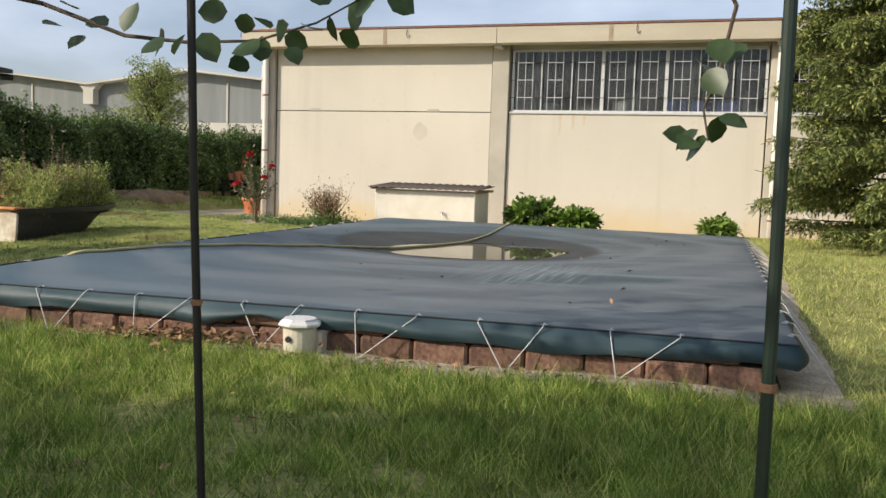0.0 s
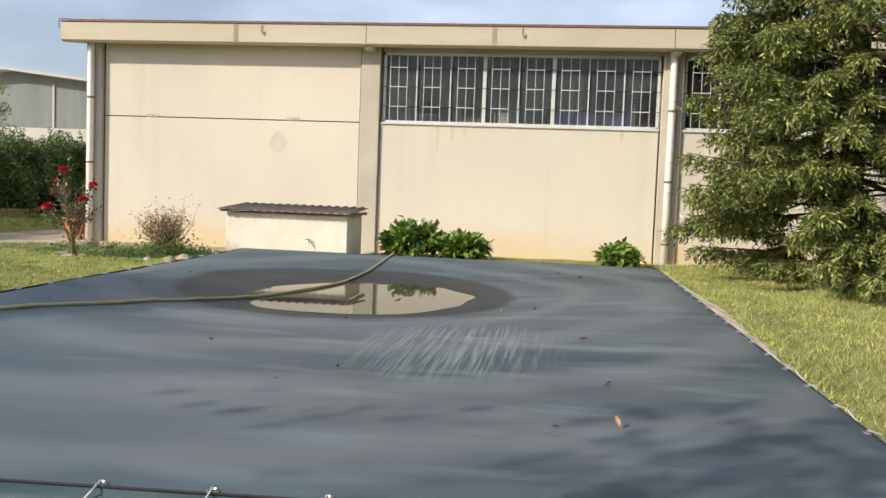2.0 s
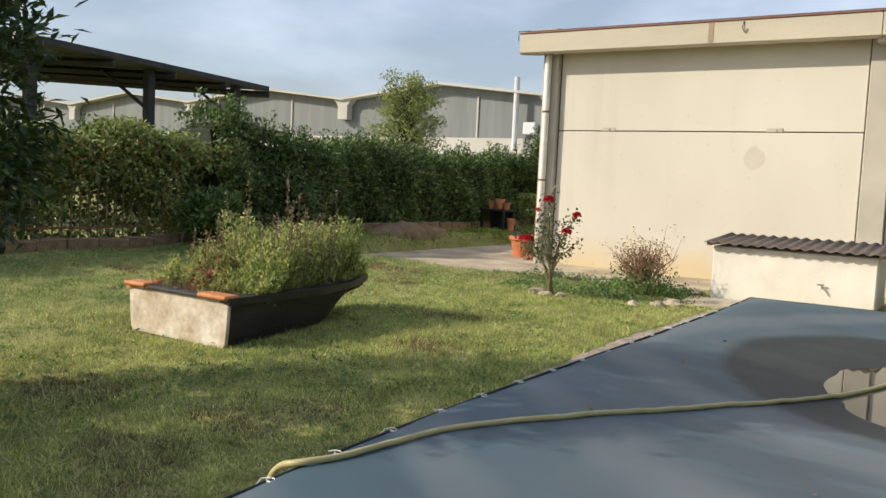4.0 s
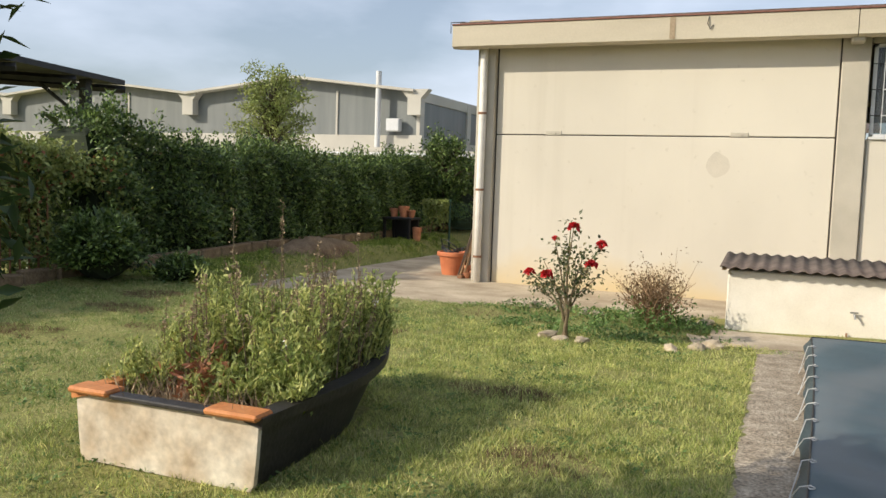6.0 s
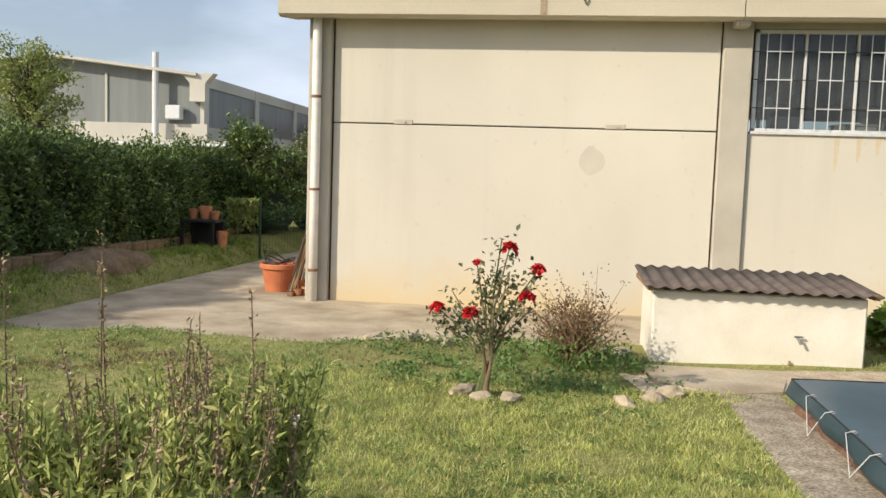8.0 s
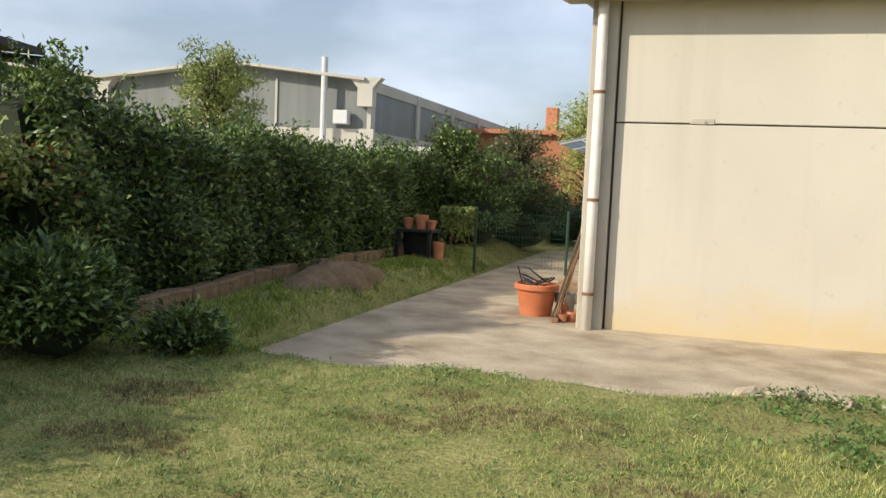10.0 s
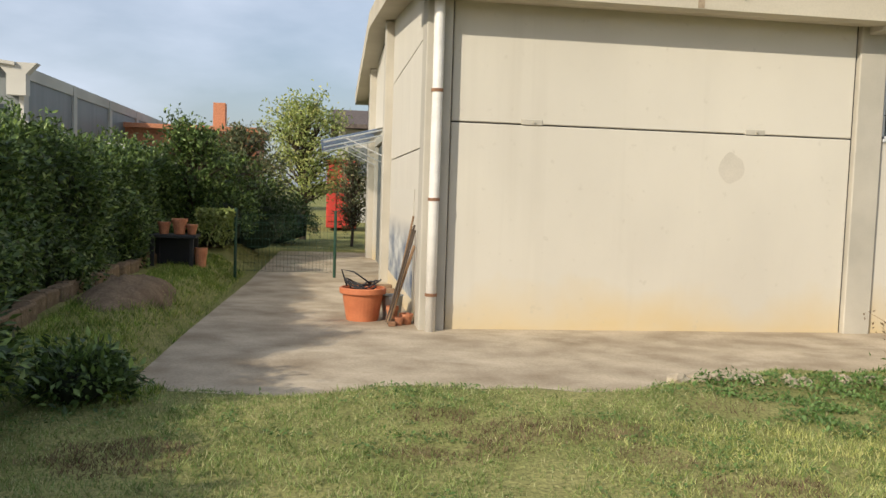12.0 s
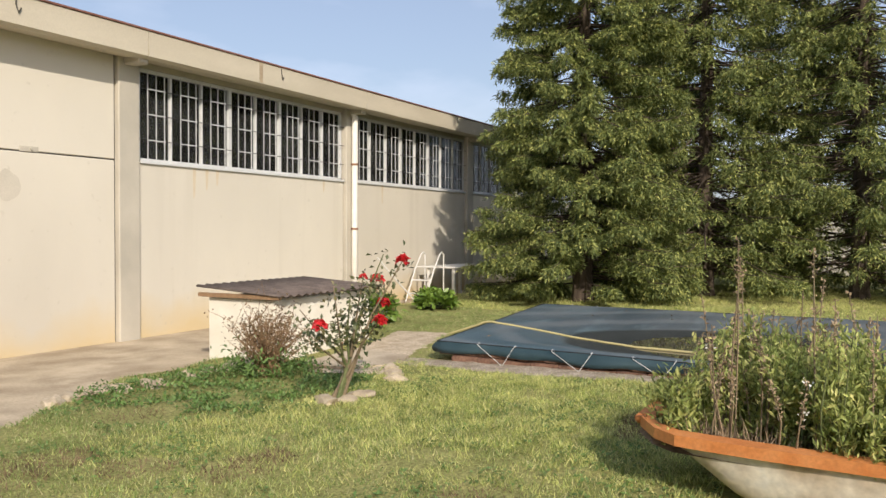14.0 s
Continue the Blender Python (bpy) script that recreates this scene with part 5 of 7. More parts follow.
hyd = "hydrangeas along the hall"
bush("hydrangea", "bushy bright green hydrangea before the hall", -3.15, 14.55, 0.40, 0.43, 1700, "hydrangea", 0.12, 31, hyd, 46, 0.62)
bush("hydrangea", "bushy bright green hydrangea before the hall", -2.38, 14.65, 0.31, 0.33, 1400, "hydrangea", 0.12, 32, hyd, 40, 0.62)
bush("hydrangea", "small bright green hydrangea before the hall", 0.0, 14.9, 0.27, 0.27, 900, "hydrangea", 0.12, 33, hyd, 34, 0.62)
bush("round_bush", "dense rounded dark green bush at the lawn edge", -13.5, 12.45, 0.52, 0.85, 5200, "hedge_leaf", 0.085, 34, "", 110, 0.4)
bush("round_bush", "small rounded dark green bush beside the concrete", -12.78, 13.1, 0.30, 0.30, 1800, "hedge_leaf", 0.07, 35, "", 60, 0.42)


def make_rose():
    x, y = -7.22, 12.02
    z0 = float(ground_z(x, y))
    r = thing("rose_bush", "leggy rose bush with red blooms in the flower bed", "rose bush", at=pose(x, y, z0))
    rng = np.random.default_rng(41)
    tips = [(-0.34, -0.10, 0.64), (-0.07, -0.46, 0.67), (0.18, -0.52, 1.12), (0.37, -0.17, 0.95), (0.30, -0.27, 0.77), (-0.05, -0.30, 1.00), (0.12, -0.38, 1.17), (-0.27, 0.14, 0.74), (0.34, -0.02, 0.66), (0.0, -0.15, 0.86), (-0.38, 0.02, 0.54), (0.16, 0.12, 0.90)]
    P, D = [], []
    for k, (a, b, c) in enumerate(tips):
        fork = np.array([x + 0.05 + rng.normal(0, 0.02), y - 0.10 + rng.normal(0, 0.02), z0 + 0.27 + rng.normal(0, 0.03)])
        e = np.array([x + a, y + b, z0 + c])
        mid = fork * 0.5 + e * 0.5 + np.array([-0.15 * a, -0.1 * b, -0.03]) + rng.normal(0, 0.02, 3)
        part("cane", Geo().tube([(x + rng.normal(0, 0.03), y + rng.normal(0, 0.03), z0 - 0.03), tuple(fork), tuple(mid), tuple(e)], [0.018, 0.013, 0.008, 0.004], 6), "twig" if k % 3 else "green_stem", r)
        for q in range(20):
            f = rng.uniform(-0.15, 1.0)
            p = mid * (1 - f) + e * f
            for s in range(3):
                P.append(p + rng.normal(0, 0.050, 3)), D.append(rng.normal(0, 1, 3) + np.array([0, 0, -0.25]))
    n = len(P)
    part("foliage", leaf_mesh("foliage", np.array(P), np.array(D), unit(n) * 0.7 + np.array([0, 0, 1]), RNG.uniform(0.035, 0.06, n), 0.032), "rose_leaf", r)
    for k, (a, b, c) in enumerate(tips[:6]):
        m = 34
        d = unit(m)
        d[:, 2] = np.abs(d[:, 2])
        c0 = np.array([x + a, y + b, z0 + c])
        nrm = d + np.array([0, 0, 0.3])
        tang = np.cross(nrm, RNG.normal(size=(m, 3)))
        size = 0.6 if k == 5 else 1.05
        part("bloom", leaf_mesh("bloom", c0 + d * 0.024 * size - np.array([0, 0, 0.01]), tang + d * 0.5 + np.array([0, 0, 0.3]), nrm, 0.048 * size, 0.048 * size, 0.3), "petal", r, "red rose bloom")


make_rose()


def make_dry_bush():
    x, y = -6.52, 13.25
    z0 = float(ground_z(x, y))
    b = thing("dry_shrub", "half-dry twiggy shrub in the flower bed", "bush", at=pose(x, y, z0))
    rng = np.random.default_rng(43)
    g, P = Geo(), []
    for k in range(90):
        a, lean = rng.uniform(0, 2 * math.pi), rng.uniform(0.08, 0.46)
        h = rng.uniform(0.28, 0.62)
        e = np.array([x + math.cos(a) * lean, y + math.sin(a) * lean, z0 + h])
        m = np.array([x + math.cos(a) * lean * 0.35, y + math.sin(a) * lean * 0.35, z0 + h * 0.5]) + rng.normal(0, 0.03, 3)
        g.tube([(x + rng.normal(0, 0.06), y + rng.normal(0, 0.06), z0 - 0.02), tuple(m), tuple(e)], [0.009, 0.006, 0.002], 4, False)
        for q in range(3):
            s = m + (e - m) * rng.uniform(0.1, 0.9)
            t = s + rng.normal(0, 0.09, 3) + np.array([0, 0, 0.08])
            g.tube([tuple(s), tuple(t)], [0.004, 0.0015], 3, False)
            P.append(t)
    part("twig_tangle", g, "wood", b)
    P = np.repeat(np.array(P), 4, 0) + rng.normal(0, 0.035, (len(P) * 4, 3))
    n = len(P)
    part("foliage", leaf_mesh("foliage", P, unit(n), unit(n) + np.array([0, 0, 1]), RNG.uniform(0.02, 0.045, n), 0.018), "dead_blade", b)
    n = 700
    P = np.array([x, y, z0 + 0.12]) + rng.normal(0, 1, (n, 3)) * np.array([0.2, 0.2, 0.09])
    P[:, 2] = np.maximum(P[:, 2], z0 + 0.02)
    part("low_growth", leaf_mesh("low_growth", P, unit(n) + np.array([0, 0, 0.5]), unit(n) + np.array([0, 0, 1]), 0.06, 0.022), "weed", b, kind="stuff")


make_dry_bush()


def make_boat_plants():
    """Snapdragons gone to seed fill the boat; tall stalks stand out of a low green mass."""
    rng = np.random.default_rng(47)
    t = thing("planter_flowers", "tall seeding snapdragons and weeds growing in the boat", "flowers", at=pose(-8.1, 8.4, 0.45))

    def inside(s):
        cx, half = boat_line(s)
        return cx, max(half - 0.06, 0.04), 7.43 + 1.85 * s

    def vigour(s):
        """How tall the growth stands along the boat: low at the stern, full amidships, low again at the bow."""
        return 0.22 + 0.78 * float(smooth01(0.12, 0.42, s)) * float(1 - 0.75 * smooth01(0.76, 0.94, s))

    stems, P, D, S, SD = Geo(), [], [], [], []
    clumps = [(rng.uniform(0.15, 0.97), rng.uniform(-1, 1), rng.uniform(0.65, 1.15)) for _ in range(34)]
    for k in range(400):
        s0, side, tall = clumps[k % 34]
        s = min(0.98, max(0.03, s0 + rng.normal(0, 0.035)))
        cx, half, y = inside(s)
        x = cx + min(1, max(-1, side + rng.normal(0, 0.12))) * half
        h = rng.uniform(0.28, 0.58) * vigour(s) * tall
        base = np.array([x, y, 0.42])
        tip = base + np.array([rng.normal(0, 0.06) + 0.16 * (x - cx), rng.normal(0, 0.06), h + 0.06])
        stems.tube([tuple(base), tuple((base + tip) / 2 + rng.normal(0, 0.012, 3)), tuple(tip)], [0.005, 0.004, 0.002], 4, False)
        m = 84
        f = rng.uniform(0.05, 1.0, m)[:, None]
        P.append(base + (tip - base) * f + rng.normal(0, 0.020, (m, 3)))
        D.append(np.concatenate([rng.normal(0, 0.8, (m, 2)), rng.uniform(0.3, 1.6, (m, 1))], 1))
    part("stem_tangle", stems, "green_stem", t)
    P, D = np.concatenate(P), np.concatenate(D)
    n = len(P)
    part("foliage", leaf_mesh("foliage", P, D, unit(n) + np.array([0, 0, 1.0]), rng.uniform(0.03, 0.065, n), rng.uniform(0.010, 0.019, n)), "planter_leaf", t)
    stalk = Geo()
    for k in range(90):
        s = rng.uniform(0.22, 0.90)
        cx, half, y = inside(s)
        side = rng.uniform(-1, 1)
        base = np.array([cx + side * half * 0.95, y, 0.45])
        h = rng.uniform(0.36, 0.70) * (0.35 + 0.65 * vigour(s)) if k > 9 else rng.uniform(0.75, 1.08)
        tip = base + np.array([rng.normal(0, 0.05) + 0.05 * side, rng.normal(0, 0.05), h])
        if k in (3, 6):
            tip += np.array([-0.16, 0.05, -0.1])
        mid = (base + tip) / 2 + rng.normal(0, 0.02, 3)
        stalk.tube([tuple(base), tuple(mid), tuple(tip)], [0.005, 0.004, 0.002], 4, False)
        m = 44
        f = rng.uniform(0.0, 1.0, m)[:, None]
        S.append(mid + (tip - mid) * f + rng.normal(0, 0.007, (m, 3)))
        SD.append(np.concatenate([rng.normal(0, 1, (m, 2)), rng.uniform(0.3, 1.3, (m, 1))], 1))
    part("stalk_tangle", stalk, "twig", t)
    S, SD = np.concatenate(S), np.concatenate(SD)
    n = len(S)
    part("seed_fluff", leaf_mesh("seed_fluff", S, SD, unit(n), rng.uniform(0.014, 0.028, n), rng.uniform(0.008, 0.014, n), 0.4), "seed_head", t, "dry brown seed heads")
    n = 230
    P = np.array([-8.14, 7.72, 0.54]) + rng.normal(0, 1, (n, 3)) * np.array([0.08, 0.08, 0.07])
    part("red_growth", leaf_mesh("red_growth", P, unit(n) + np.array([0, 0, 0.5]), unit(n), 0.06, 0.022), "red_leaf", t, "reddened leaves", kind="stuff")
    n = 1500
    s = rng.random(n)
    P = np.array([[inside(q)[0] + rng.uniform(-1, 1) * inside(q)[1] * 0.95, inside(q)[2], 0.42] for q in s])
    part("dry_grass", leaf_mesh("dry_grass", P, unit(n) * 0.6 + np.array([0, 0, 1]), unit(n), rng.uniform(0.07, 0.20, n), 0.007), "seed_head", t, "dry straw")
    n = 90
    P = S[rng.integers(0, len(S), 10)].repeat(9, 0) + rng.normal(0, 0.012, (n, 3))
    part("blossom", leaf_mesh("blossom", P, unit(n), unit(n), 0.015, 0.013), "white_plastic", t, "small white blossoms")


make_boat_plants()


BED_STONES = [(-8.41, 13.80), (-8.22, 13.88), (-8.05, 13.91), (-7.86, 13.93), (-7.72, 13.88), (-7.42, 13.82), (-7.28, 13.84), (-6.58, 13.86), (-7.36, 12.00), (-7.22, 11.90), (-7.01, 11.91), (-5.86, 12.32), (-6.20, 12.05), (-5.98, 12.20), (-6.05, 13.95), (-6.28, 13.93), (-6.9, 13.9)]


def clear_of_stones(X, Y, gap):
    d = np.min([np.hypot(X - x, Y - y) for x, y in BED_STONES], axis=0)
    return d > gap


def make_flower_bed():
    rng = np.random.default_rng(53)
    n = 9000
    a, q = rng.uniform(0, 2 * math.pi, n), rng.random(n) ** 0.6
    X, Y = -7.15 + np.cos(a) * q * 1.55, 13.02 + np.sin(a) * q * 0.98
    back = np.exp(-((Y - 13.75) / 0.22) ** 2) + np.exp(-(np.hypot(X + 6.75, Y - 12.5) / 0.35) ** 2) + np.exp(-(np.hypot(X + 6.3, Y - 13.1) / 0.4) ** 2)
    keep = (patchy(X, Y, 0.28, 5) + 0.5 * back + rng.normal(0, 0.12, n) > 0.56) & ~((X > -5.9) & (Y > 13.65)) & clear_of_stones(X, Y, 0.10) & (np.hypot(X + 8.4, Y - 12.95) > 0.3)
    X, Y, back = X[keep], Y[keep], back[keep]
    n = len(X)
    P = np.stack([X, Y, ground_z(X, Y) + rng.uniform(0.005, 0.03, n) + back * rng.uniform(0, 0.10, n)], 1)
    g = leaf_mesh("weeds", P, unit(n) + np.array([0, 0, 0.4]), unit(n) * 0.5 + np.array([0, 0, 1]), rng.uniform(0.025, 0.05, n), rng.uniform(0.015, 0.03, n))
    solo("weeds", g, "weed", "low clover and weeds in the flower bed", "weeds", kind="stuff")
    ring = BED_STONES
    for k, (x, y) in enumerate(ring):
        bm = bmesh.new()
        bmesh.ops.create_icosphere(bm, subdivisions=2, radius=1)
        w, d, h = rng.uniform(0.08, 0.16), rng.uniform(0.055, 0.09), rng.uniform(0.038, 0.06)
        for p in bm.verts:
            s = 1 + 0.45 * noise.noise(p.co * 1.5 + Vector((k * 3.1, 0, 0)))
            p.co = Vector((p.co.x * w * s, p.co.y * d * s, p.co.z * h * s))
        me = bpy.data.meshes.new("edging_stone")
        bm.to_mesh(me)
        bm.free()
        ob = solo("edging_stone", me, "stone", "pale rough stone edging the flower bed", "stone", "edging stones of the flower bed")
        ob.matrix_basis = pose(x, y, float(ground_z(x, y)) + h * 0.35, rng.uniform(-8, 8), rng.uniform(-8, 8), rng.uniform(0, 180))


make_flower_bed()


# ---------------------------------------------------------------- trees at the start of the walk
def branch_with_leaves(tree, pts, leaves, size, rng, spread=0.07, droop=0.3, material="broad_leaf"):
    part("branch", Geo().tube(pts, [0.012 - 0.009 * i / (len(pts) - 1) for i in range(len(pts))], 6), "bark", tree)
    pts = np.array(pts, float)
    t = np.linspace(0, 1, len(pts))
    f = rng.uniform(0.15, 1.0, leaves)
    P = np.stack([np.interp(f, t, pts[:, i]) for i in range(3)], 1) + rng.normal(0, spread, (leaves, 3)) * np.array([1, 1, 0.6])
    round_leaves(tree, P, size, rng, droop, material)


def round_leaves(tree, P, size, rng, droop=0.3, material="broad_leaf"):
    """Broad oval leaves, eight-sided and slightly cupped."""
    n = len(P)
    D = rng.normal(0, 1, (n, 3)) + np.array([0, 0, -droop])
    D /= np.linalg.norm(D, axis=1)[:, None]
    N = rng.normal(0, 0.45, (n, 3)) + np.array([0.3, -0.9, 0.5])
    S = np.cross(D, N)
    S /= np.linalg.norm(S, axis=1)[:, None]
    U = np.cross(S, D)
    L = (size * rng.uniform(0.75, 1.15, n))[:, None]
    prof = [(0, 0), (0.15, 0.28), (0.42, 0.42), (0.75, 0.30), (1.0, 0.0), (0.75, -0.30), (0.42, -0.42), (0.15, -0.28)]
    v = np.stack([P + D * L * a + S * L * b + U * L * (0.16 * abs(b) - 0.10 * a * a) for a, b in prof], 1).reshape(-1, 3)
    i = np.arange(n)[:, None] * 8
    tri = np.concatenate([i + [[0, k, k + 1]] for k in range(1, 7)], 1).reshape(-1, 3)
    part("foliage", tri_mesh("foliage", v, tri), material, tree)


def make_fruit_tree():
    rng = np.random.default_rng(61)
    x, y = -3.7, 0.0
    t = thing("fruit_tree", "small spreading tree with round dark green leaves", "tree", at=pose(x, y, 0))
    part("trunk", Geo().tube([(x, y, -0.05), (x + 0.03, y, 0.8), (x + 0.02, y + 0.05, 1.5), (x, y, 2.6)], [0.09, 0.075, 0.065, 0.03], 10), "bark", t)
    branch_with_leaves(t, [(x, y + 0.05, 1.55), (-3.2, 1.9, 1.72), (-2.78, 2.7, 1.665), (-2.38, 2.7, 1.53), (-2.1, 2.7, 1.50), (-1.8, 2.7, 1.50), (-1.55, 2.7, 1.56), (-1.30, 2.66, 1.66)], 34, 0.115, rng, 0.075)
    branch_with_leaves(t, [(-1.30, 2.66, 1.66), (-0.7, 2.6, 1.85), (-0.2, 2.66, 1.75), (-0.11, 2.7, 1.58), (-0.15, 2.7, 1.38), (-0.19, 2.7, 1.26), (-0.17, 2.7, 1.16)], 17, 0.105, rng, 0.05)
    # unseen crown branches, kept only where their shade lands on the front lawn
    for k in range(120):
        a = rng.uniform(0, 2 * math.pi)
        r, h = rng.uniform(0.4, 3.0), rng.uniform(2.0, 3.6)
        e = (x - 1.5 + math.cos(a) * r * 1.15, y - 1.2 + math.sin(a) * r * 0.8, h)
        if not 0.4 < e[1] + 1.2 * h < 2.75:
            continue
        branch_with_leaves(t, [(x, y, rng.uniform(1.5, 2.4)), ((x * 1.2 + e[0]) / 2.2, (y * 1.2 + e[1]) / 2.2, h - 0.15), e], 120, 0.10, rng, 0.20)
    # unseen high boughs, added to throw dappled shade on the pool cover
    for k in range(9):
        h = rng.uniform(3.6, 4.9)
        e = (rng.uniform(-8.2, -3.2), rng.uniform(-1.6, 0.9), h)
        branch_with_leaves(t, [(x, y, rng.uniform(2.0, 2.6)), ((x * 1.2 + e[0]) / 2.2, (y * 1.2 + e[1]) / 2.2, h - 0.3), e], 70, 0.11, rng, 0.20)


make_fruit_tree()


def make_laurel():
    rng = np.random.default_rng(67)
    x, y = -8.15, 5.3
    t = thing("laurel_tree", "tall dark green laurel shrub with long glossy leaves", "tree", at=pose(x, y, 0.05))
    for k in range(5):
        part("trunk", Geo().tube([(x + rng.normal(0, 0.08), y + rng.normal(0, 0.08), 0.0), (x + rng.normal(0, 0.15), y + rng.normal(0, 0.15), 1.2), (x + rng.normal(0, 0.35), y + rng.normal(0, 0.3), 2.5)], [0.04, 0.03, 0.012], 7), "bark", t)
    c = 700
    d = rng.normal(size=(c, 3))
    d /= np.linalg.norm(d, axis=1)[:, None]
    C = d * np.array([0.88, 1.40, 1.75]) * rng.uniform(0.55, 1.0, (c, 1)) ** 0.5 + np.array([x, y - 0.5, 1.85])
    C = C[C[:, 2] > 0.25]
    k = rng.integers(0, len(C), 19000)
    P = C[k] + rng.normal(0, 0.09, (19000, 3))
    D = (C[k] - np.array([x, y, 1.5])) * 0.7 + rng.normal(0, 0.6, (19000, 3)) + np.array([0, 0, -0.2])
    part("foliage", leaf_mesh("foliage", P, D, rng.normal(0, 0.5, (19000, 3)) + np.array([0, 0, 1]), rng.uniform(0.08, 0.14, 19000), rng.uniform(0.03, 0.045, 19000)), "broad_leaf", t)


make_laurel()


def make_garden_posts():
    for x, y, r, low, high, label in ((-1.43, 1.78, 0.011, 0.04, -0.042, "thin black iron garden post in the lawn"), (-0.038, 1.45, 0.0115, 0.004, -0.014, "thin dark green iron garden post in the lawn")):
        p = thing("garden_post", label, "post", "posts in the lawn", at=pose(x, y, 0))
        m = "green_post" if x > -1 else "dark_metal"
        part("shaft", Geo().tube([(x + low, y, -0.1), (x, y, 0.9), (x + high, y, 2.3)], r, 10), m, p)
        part("tie", Geo().tube([(x + low * 0.24, y, 0.66), (x + low * 0.24, y, 0.675)], r + 0.004, 10), "rust", p)
        part("cap", Geo().lathe([(0, 0.02), (r, 0.012), (r + 0.003, 0)], (x + high, y, 2.295), 10), m, p)


make_garden_posts()


# ---------------------------------------------------------------- things beside the hall
def make_yard_things():
    rng = np.random.default_rng(71)
    x, y = -10.75, 17.95
    p = thing("plant_pot", "big orange terracotta pot holding a coil of black hose", "plant pot", at=pose(x, y, 0))
    part("pot", Geo().lathe([(0.0, 0.0), (0.20, 0.0), (0.255, 0.33), (0.285, 0.335), (0.292, 0.345), (0.292, 0.40), (0.28, 0.41), (0.262, 0.41), (0.25, 0.34), (0.0, 0.33)], (x, y, 0), 32), "terracotta", p, smooth=False)
    g = Geo()
    for k in range(3):
        pts = [(x + (0.16 + 0.03 * k) * math.cos(a), y + (0.15 + 0.02 * k) * math.sin(a), 0.42 + 0.02 * k + 0.05 * math.sin(a * 2 + k)) for a in np.linspace(0, 5.6, 24)]
        g.tube(pts, 0.011, 6)
    g.tube([(x - 0.2, y, 0.42), (x - 0.27, y + 0.05, 0.62), (x - 0.12, y, 0.60), (x + 0.1, y, 0.45)], 0.011, 6)
    solo("hose_coil", g, "black_plastic", "coil of thin black hose lying in the pot", "hose", smooth=True)
    for dx, dy, r, h in ((0.52, -0.32, 0.085, 0.13), (0.36, -0.18, 0.075, 0.20), (0.42, -0.42, 0.06, 0.10)):
        q = thing("flower_pot", "small weathered terracotta flower pot by the wall", "plant pot", "small pots by the wall", at=pose(x + dx, y + dy, 0))
        part("pot", Geo().lathe([(0, 0), (r * 0.7, 0), (r * 0.95, h * 0.75), (r * 1.05, h * 0.76), (r * 1.05, h), (r * 0.9, h), (r * 0.85, h * 0.7), (0, h * 0.7)], (x + dx, y + dy, 0), 20), "orange_tile", q)
    b = thing("bucket", "grey plastic bucket by the hall side", "bucket", at=pose(-10.38, 18.0, 0))
    part("pail", Geo().lathe([(0, 0), (0.11, 0), (0.14, 0.30), (0.15, 0.31), (0.13, 0.31), (0.10, 0.02), (0, 0.02)], (-10.38, 18.0, 0), 20), "grey_metal", b)
    for k in range(9):
        yy = 17.45 + 0.05 * k + rng.normal(0, 0.02)
        h = rng.uniform(0.95, 1.35)
        t = thing("garden_tool", "long-handled garden tool leaning on the hall side", "garden tool", "tools leaning on the wall", at=pose(-10.4, yy, 0))
        part("handle", Geo().tube([(-10.40 - rng.uniform(0, 0.08), yy, 0.03), (-10.16, yy + rng.normal(0.1, 0.05), h)], 0.013, 7), "wood" if k % 3 else "bark", t)
        part("head", Geo().box((-10.46, yy - 0.04, 0.0), (-10.37, yy + 0.04, 0.06), 0.008), "rust", t)
    for k in range(6):
        s = solo("plank", Geo().box((-0.05, -0.35, 0), (0.05, 0.35, 0.16), 0.015), "wood", "weathered wooden block stacked by the hall side", "plank", "wood by the wall")
        s.matrix_basis = pose(-10.55 + 0.03 * (k % 2), 19.3 + 0.24 * k, 0.01, 0, 0, 80 + rng.uniform(-20, 20))
    g = Geo().box((HALL_X0 - 0.012, 18.1, 0.25), (HALL_X0 - 0.004, 22.0, 1.65))
    solo("mural", g, mural_material(), "faded blue and grey mural painted on the hall side", "mural")
    c = thing("door_canopy", "clear corrugated plastic canopy over the hall door", "canopy", at=pose(-10.5, 25, 2.6))
    v, n = [], 80
    for j, (xx, zz) in enumerate(((-11.35, 2.48), (-10.14, 2.78))):
        for k in range(n + 1):
            v.append((xx, 22.9 + 4.3 * k / n, zz + 0.015 * math.sin(k * 1.3)))
    part("sheet", Geo().add(v, [(k, k + 1, n + 2 + k, n + 1 + k) for k in range(n)]), "glass", c, "clear corrugated sheet")
    for yy in (22.95, 25.0, 27.1):
        part("arm", Geo().tube([(-11.3, yy, 2.46), (-10.12, yy, 2.75)], 0.016, 6), "white_metal", c)
        part("strut", Geo().tube([(-10.9, yy, 2.55), (-10.12, yy, 2.2)], 0.012, 6), "white_metal", c)
    # green wire gate across the alley
    gate = thing("wire_gate", "low green wire garden fence with a gate across the alley", "gate", at=pose(-11.9, 22.8, 0))
    for xx in (-12.82, -11.05):
        part("post", Geo().tube([(xx, 22.85, -0.1), (xx, 22.85, 1.22)], 0.028, 8), "green_metal", gate)
    g = Geo()
    for k in range(28):
        xx = -12.80 + 1.74 * k / 27
        g.box((xx - 0.002, 22.848, 0.08), (xx + 0.002, 22.852, 1.12))
    for k in range(8):
        zz = 0.1 + 0.145 * k
        g.box((-12.8, 22.846, zz - 0.002), (-11.06, 22.850, zz + 0.002))
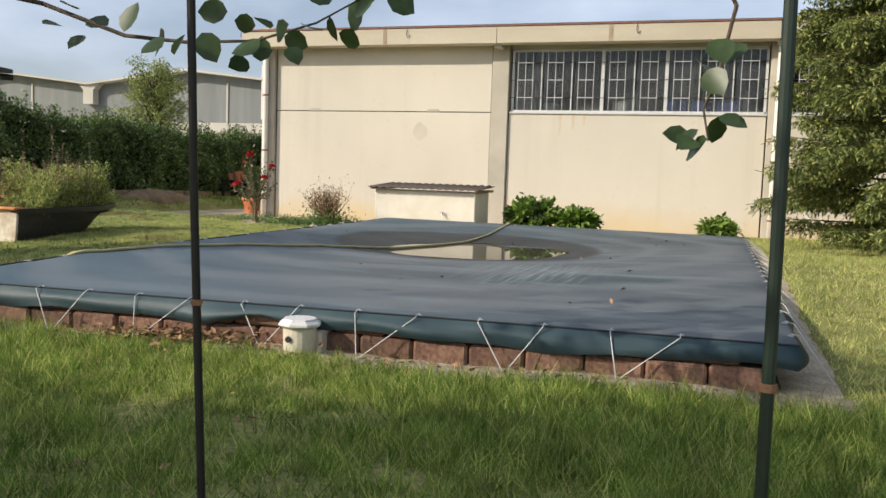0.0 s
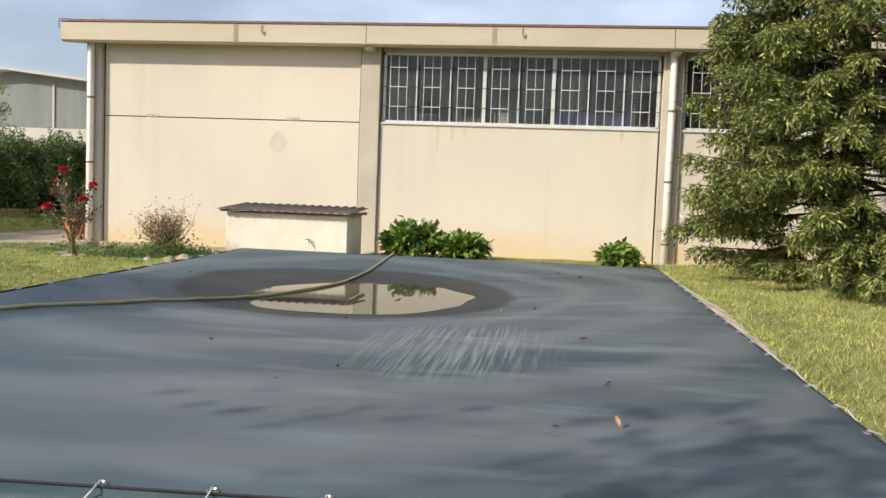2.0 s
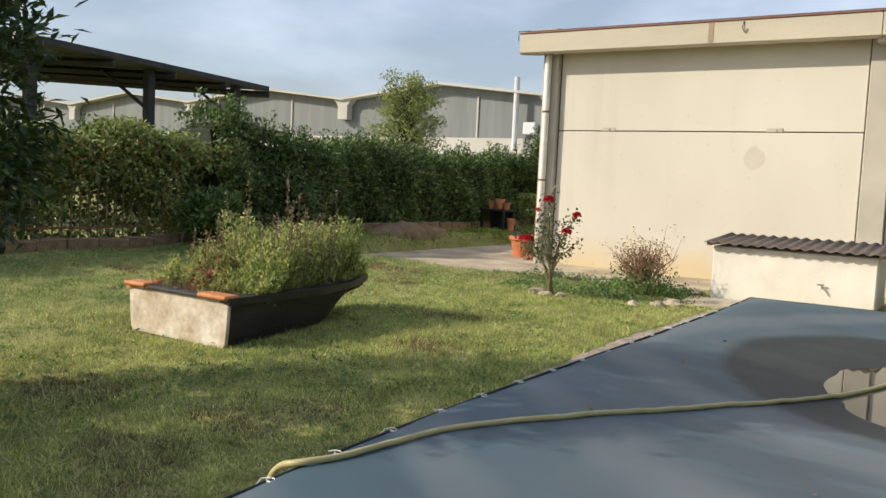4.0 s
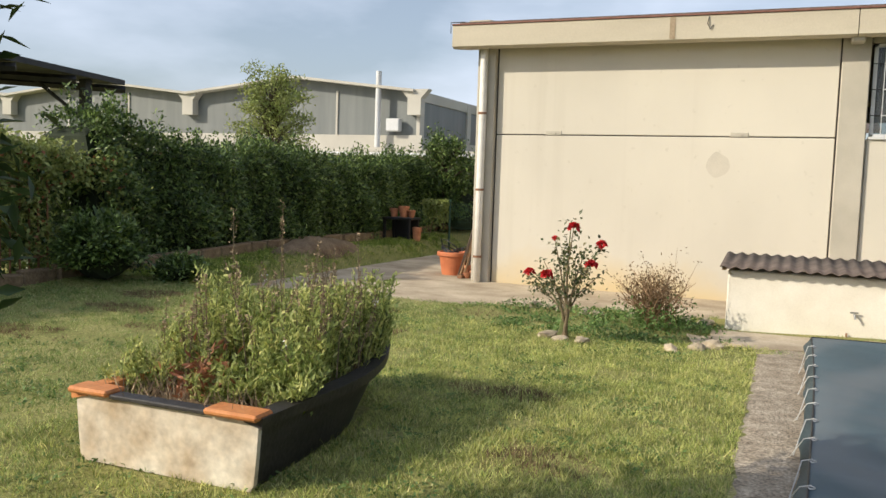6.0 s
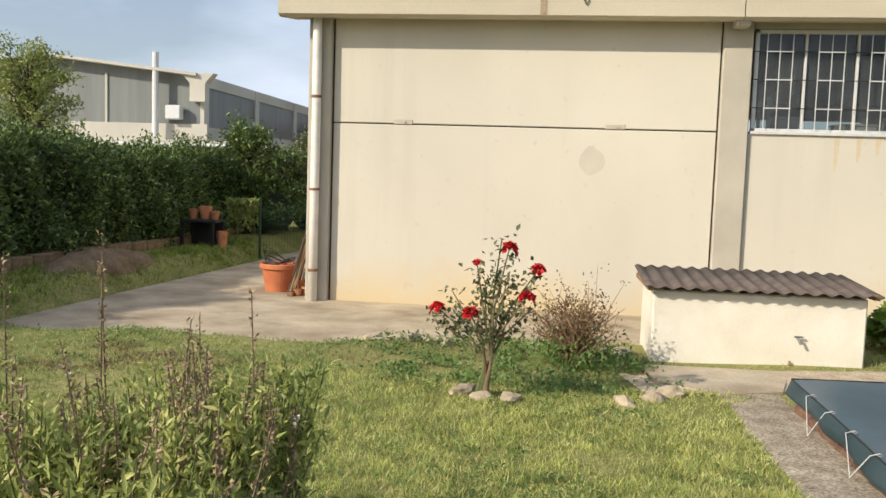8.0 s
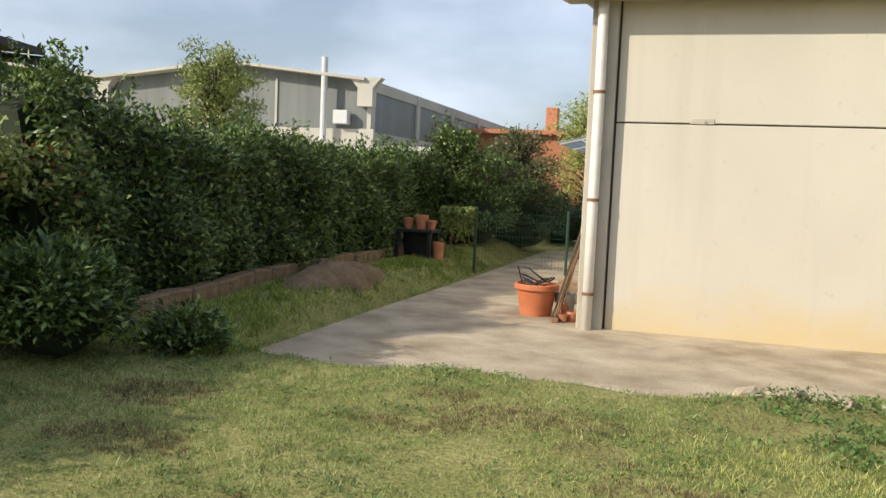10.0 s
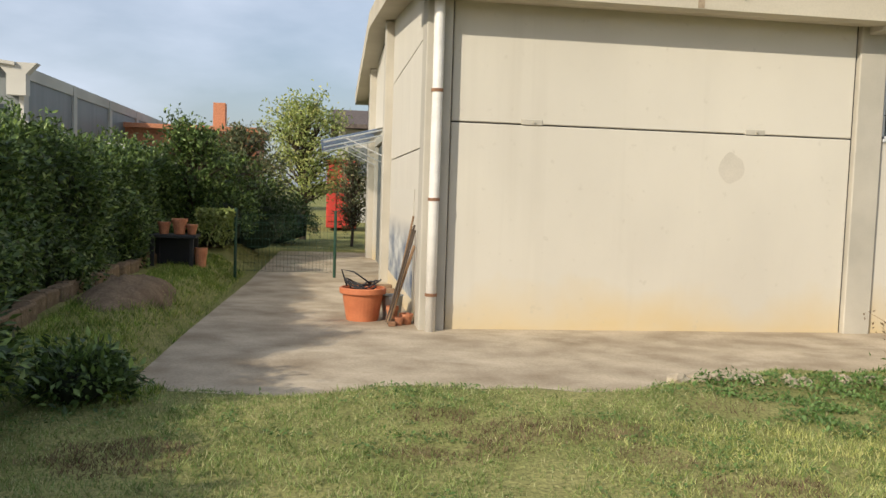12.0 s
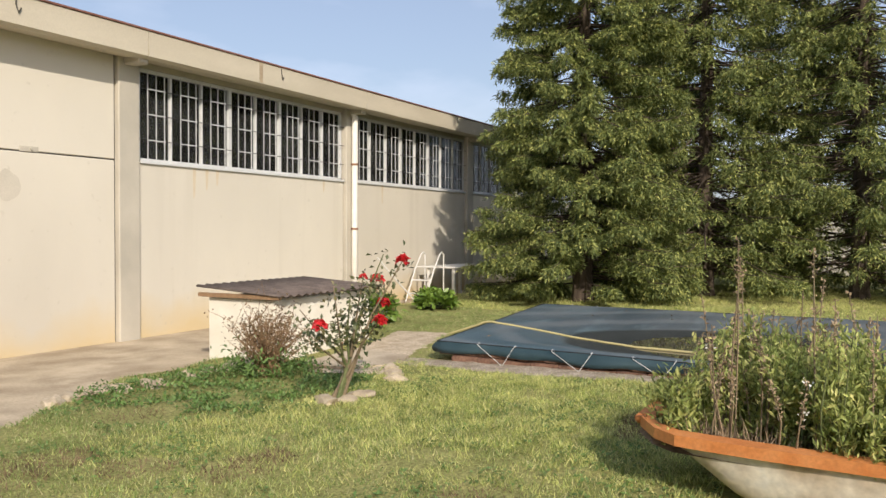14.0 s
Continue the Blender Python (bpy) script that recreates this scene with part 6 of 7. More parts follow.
    part("mesh", g, "green_metal", gate, "green welded wire mesh")
    n = 1500
    P = np.stack([RNG.uniform(-13.5, -12.85, n), 22.85 + RNG.normal(0, 0.08, n), 1.2 - 0.75 * RNG.random(n) ** 1.6 * RNG.random(n)], 1)
    iv = thing("ivy", "variegated ivy hanging over the end of the fence", "ivy", at=pose(-13.15, 22.85, 0.4))
    part("foliage", leaf_mesh("foliage", P, unit(n) + np.array([0, -0.4, -0.8]), unit(n) + np.array([0, -1, 0.3]), 0.06, 0.045), "young_leaf", iv)
    part("stem_tangle", Geo().tube([(-13.4, 22.87, 0), (-13.3, 22.87, 0.6), (-13.1, 22.86, 1.1)], 0.012, 6), "twig", iv)
    sh = thing("potting_bench", "dark potting bench with clay pots by the hedge", "bench", at=pose(-13.7, 22.0, 0))
    part("top", Geo().box((-14.1, 21.75, 0.72), (-13.35, 22.35, 0.77), 0.006), "black_plastic", sh)
    for xx in (-14.05, -13.42):
        for yy in (21.8, 22.3):
            part("leg", Geo().box((xx - 0.03, yy - 0.03, 0), (xx + 0.03, yy + 0.03, 0.72)), "black_plastic", sh)
    part("back", Geo().box((-14.1, 22.3, 0.1), (-13.4, 22.34, 0.7)), "black_plastic", sh)
    for xx, zz, r, h in ((-13.9, 0.775, 0.10, 0.2), (-13.65, 0.775, 0.12, 0.26), (-13.45, 0.775, 0.09, 0.17), (-13.30, 0.0, 0.1, 0.55)):
        q = thing("flower_pot", "stacked terracotta flower pots by the hedge", "plant pot", "pots on the bench", at=pose(xx, 22.0, zz))
        part("pot", Geo().lathe([(0, 0), (r * 0.7, 0), (r, h * 0.8), (r * 1.1, h * 0.81), (r * 1.1, h), (r * 0.9, h), (0, h * 0.8)], (xx, 22.0, zz), 18), "orange_tile", q)
    # ladder frame and table by the hall
    lad = thing("pool_ladder", "old white pool ladder frame leaning by the hall wall", "ladder", at=pose(2.6, 16.6, 0))
    for yy in (16.35, 16.8):
        part("rail", Geo().tube([(2.35, yy, 0.03), (2.75, yy, 0.68), (3.02, yy, 1.0), (3.12, yy, 1.04), (3.2, yy, 1.0), (3.2, yy, 0.03)], 0.016, 8), "white_plastic", lad)
    for xx, zz in ((2.45, 0.2), (2.62, 0.47), (2.80, 0.74)):
        part("rung", Geo().tube([(xx, 16.35, zz), (xx, 16.8, zz)], 0.018, 8), "white_plastic", lad)
    part("rail", Geo().tube([(1.15, 16.75, 0.98), (1.5, 16.6, 0.6), (2.1, 16.4, 0.05), (3.2, 16.35, 0.04)], 0.018, 8), "white_plastic", lad)
    tb = thing("garden_table", "old white garden table by the hall wall", "table", at=pose(4.4, 16.6, 0))
    part("tabletop", Geo().box((3.55, 16.25, 0.68), (5.35, 17.05, 0.72), 0.012), "white_plastic", tb)
    for xx in (3.65, 5.25):
        for yy in (16.33, 16.95):
            part("leg", Geo().box((xx - 0.035, yy - 0.035, 0), (xx + 0.035, yy + 0.035, 0.68), 0.01), "white_plastic", tb)


def mural_material():
    m = mat("faded_mural_paint", [(0.10, 0.13, 0.19), (0.60, 0.60, 0.56), (0.22, 0.26, 0.32)], 1.4, 0.9, 0.1, 12, fine=0.25, stretch=(1, 1, 2.2))
    n, l = m.node_tree.nodes, m.node_tree.links
    hue, sep, rg, mx = n["Hue/Saturation/Value"], n.new("ShaderNodeSeparateXYZ"), n.new("ShaderNodeMapRange"), n.new("ShaderNodeMixRGB")
    l.new(n["Texture Coordinate"].outputs["Object"], sep.inputs["Vector"])
    l.new(sep.outputs["Z"], rg.inputs["Value"])
    rg.inputs["From Min"].default_value, rg.inputs["From Max"].default_value = 0.85, 1.25
    mx.inputs["Color2"].default_value = (0.62, 0.58, 0.495, 1)
    l.new(rg.outputs["Result"], mx.inputs["Fac"])
    l.new(hue.outputs["Color"], mx.inputs["Color1"])
    l.new(mx.outputs["Color"], n["Principled BSDF"].inputs["Base Color"])
    return m


make_yard_things()


# ---------------------------------------------------------------- beyond the hedge
def far_hall():
    h = thing("factory_hall", "large grey precast factory hall behind the hedge", "hall", at=pose(-40, 50, 0))
    Y, X1 = 46.8, -24.6
    w = 15.4
    for k in range(4):
        x1 = X1 - k * w
        x0 = x1 - w
        part("wall", Geo().box((x0, Y, -0.5), (x1, Y + 0.3, 4.1)), "far_wall", h)
        v = [(x0, Y + 0.1, 4.1), (x1, Y + 0.1, 4.1), (x1, Y + 0.1, 6.5), ((x0 + x1) / 2, Y + 0.1, 7.3), (x0, Y + 0.1, 6.5)]
        v += [(x, y + 0.2, z) for x, y, z in v]
        part("sheeting", Geo().add(v, [(0, 1, 2, 3, 4), (9, 8, 7, 6, 5)] + [(i, 5 + i, 5 + (i + 1) % 5, (i + 1) % 5) for i in range(5)]), "far_grey", h, "grey translucent wall sheeting")
        for i in range(1, 3):
            xx = x0 + w * i / 3
            part("post", Geo().box((xx - 0.06, Y + 0.02, 4.1), (xx + 0.06, Y + 0.12, 6.6)), "far_wall", h)
        for a, b, za, zb in ((x0, (x0 + x1) / 2, 6.45, 7.3), ((x0 + x1) / 2, x1, 7.3, 6.45)):
            v = [(x, y, z) for y in (Y - 0.7, Y + 60) for x, z in ((a, za), (b, zb), (b, zb + 0.14), (a, za + 0.14))]
            part("roof", Geo().add(v, [(0, 1, 2, 3), (7, 6, 5, 4), (0, 4, 5, 1), (3, 2, 6, 7), (1, 5, 6, 2), (0, 3, 7, 4)]), "far_wall", h)
        part("corbel", Geo().add([(x1 - 0.85, Y - 0.5, 6.6), (x1 + 0.85, Y - 0.5, 6.6), (x1 + 0.4, Y - 0.5, 6.1), (x1 + 0.4, Y - 0.5, 5.2), (x1 - 0.4, Y - 0.5, 5.2), (x1 - 0.4, Y - 0.5, 6.1),
                               (x1 - 0.85, Y + 0.05, 6.6), (x1 + 0.85, Y + 0.05, 6.6), (x1 + 0.4, Y + 0.05, 6.1), (x1 + 0.4, Y + 0.05, 5.2), (x1 - 0.4, Y + 0.05, 5.2), (x1 - 0.4, Y + 0.05, 6.1)],
                              [(0, 5, 4, 3, 2, 1), (6, 7, 8, 9, 10, 11)] + [(i, (i + 1) % 6, 6 + (i + 1) % 6, 6 + i) for i in range(6)]), "far_wall", h)
        part("pillar", Geo().box((x1 - 0.4, Y - 0.2, -0.5), (x1 + 0.4, Y + 0.02, 4.1)), "far_wall", h)
    for k in range(8):
        y0 = Y + 0.3 + k * 7.4
        part("wall", Geo().box((X1 - 0.1, y0, -0.5), (X1 + 0.1, y0 + 7.4, 4.0)), "far_wall", h)
        part("window", Geo().box((X1 - 0.05, y0 + 0.3, 4.0), (X1 + 0.05, y0 + 7.1, 6.0)), "far_grey", h, "grey window band")
        part("pillar", Geo().box((X1 - 0.05, y0 - 0.3, 4.0), (X1 + 0.16, y0 + 0.3, 6.5)), "far_wall", h)
        part("lintel", Geo().box((X1 - 0.06, y0 + 0.3, 6.0), (X1 + 0.12, y0 + 7.1, 6.5)), "far_wall", h)
    part("flue", Geo().tube([(-26.8, Y - 0.5, 3.4), (-26.8, Y - 0.5, 7.6)], 0.16, 12), "white_metal", h, "tall white flue pipe")
    part("heater", Geo().box((-26.3, Y - 0.5, 4.3), (-25.5, Y - 0.05, 5.0), 0.04), "white_metal", h)
    low = thing("low_shed", "low shed with a white roof edge behind the hedge", "shed", at=pose(-27, 38, 0))
    part("wall", Geo().box((-40, 40.2, -0.5), (-18.8, 40.5, 2.7)), "wood", low)
    part("roof", Geo().box((-40.5, 39.4, 2.75), (-18.4, 46.7, 3.0), 0.03), "far_wall", low)
    part("gutter", Geo().tube([(-40.5, 39.35, 2.78), (-18.4, 39.35, 2.78)], 0.09, 8), "white_metal", low)
    c = thing("carport", "large dark steel canopy on posts behind the hedge", "canopy", at=pose(-24, 16, 0))
    ol = [(-22.3, 22.2), (-28.5, 14.5), (-26.0, 8.0), (-19.2, 9.0)]
    part("roof", Geo().prism(ol, 3.98, 4.12), "roof_dark", c)
    for k in range(7):
        f = k / 6
        a = Vector((-22.3, 22.2, 0)).lerp(Vector((-19.2, 9.0, 0)), f)
        b = Vector((-28.5, 14.5, 0)).lerp(Vector((-26.0, 8.0, 0)), f)
        part("beam", Geo().tube([(a.x, a.y, 3.86), (b.x, b.y, 3.86)], 0.10, 4), "roof_dark", c)
    for xx, yy in ((-22.4, 20.9), (-21.7, 17.3), (-20.9, 13.6), (-20.2, 10.2), (-26.5, 15.0)):
        part("post", Geo().box((xx - 0.11, yy - 0.11, -0.1), (xx + 0.11, yy + 0.11, 3.98)), "roof_dark", c)
        part("brace", Geo().tube([(xx, yy, 2.9), (xx - 0.9, yy - 0.8, 3.9)], 0.05, 5), "roof_dark", c)


far_hall()


def leafy_tree(name, label, x, y, h, r, leaves, material, leaf, seed, trunk=0.12):
    rng = np.random.default_rng(seed)
    z0 = float(ground_z(x, y))
    t = thing(name, label, "tree", at=pose(x, y, z0))
    part("trunk", Geo().tube([(x, y, z0 - 0.1), (x + 0.05, y, z0 + h * 0.4), (x, y, z0 + h * 0.9)], [trunk, trunk * 0.7, 0.02], 9), "bark", t)
    c = 150
    g, C = Geo(), []
    for k in range(c):
        f = rng.uniform(0.28, 1.0)
        a = rng.uniform(0, 2 * math.pi)
        rr = r * math.sin(min(1, f * 1.05) * math.pi * 0.85) ** 0.6 * rng.uniform(0.3, 1.05)
        e = np.array([x + math.cos(a) * rr, y + math.sin(a) * rr, z0 + h * f + rng.normal(0, 0.12)])
        g.tube([(x, y, z0 + h * f * 0.7), tuple((e + np.array([x, y, z0 + h * f * 0.85])) / 2), tuple(e)], [0.03, 0.018, 0.006], 4, False)
        C.append(e)
    C = np.array(C)
    k = rng.integers(0, c, leaves)
    back = rng.random((leaves, 1)) ** 2 * 0.5
    P = C[k] * (1 - back) + np.array([x, y, 0]) * back + np.concatenate([np.zeros((leaves, 2)), C[k][:, 2:] * back], 1) + rng.normal(0, 0.055 * h ** 0.6, (leaves, 3))
    part("limbwork", g, "bark", t)
    part("crown", leaf_mesh("crown", P, unit(leaves) + np.array([0, 0, 0.3]), unit(leaves) + np.array([0, 0, 0.8]), rng.uniform(0.7, 1.3, leaves) * leaf, leaf * 0.42), material, t)


leafy_tree("young_tree", "slender pale green tree behind the hedge", -24.5, 32.5, 5.6, 1.8, 8000, "young_leaf", 0.16, 81)
leafy_tree("young_tree", "feathery green tree at the end of the alley", -11.95, 35.0, 4.5, 1.65, 6500, "planter_leaf", 0.14, 82)
leafy_tree("laurel_bush", "tall dark laurel at the end of the hedge", -14.0, 25.2, 2.5, 0.8, 6500, "hedge_leaf", 0.11, 83, 0.06)
leafy_tree("photinia_bush", "red and green bush at the end of the alley", -10.45, 32.3, 2.5, 0.6, 3000, "rose_leaf", 0.10, 84, 0.05)
leafy_tree("autumn_bush", "reddish brown bush behind the wire gate", -13.4, 29.5, 2.7, 1.2, 5000, "rose_leaf", 0.12, 85, 0.06)
leafy_tree("autumn_bush", "dark green bush behind the wire gate", -13.6, 27.0, 2.0, 1.1, 5000, "hedge_leaf", 0.11, 86, 0.05)


def far_yard():
    r = thing("red_container", "red painted steel container at the end of the alley", "container", at=pose(-10.6, 42, 0))
    part("body", Geo().box((-11.2, 41.0, 0.05), (-10.0, 44.0, 2.75), 0.03), "red_paint", r)
    for k in range(3):
        part("rib", Geo().box((-11.15 + k * 0.38, 40.95, 0.3), (-10.82 + k * 0.38, 40.99, 2.5), 0.02), "red_paint", r)
    b = thing("neighbour_house", "cream house with a dark tile roof beyond the alley", "house", at=pose(-10, 52, 0))
    part("wall", Geo().box((-10.6, 50, -0.2), (-2, 60, 4.6)), "far_wall", b)
    part("roof", Geo().add([(-11.0, 49.2, 4.6), (-1.4, 49.2, 4.6), (-1.4, 55, 5.8), (-11.0, 55, 5.8), (-11.0, 60.8, 4.6), (-1.4, 60.8, 4.6), (-11.0, 49.2, 4.8), (-1.4, 49.2, 4.8), (-1.4, 55, 6.0), (-11.0, 55, 6.0), (-11.0, 60.8, 4.8), (-1.4, 60.8, 4.8)],
                             [(0, 1, 2, 3), (3, 2, 5, 4), (6, 9, 8, 7), (9, 10, 11, 8), (0, 6, 7, 1), (4, 5, 11, 10), (0, 3, 9, 6), (3, 4, 10, 9), (1, 7, 8, 2), (2, 8, 11, 5)]), "fibre", b)
    part("window", Geo().box((-10.2, 49.95, 2.3), (-9.2, 50.02, 3.7)), "far_grey", b)
    part("window", Geo().box((-8.5, 49.95, 2.5), (-7.3, 50.02, 4.0)), "far_grey", b)
    o = thing("neighbour_house", "orange brick house beyond the hedge end", "house", at=pose(-22, 60, 0))
    part("wall", Geo().box((-28, 66, -0.2), (-16, 74, 5.2)), "orange_tile", o)
    part("chimney", Geo().box((-19.0, 67, 5.2), (-18.2, 68, 7.2)), "orange_tile", o)
    part("roof", Geo().box((-28.5, 65.5, 5.2), (-15.6, 74.5, 5.5)), "orange_tile", o)
    # closing rows of trees and walls around the garden
    w = solo("boundary_wall", Geo().box((14.0, -8, -0.2), (14.3, 34, 2.4)), "far_wall", "pale boundary wall behind the spruces", "wall", kind="structure")

    # bushes crowding the alley behind the wire gate
    for k, (x, y, r, h) in enumerate(((-13.6, 25.6, 0.9, 1.5), (-13.0, 28.3, 1.2, 1.7), (-14.2, 31.0, 1.5, 2.6), (-12.6, 33.0, 1.2, 1.5))):
        bush("alley_bush", "dense dark bush behind the wire gate", x, y, r, h, 4200, "broad_leaf" if k % 2 else "hedge_leaf", 0.09, 300 + k, "bushes behind the gate")
    # heap of earth on the grass by the hedge
    v, n, m = [(-13.55, 17.9, float(ground_z(-13.55, 17.9)) + 0.20)], 28, 6
    for j in range(1, m + 1):
        for i in range(n):
            a, q = 2 * math.pi * i / n, j / m
            x, y = -13.55 + math.cos(a) * 0.50 * q, 17.9 + math.sin(a) * 1.5 * q
            v.append((x, y, float(ground_z(x, y)) - 0.01 + 0.21 * (1 - q * q) * (1 + 0.5 * noise.noise((x * 7, y * 7, 0)))))
    f = [(0, 1 + i, 1 + (i + 1) % n) for i in range(n)] + [(1 + j * n + i, 1 + (j + 1) * n + i, 1 + (j + 1) * n + (i + 1) % n, 1 + j * n + (i + 1) % n) for j in range(m - 1) for i in range(n)]
    solo("soil_mound", Geo().add(v, f), "soil", "small heap of dug earth on the grass by the hedge", "earth", smooth=True)


far_yard()


# ---------------------------------------------------------------- grass
# the last five are bare patches that also paint tree shade onto the lawn
DRY_SPOTS = [(-9.91, 12.41, 0.62, 0.30), (-10.51, 12.76, 0.30, 0.16), (-9.37, 11.92, 0.25, 0.2), (-10.59, 12.02, 0.3, 0.2), (-10.23, 12.05, 0.22, 0.12), (-8.4, 12.95, 0.32, 0.22), (-11.6, 9.6, 0.5, 0.25), (-12.3, 12.0, 0.4, 0.3), (-10.9, 10.4, 0.3, 0.2), (-9.6, 10.6, 0.4, 0.18), (-9.0, 11.4, 0.35, 0.2), (-8.9, 10.0, 0.3, 0.2), (-9.9, 9.4, 0.35, 0.2), (-11.9, 11.1, 0.45, 0.25), (-7.0, 9.6, 0.4, 0.2), (-6.4, 8.3, 0.35, 0.22), (-6.38, 5.71, 0.35, 0.25), (-6.32, 6.38, 0.3, 0.2), (-5.99, 5.35, 0.3, 0.2), (-7.59, 6.18, 0.4, 0.3), (-6.16, 6.79, 0.25, 0.2)]


def make_grass():
    rng = np.random.default_rng(91)

    def dryness(X, Y):
        return np.max([1 - np.hypot((X - x) / a, (Y - y) / b) for x, y, a, b in DRY_SPOTS], axis=0)

    def blades(n, x0, x1, y0, y1, lo, hi, wide, name, dead=False, thinning=None):
        X, Y = rng.uniform(x0, x1, n), rng.uniform(y0, y1, n)
        if dead:
            k = dryness(X, Y) + 0.5 * (patchy(X, Y, 0.12, 3) - 0.5) > 0.0
            X, Y = X[k], Y[k]
        n = len(X)
        # about half of the blades stand in tufts
        m = n // 16
        home = rng.integers(0, m, n // 2)
        cx, cy, tall = X[:m][home], Y[:m][home], rng.uniform(0.9, 1.75, m)[home]
        X[-(n // 2):], Y[-(n // 2):] = cx + rng.normal(0, 0.028, n // 2), cy + rng.normal(0, 0.028, n // 2)
        size = np.ones(n)
        size[-(n // 2):] = tall
        pool = (X > -5.45) & (X < 0.56) & (Y > 3.95) & (Y < 12.9 + 0.13 * X)
        conc = (Y > conc_edge(X) + rng.normal(0, 0.09, n)) & (X > -12.78 + rng.normal(0, 0.05, n))
        box = (X > -5.95) & (X < -3.9) & (Y > 13.6)
        slab = (np.abs(Y - 13.06 - 0.24 * (X + 4.7)) < 0.33) & (X > -6.1) & (X < -3.2) | (X > -5.9) & (X < -4.7) & (Y > 12.5) & (Y < 13.5)
        boat = (X > -8.55) & (X < -7.68) & (Y > 7.45) & (Y < 8.9)
        bed = (np.hypot((X + 7.2) / 1.5, (Y - 13.1) / 0.9) < 1) & (rng.random(n) < 0.8)
        kerb = X < -13.9
        bare = 0.6 * patchy(X, Y, 0.55, 1) + 0.4 * patchy(X, Y, 0.17, 2) + rng.normal(0, 0.05, n) < 0.33
        burnt = (dryness(X, Y) + 0.6 * (patchy(X, Y, 0.15, 4) - 0.5) > 0) & (rng.random(n) < 0.62) & (not dead)
        k = ~(pool | conc | box | slab | boat | bed | kerb | (bare & (rng.random(n) < 0.8)) | burnt) & clear_of_stones(X, Y, 0.085)
        if thinning:
            k &= rng.random(n) < smooth01(*thinning, X + 1.2 * (patchy(X, Y, 0.8, 12) - 0.5))
        X, Y, size = X[k], Y[k], size[k]
        n = len(X)
        L = rng.uniform(lo, hi, n) * size * (0.5 + 0.55 * patchy(X, Y, 0.9, 6) + 0.45 * patchy(X, Y, 0.22, 7))
        a = rng.uniform(0, 2 * math.pi, n)
        lean = rng.uniform(0.15, 1.2, n)
        b = rng.uniform(0, 2 * math.pi, n)
        P = np.stack([X, Y, ground_z(X, Y) - 0.004], 1)
        S = np.stack([np.cos(b), np.sin(b), np.zeros(n)], 1) * (wide * rng.uniform(0.7, 1.3, n))[:, None]
        T = P + np.stack([np.cos(a) * lean, np.sin(a) * lean, np.ones(n)], 1) * L[:, None]
        v = np.stack([P - S, P + S, T], 1).reshape(-1, 3)
        return tri_mesh(name, v, np.arange(3 * n).reshape(-1, 3))

    solo("grass", blades(270000, -13.9, 3.0, 4.0, 15.2, 0.011, 0.038, 0.0036, "grass"), "blade", "short mown grass with dry yellow blades", "grass", kind="stuff")
    solo("grass", blades(200000, -6.0, 3.0, 0.9, 4.1, 0.030, 0.085, 0.0028, "grass"), "lush_blade", "lush uncut grass before the pool", "grass", kind="stuff")
    solo("grass", blades(200000, -13.9, -5.2, 4.0, 13.4, 0.010, 0.034, 0.0034, "grass"), "blade", "short mown grass round the boat planter", "grass", kind="stuff")
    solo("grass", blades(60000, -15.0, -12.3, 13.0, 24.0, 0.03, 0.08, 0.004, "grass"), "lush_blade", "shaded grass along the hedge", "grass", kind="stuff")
    solo("grass", blades(150000, 0.5, 9.0, 3.0, 16.4, 0.018, 0.055, 0.0042, "grass"), "painted_sun_blade", "yellow-green grass beside the pool, sunlight put into its colour", "grass", kind="stuff")
    solo("grass", blades(210000, -10.5, -5.3, 4.6, 12.6, 0.014, 0.042, 0.0036, "grass", thinning=(-10.0, -6.6)), "painted_sun_blade", "yellow-green grass between boat and pool, sunlight put into its colour", "grass", kind="stuff")
    solo("grass", blades(260000, -13.0, -5.3, 4.0, 13.3, 0.015, 0.04, 0.003, "grass", True), "dead_blade", "dead brown grass in dry spots of the lawn", "grass", kind="stuff")
    # flat rosettes of clover and plantain among the grass
    n = 60000
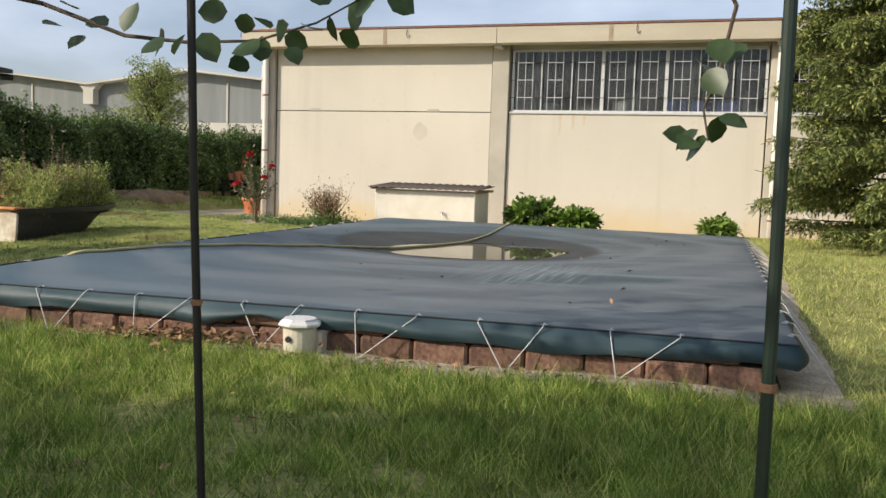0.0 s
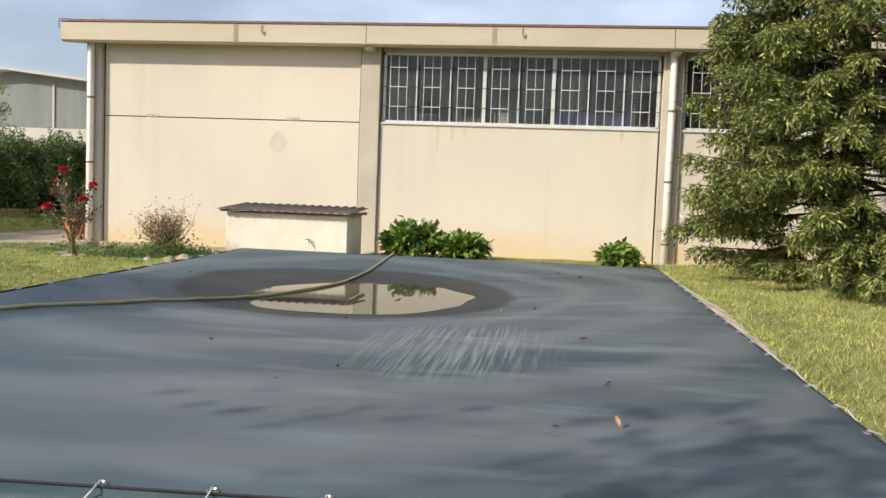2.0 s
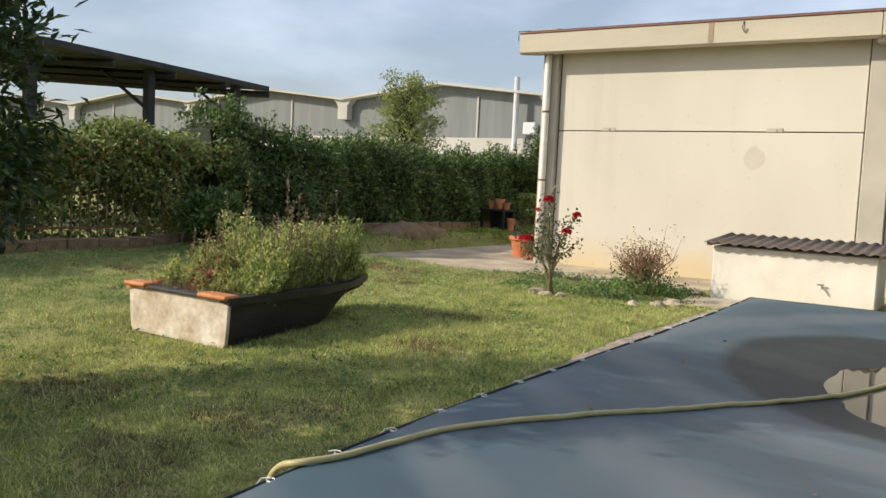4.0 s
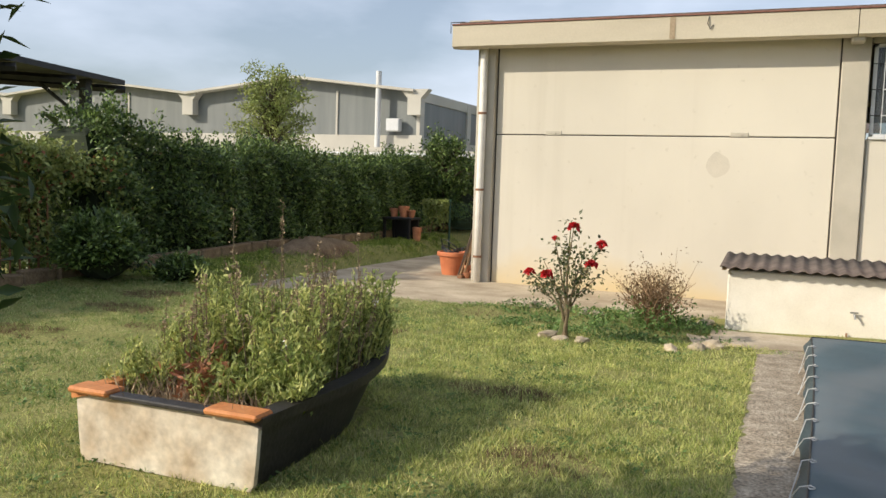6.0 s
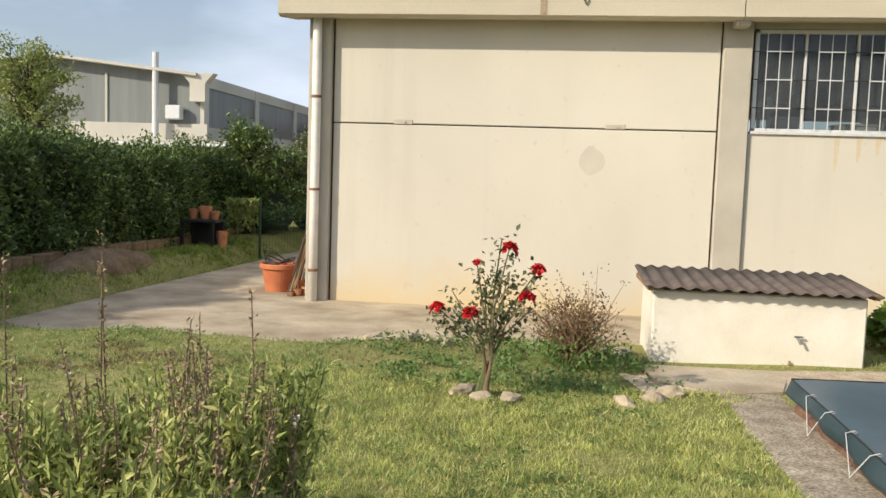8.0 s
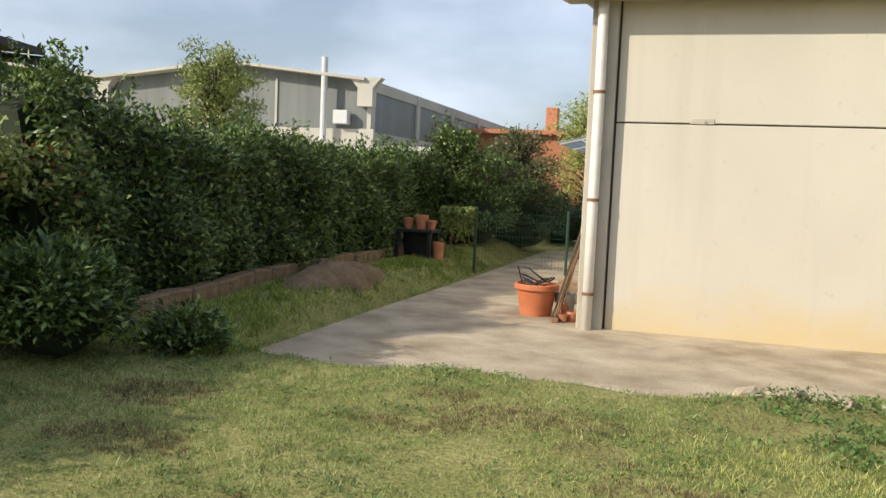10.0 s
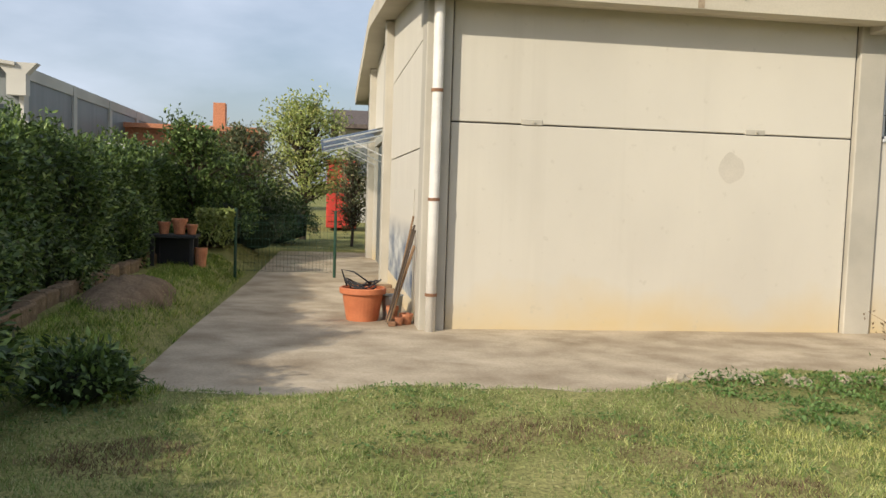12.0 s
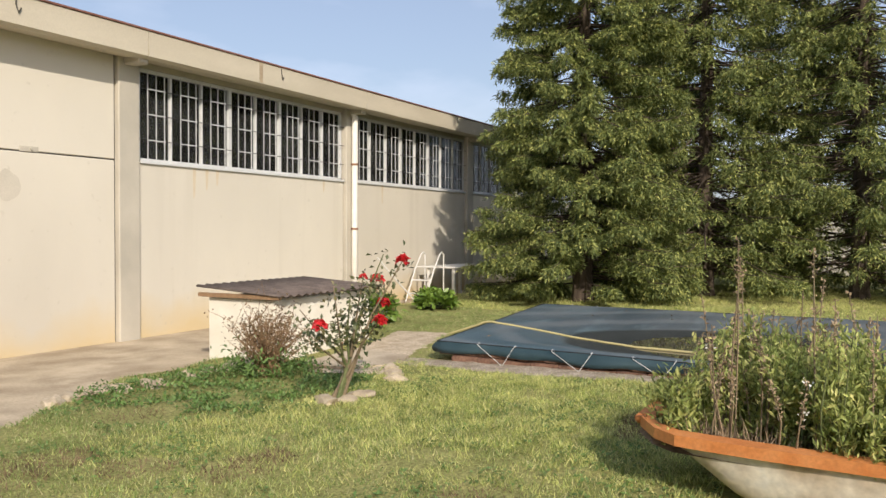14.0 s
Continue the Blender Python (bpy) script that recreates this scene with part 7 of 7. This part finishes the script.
    X, Y = rng.uniform(-13.8, -5.5, n), rng.uniform(5.0, 13.6, n)
    k = (0.55 * patchy(X, Y, 0.5, 8) + 0.45 * patchy(X, Y, 0.14, 9) > 0.60) & (Y < conc_edge(X) - 0.1) & (dryness(X, Y) < 0) & ~((X > -8.55) & (X < -7.68) & (Y > 7.45) & (Y < 8.9))
    X, Y = X[k], Y[k]
    n = len(X)
    P = np.stack([X, Y, ground_z(X, Y) + rng.uniform(0.004, 0.028, n)], 1)
    D = rng.normal(0, 1, (n, 3)) * np.array([1, 1, 0.35]) + np.array([0, 0, 0.25])
    solo("clover", leaf_mesh("clover", P, D, rng.normal(0, 0.35, (n, 3)) + np.array([0, 0, 1]), rng.uniform(0.018, 0.042, n), rng.uniform(0.010, 0.022, n)), "weed", "patches of clover and broad weeds in the lawn", "clover", kind="stuff")


make_grass()


def make_litter():
    """Dead leaves on the lawn, under the pool's edge and on the cover."""
    rng = np.random.default_rng(97)
    X = np.concatenate([rng.uniform(-4.5, 2.0, 90), -3.05 + rng.normal(0, 0.28, 420), rng.uniform(-5.0, 0.3, 240)])
    Y = np.concatenate([rng.uniform(1.2, 3.9, 90), 4.0 + rng.normal(0, 0.07, 420), 4.0 + rng.normal(0, 0.08, 240)])
    Z = ground_z(X, Y) + 0.02
    Z[90:510] += 0.05 * rng.random(420)
    X2, Y2 = rng.uniform(-4.8, 0.1, 26), rng.uniform(5.0, 12.0, 26)
    Z2 = np.array([max(on_cover(a, b), WATER_Z) + 0.006 for a, b in zip(X2, Y2)])
    P = np.stack([np.concatenate([X, X2]), np.concatenate([Y, Y2]), np.concatenate([Z, Z2])], 1)
    n = len(P)
    D = rng.normal(0, 1, (n, 3)) * np.array([1, 1, 0.25])
    solo("fallen_leaves", leaf_mesh("fallen_leaves", P, D, rng.normal(0, 0.3, (n, 3)) + np.array([0, 0, 1]), rng.uniform(0.03, 0.075, n), rng.uniform(0.02, 0.04, n), 0.2), "litter", "dry brown fallen leaves on grass and cover", "leaves", kind="stuff")


make_litter()
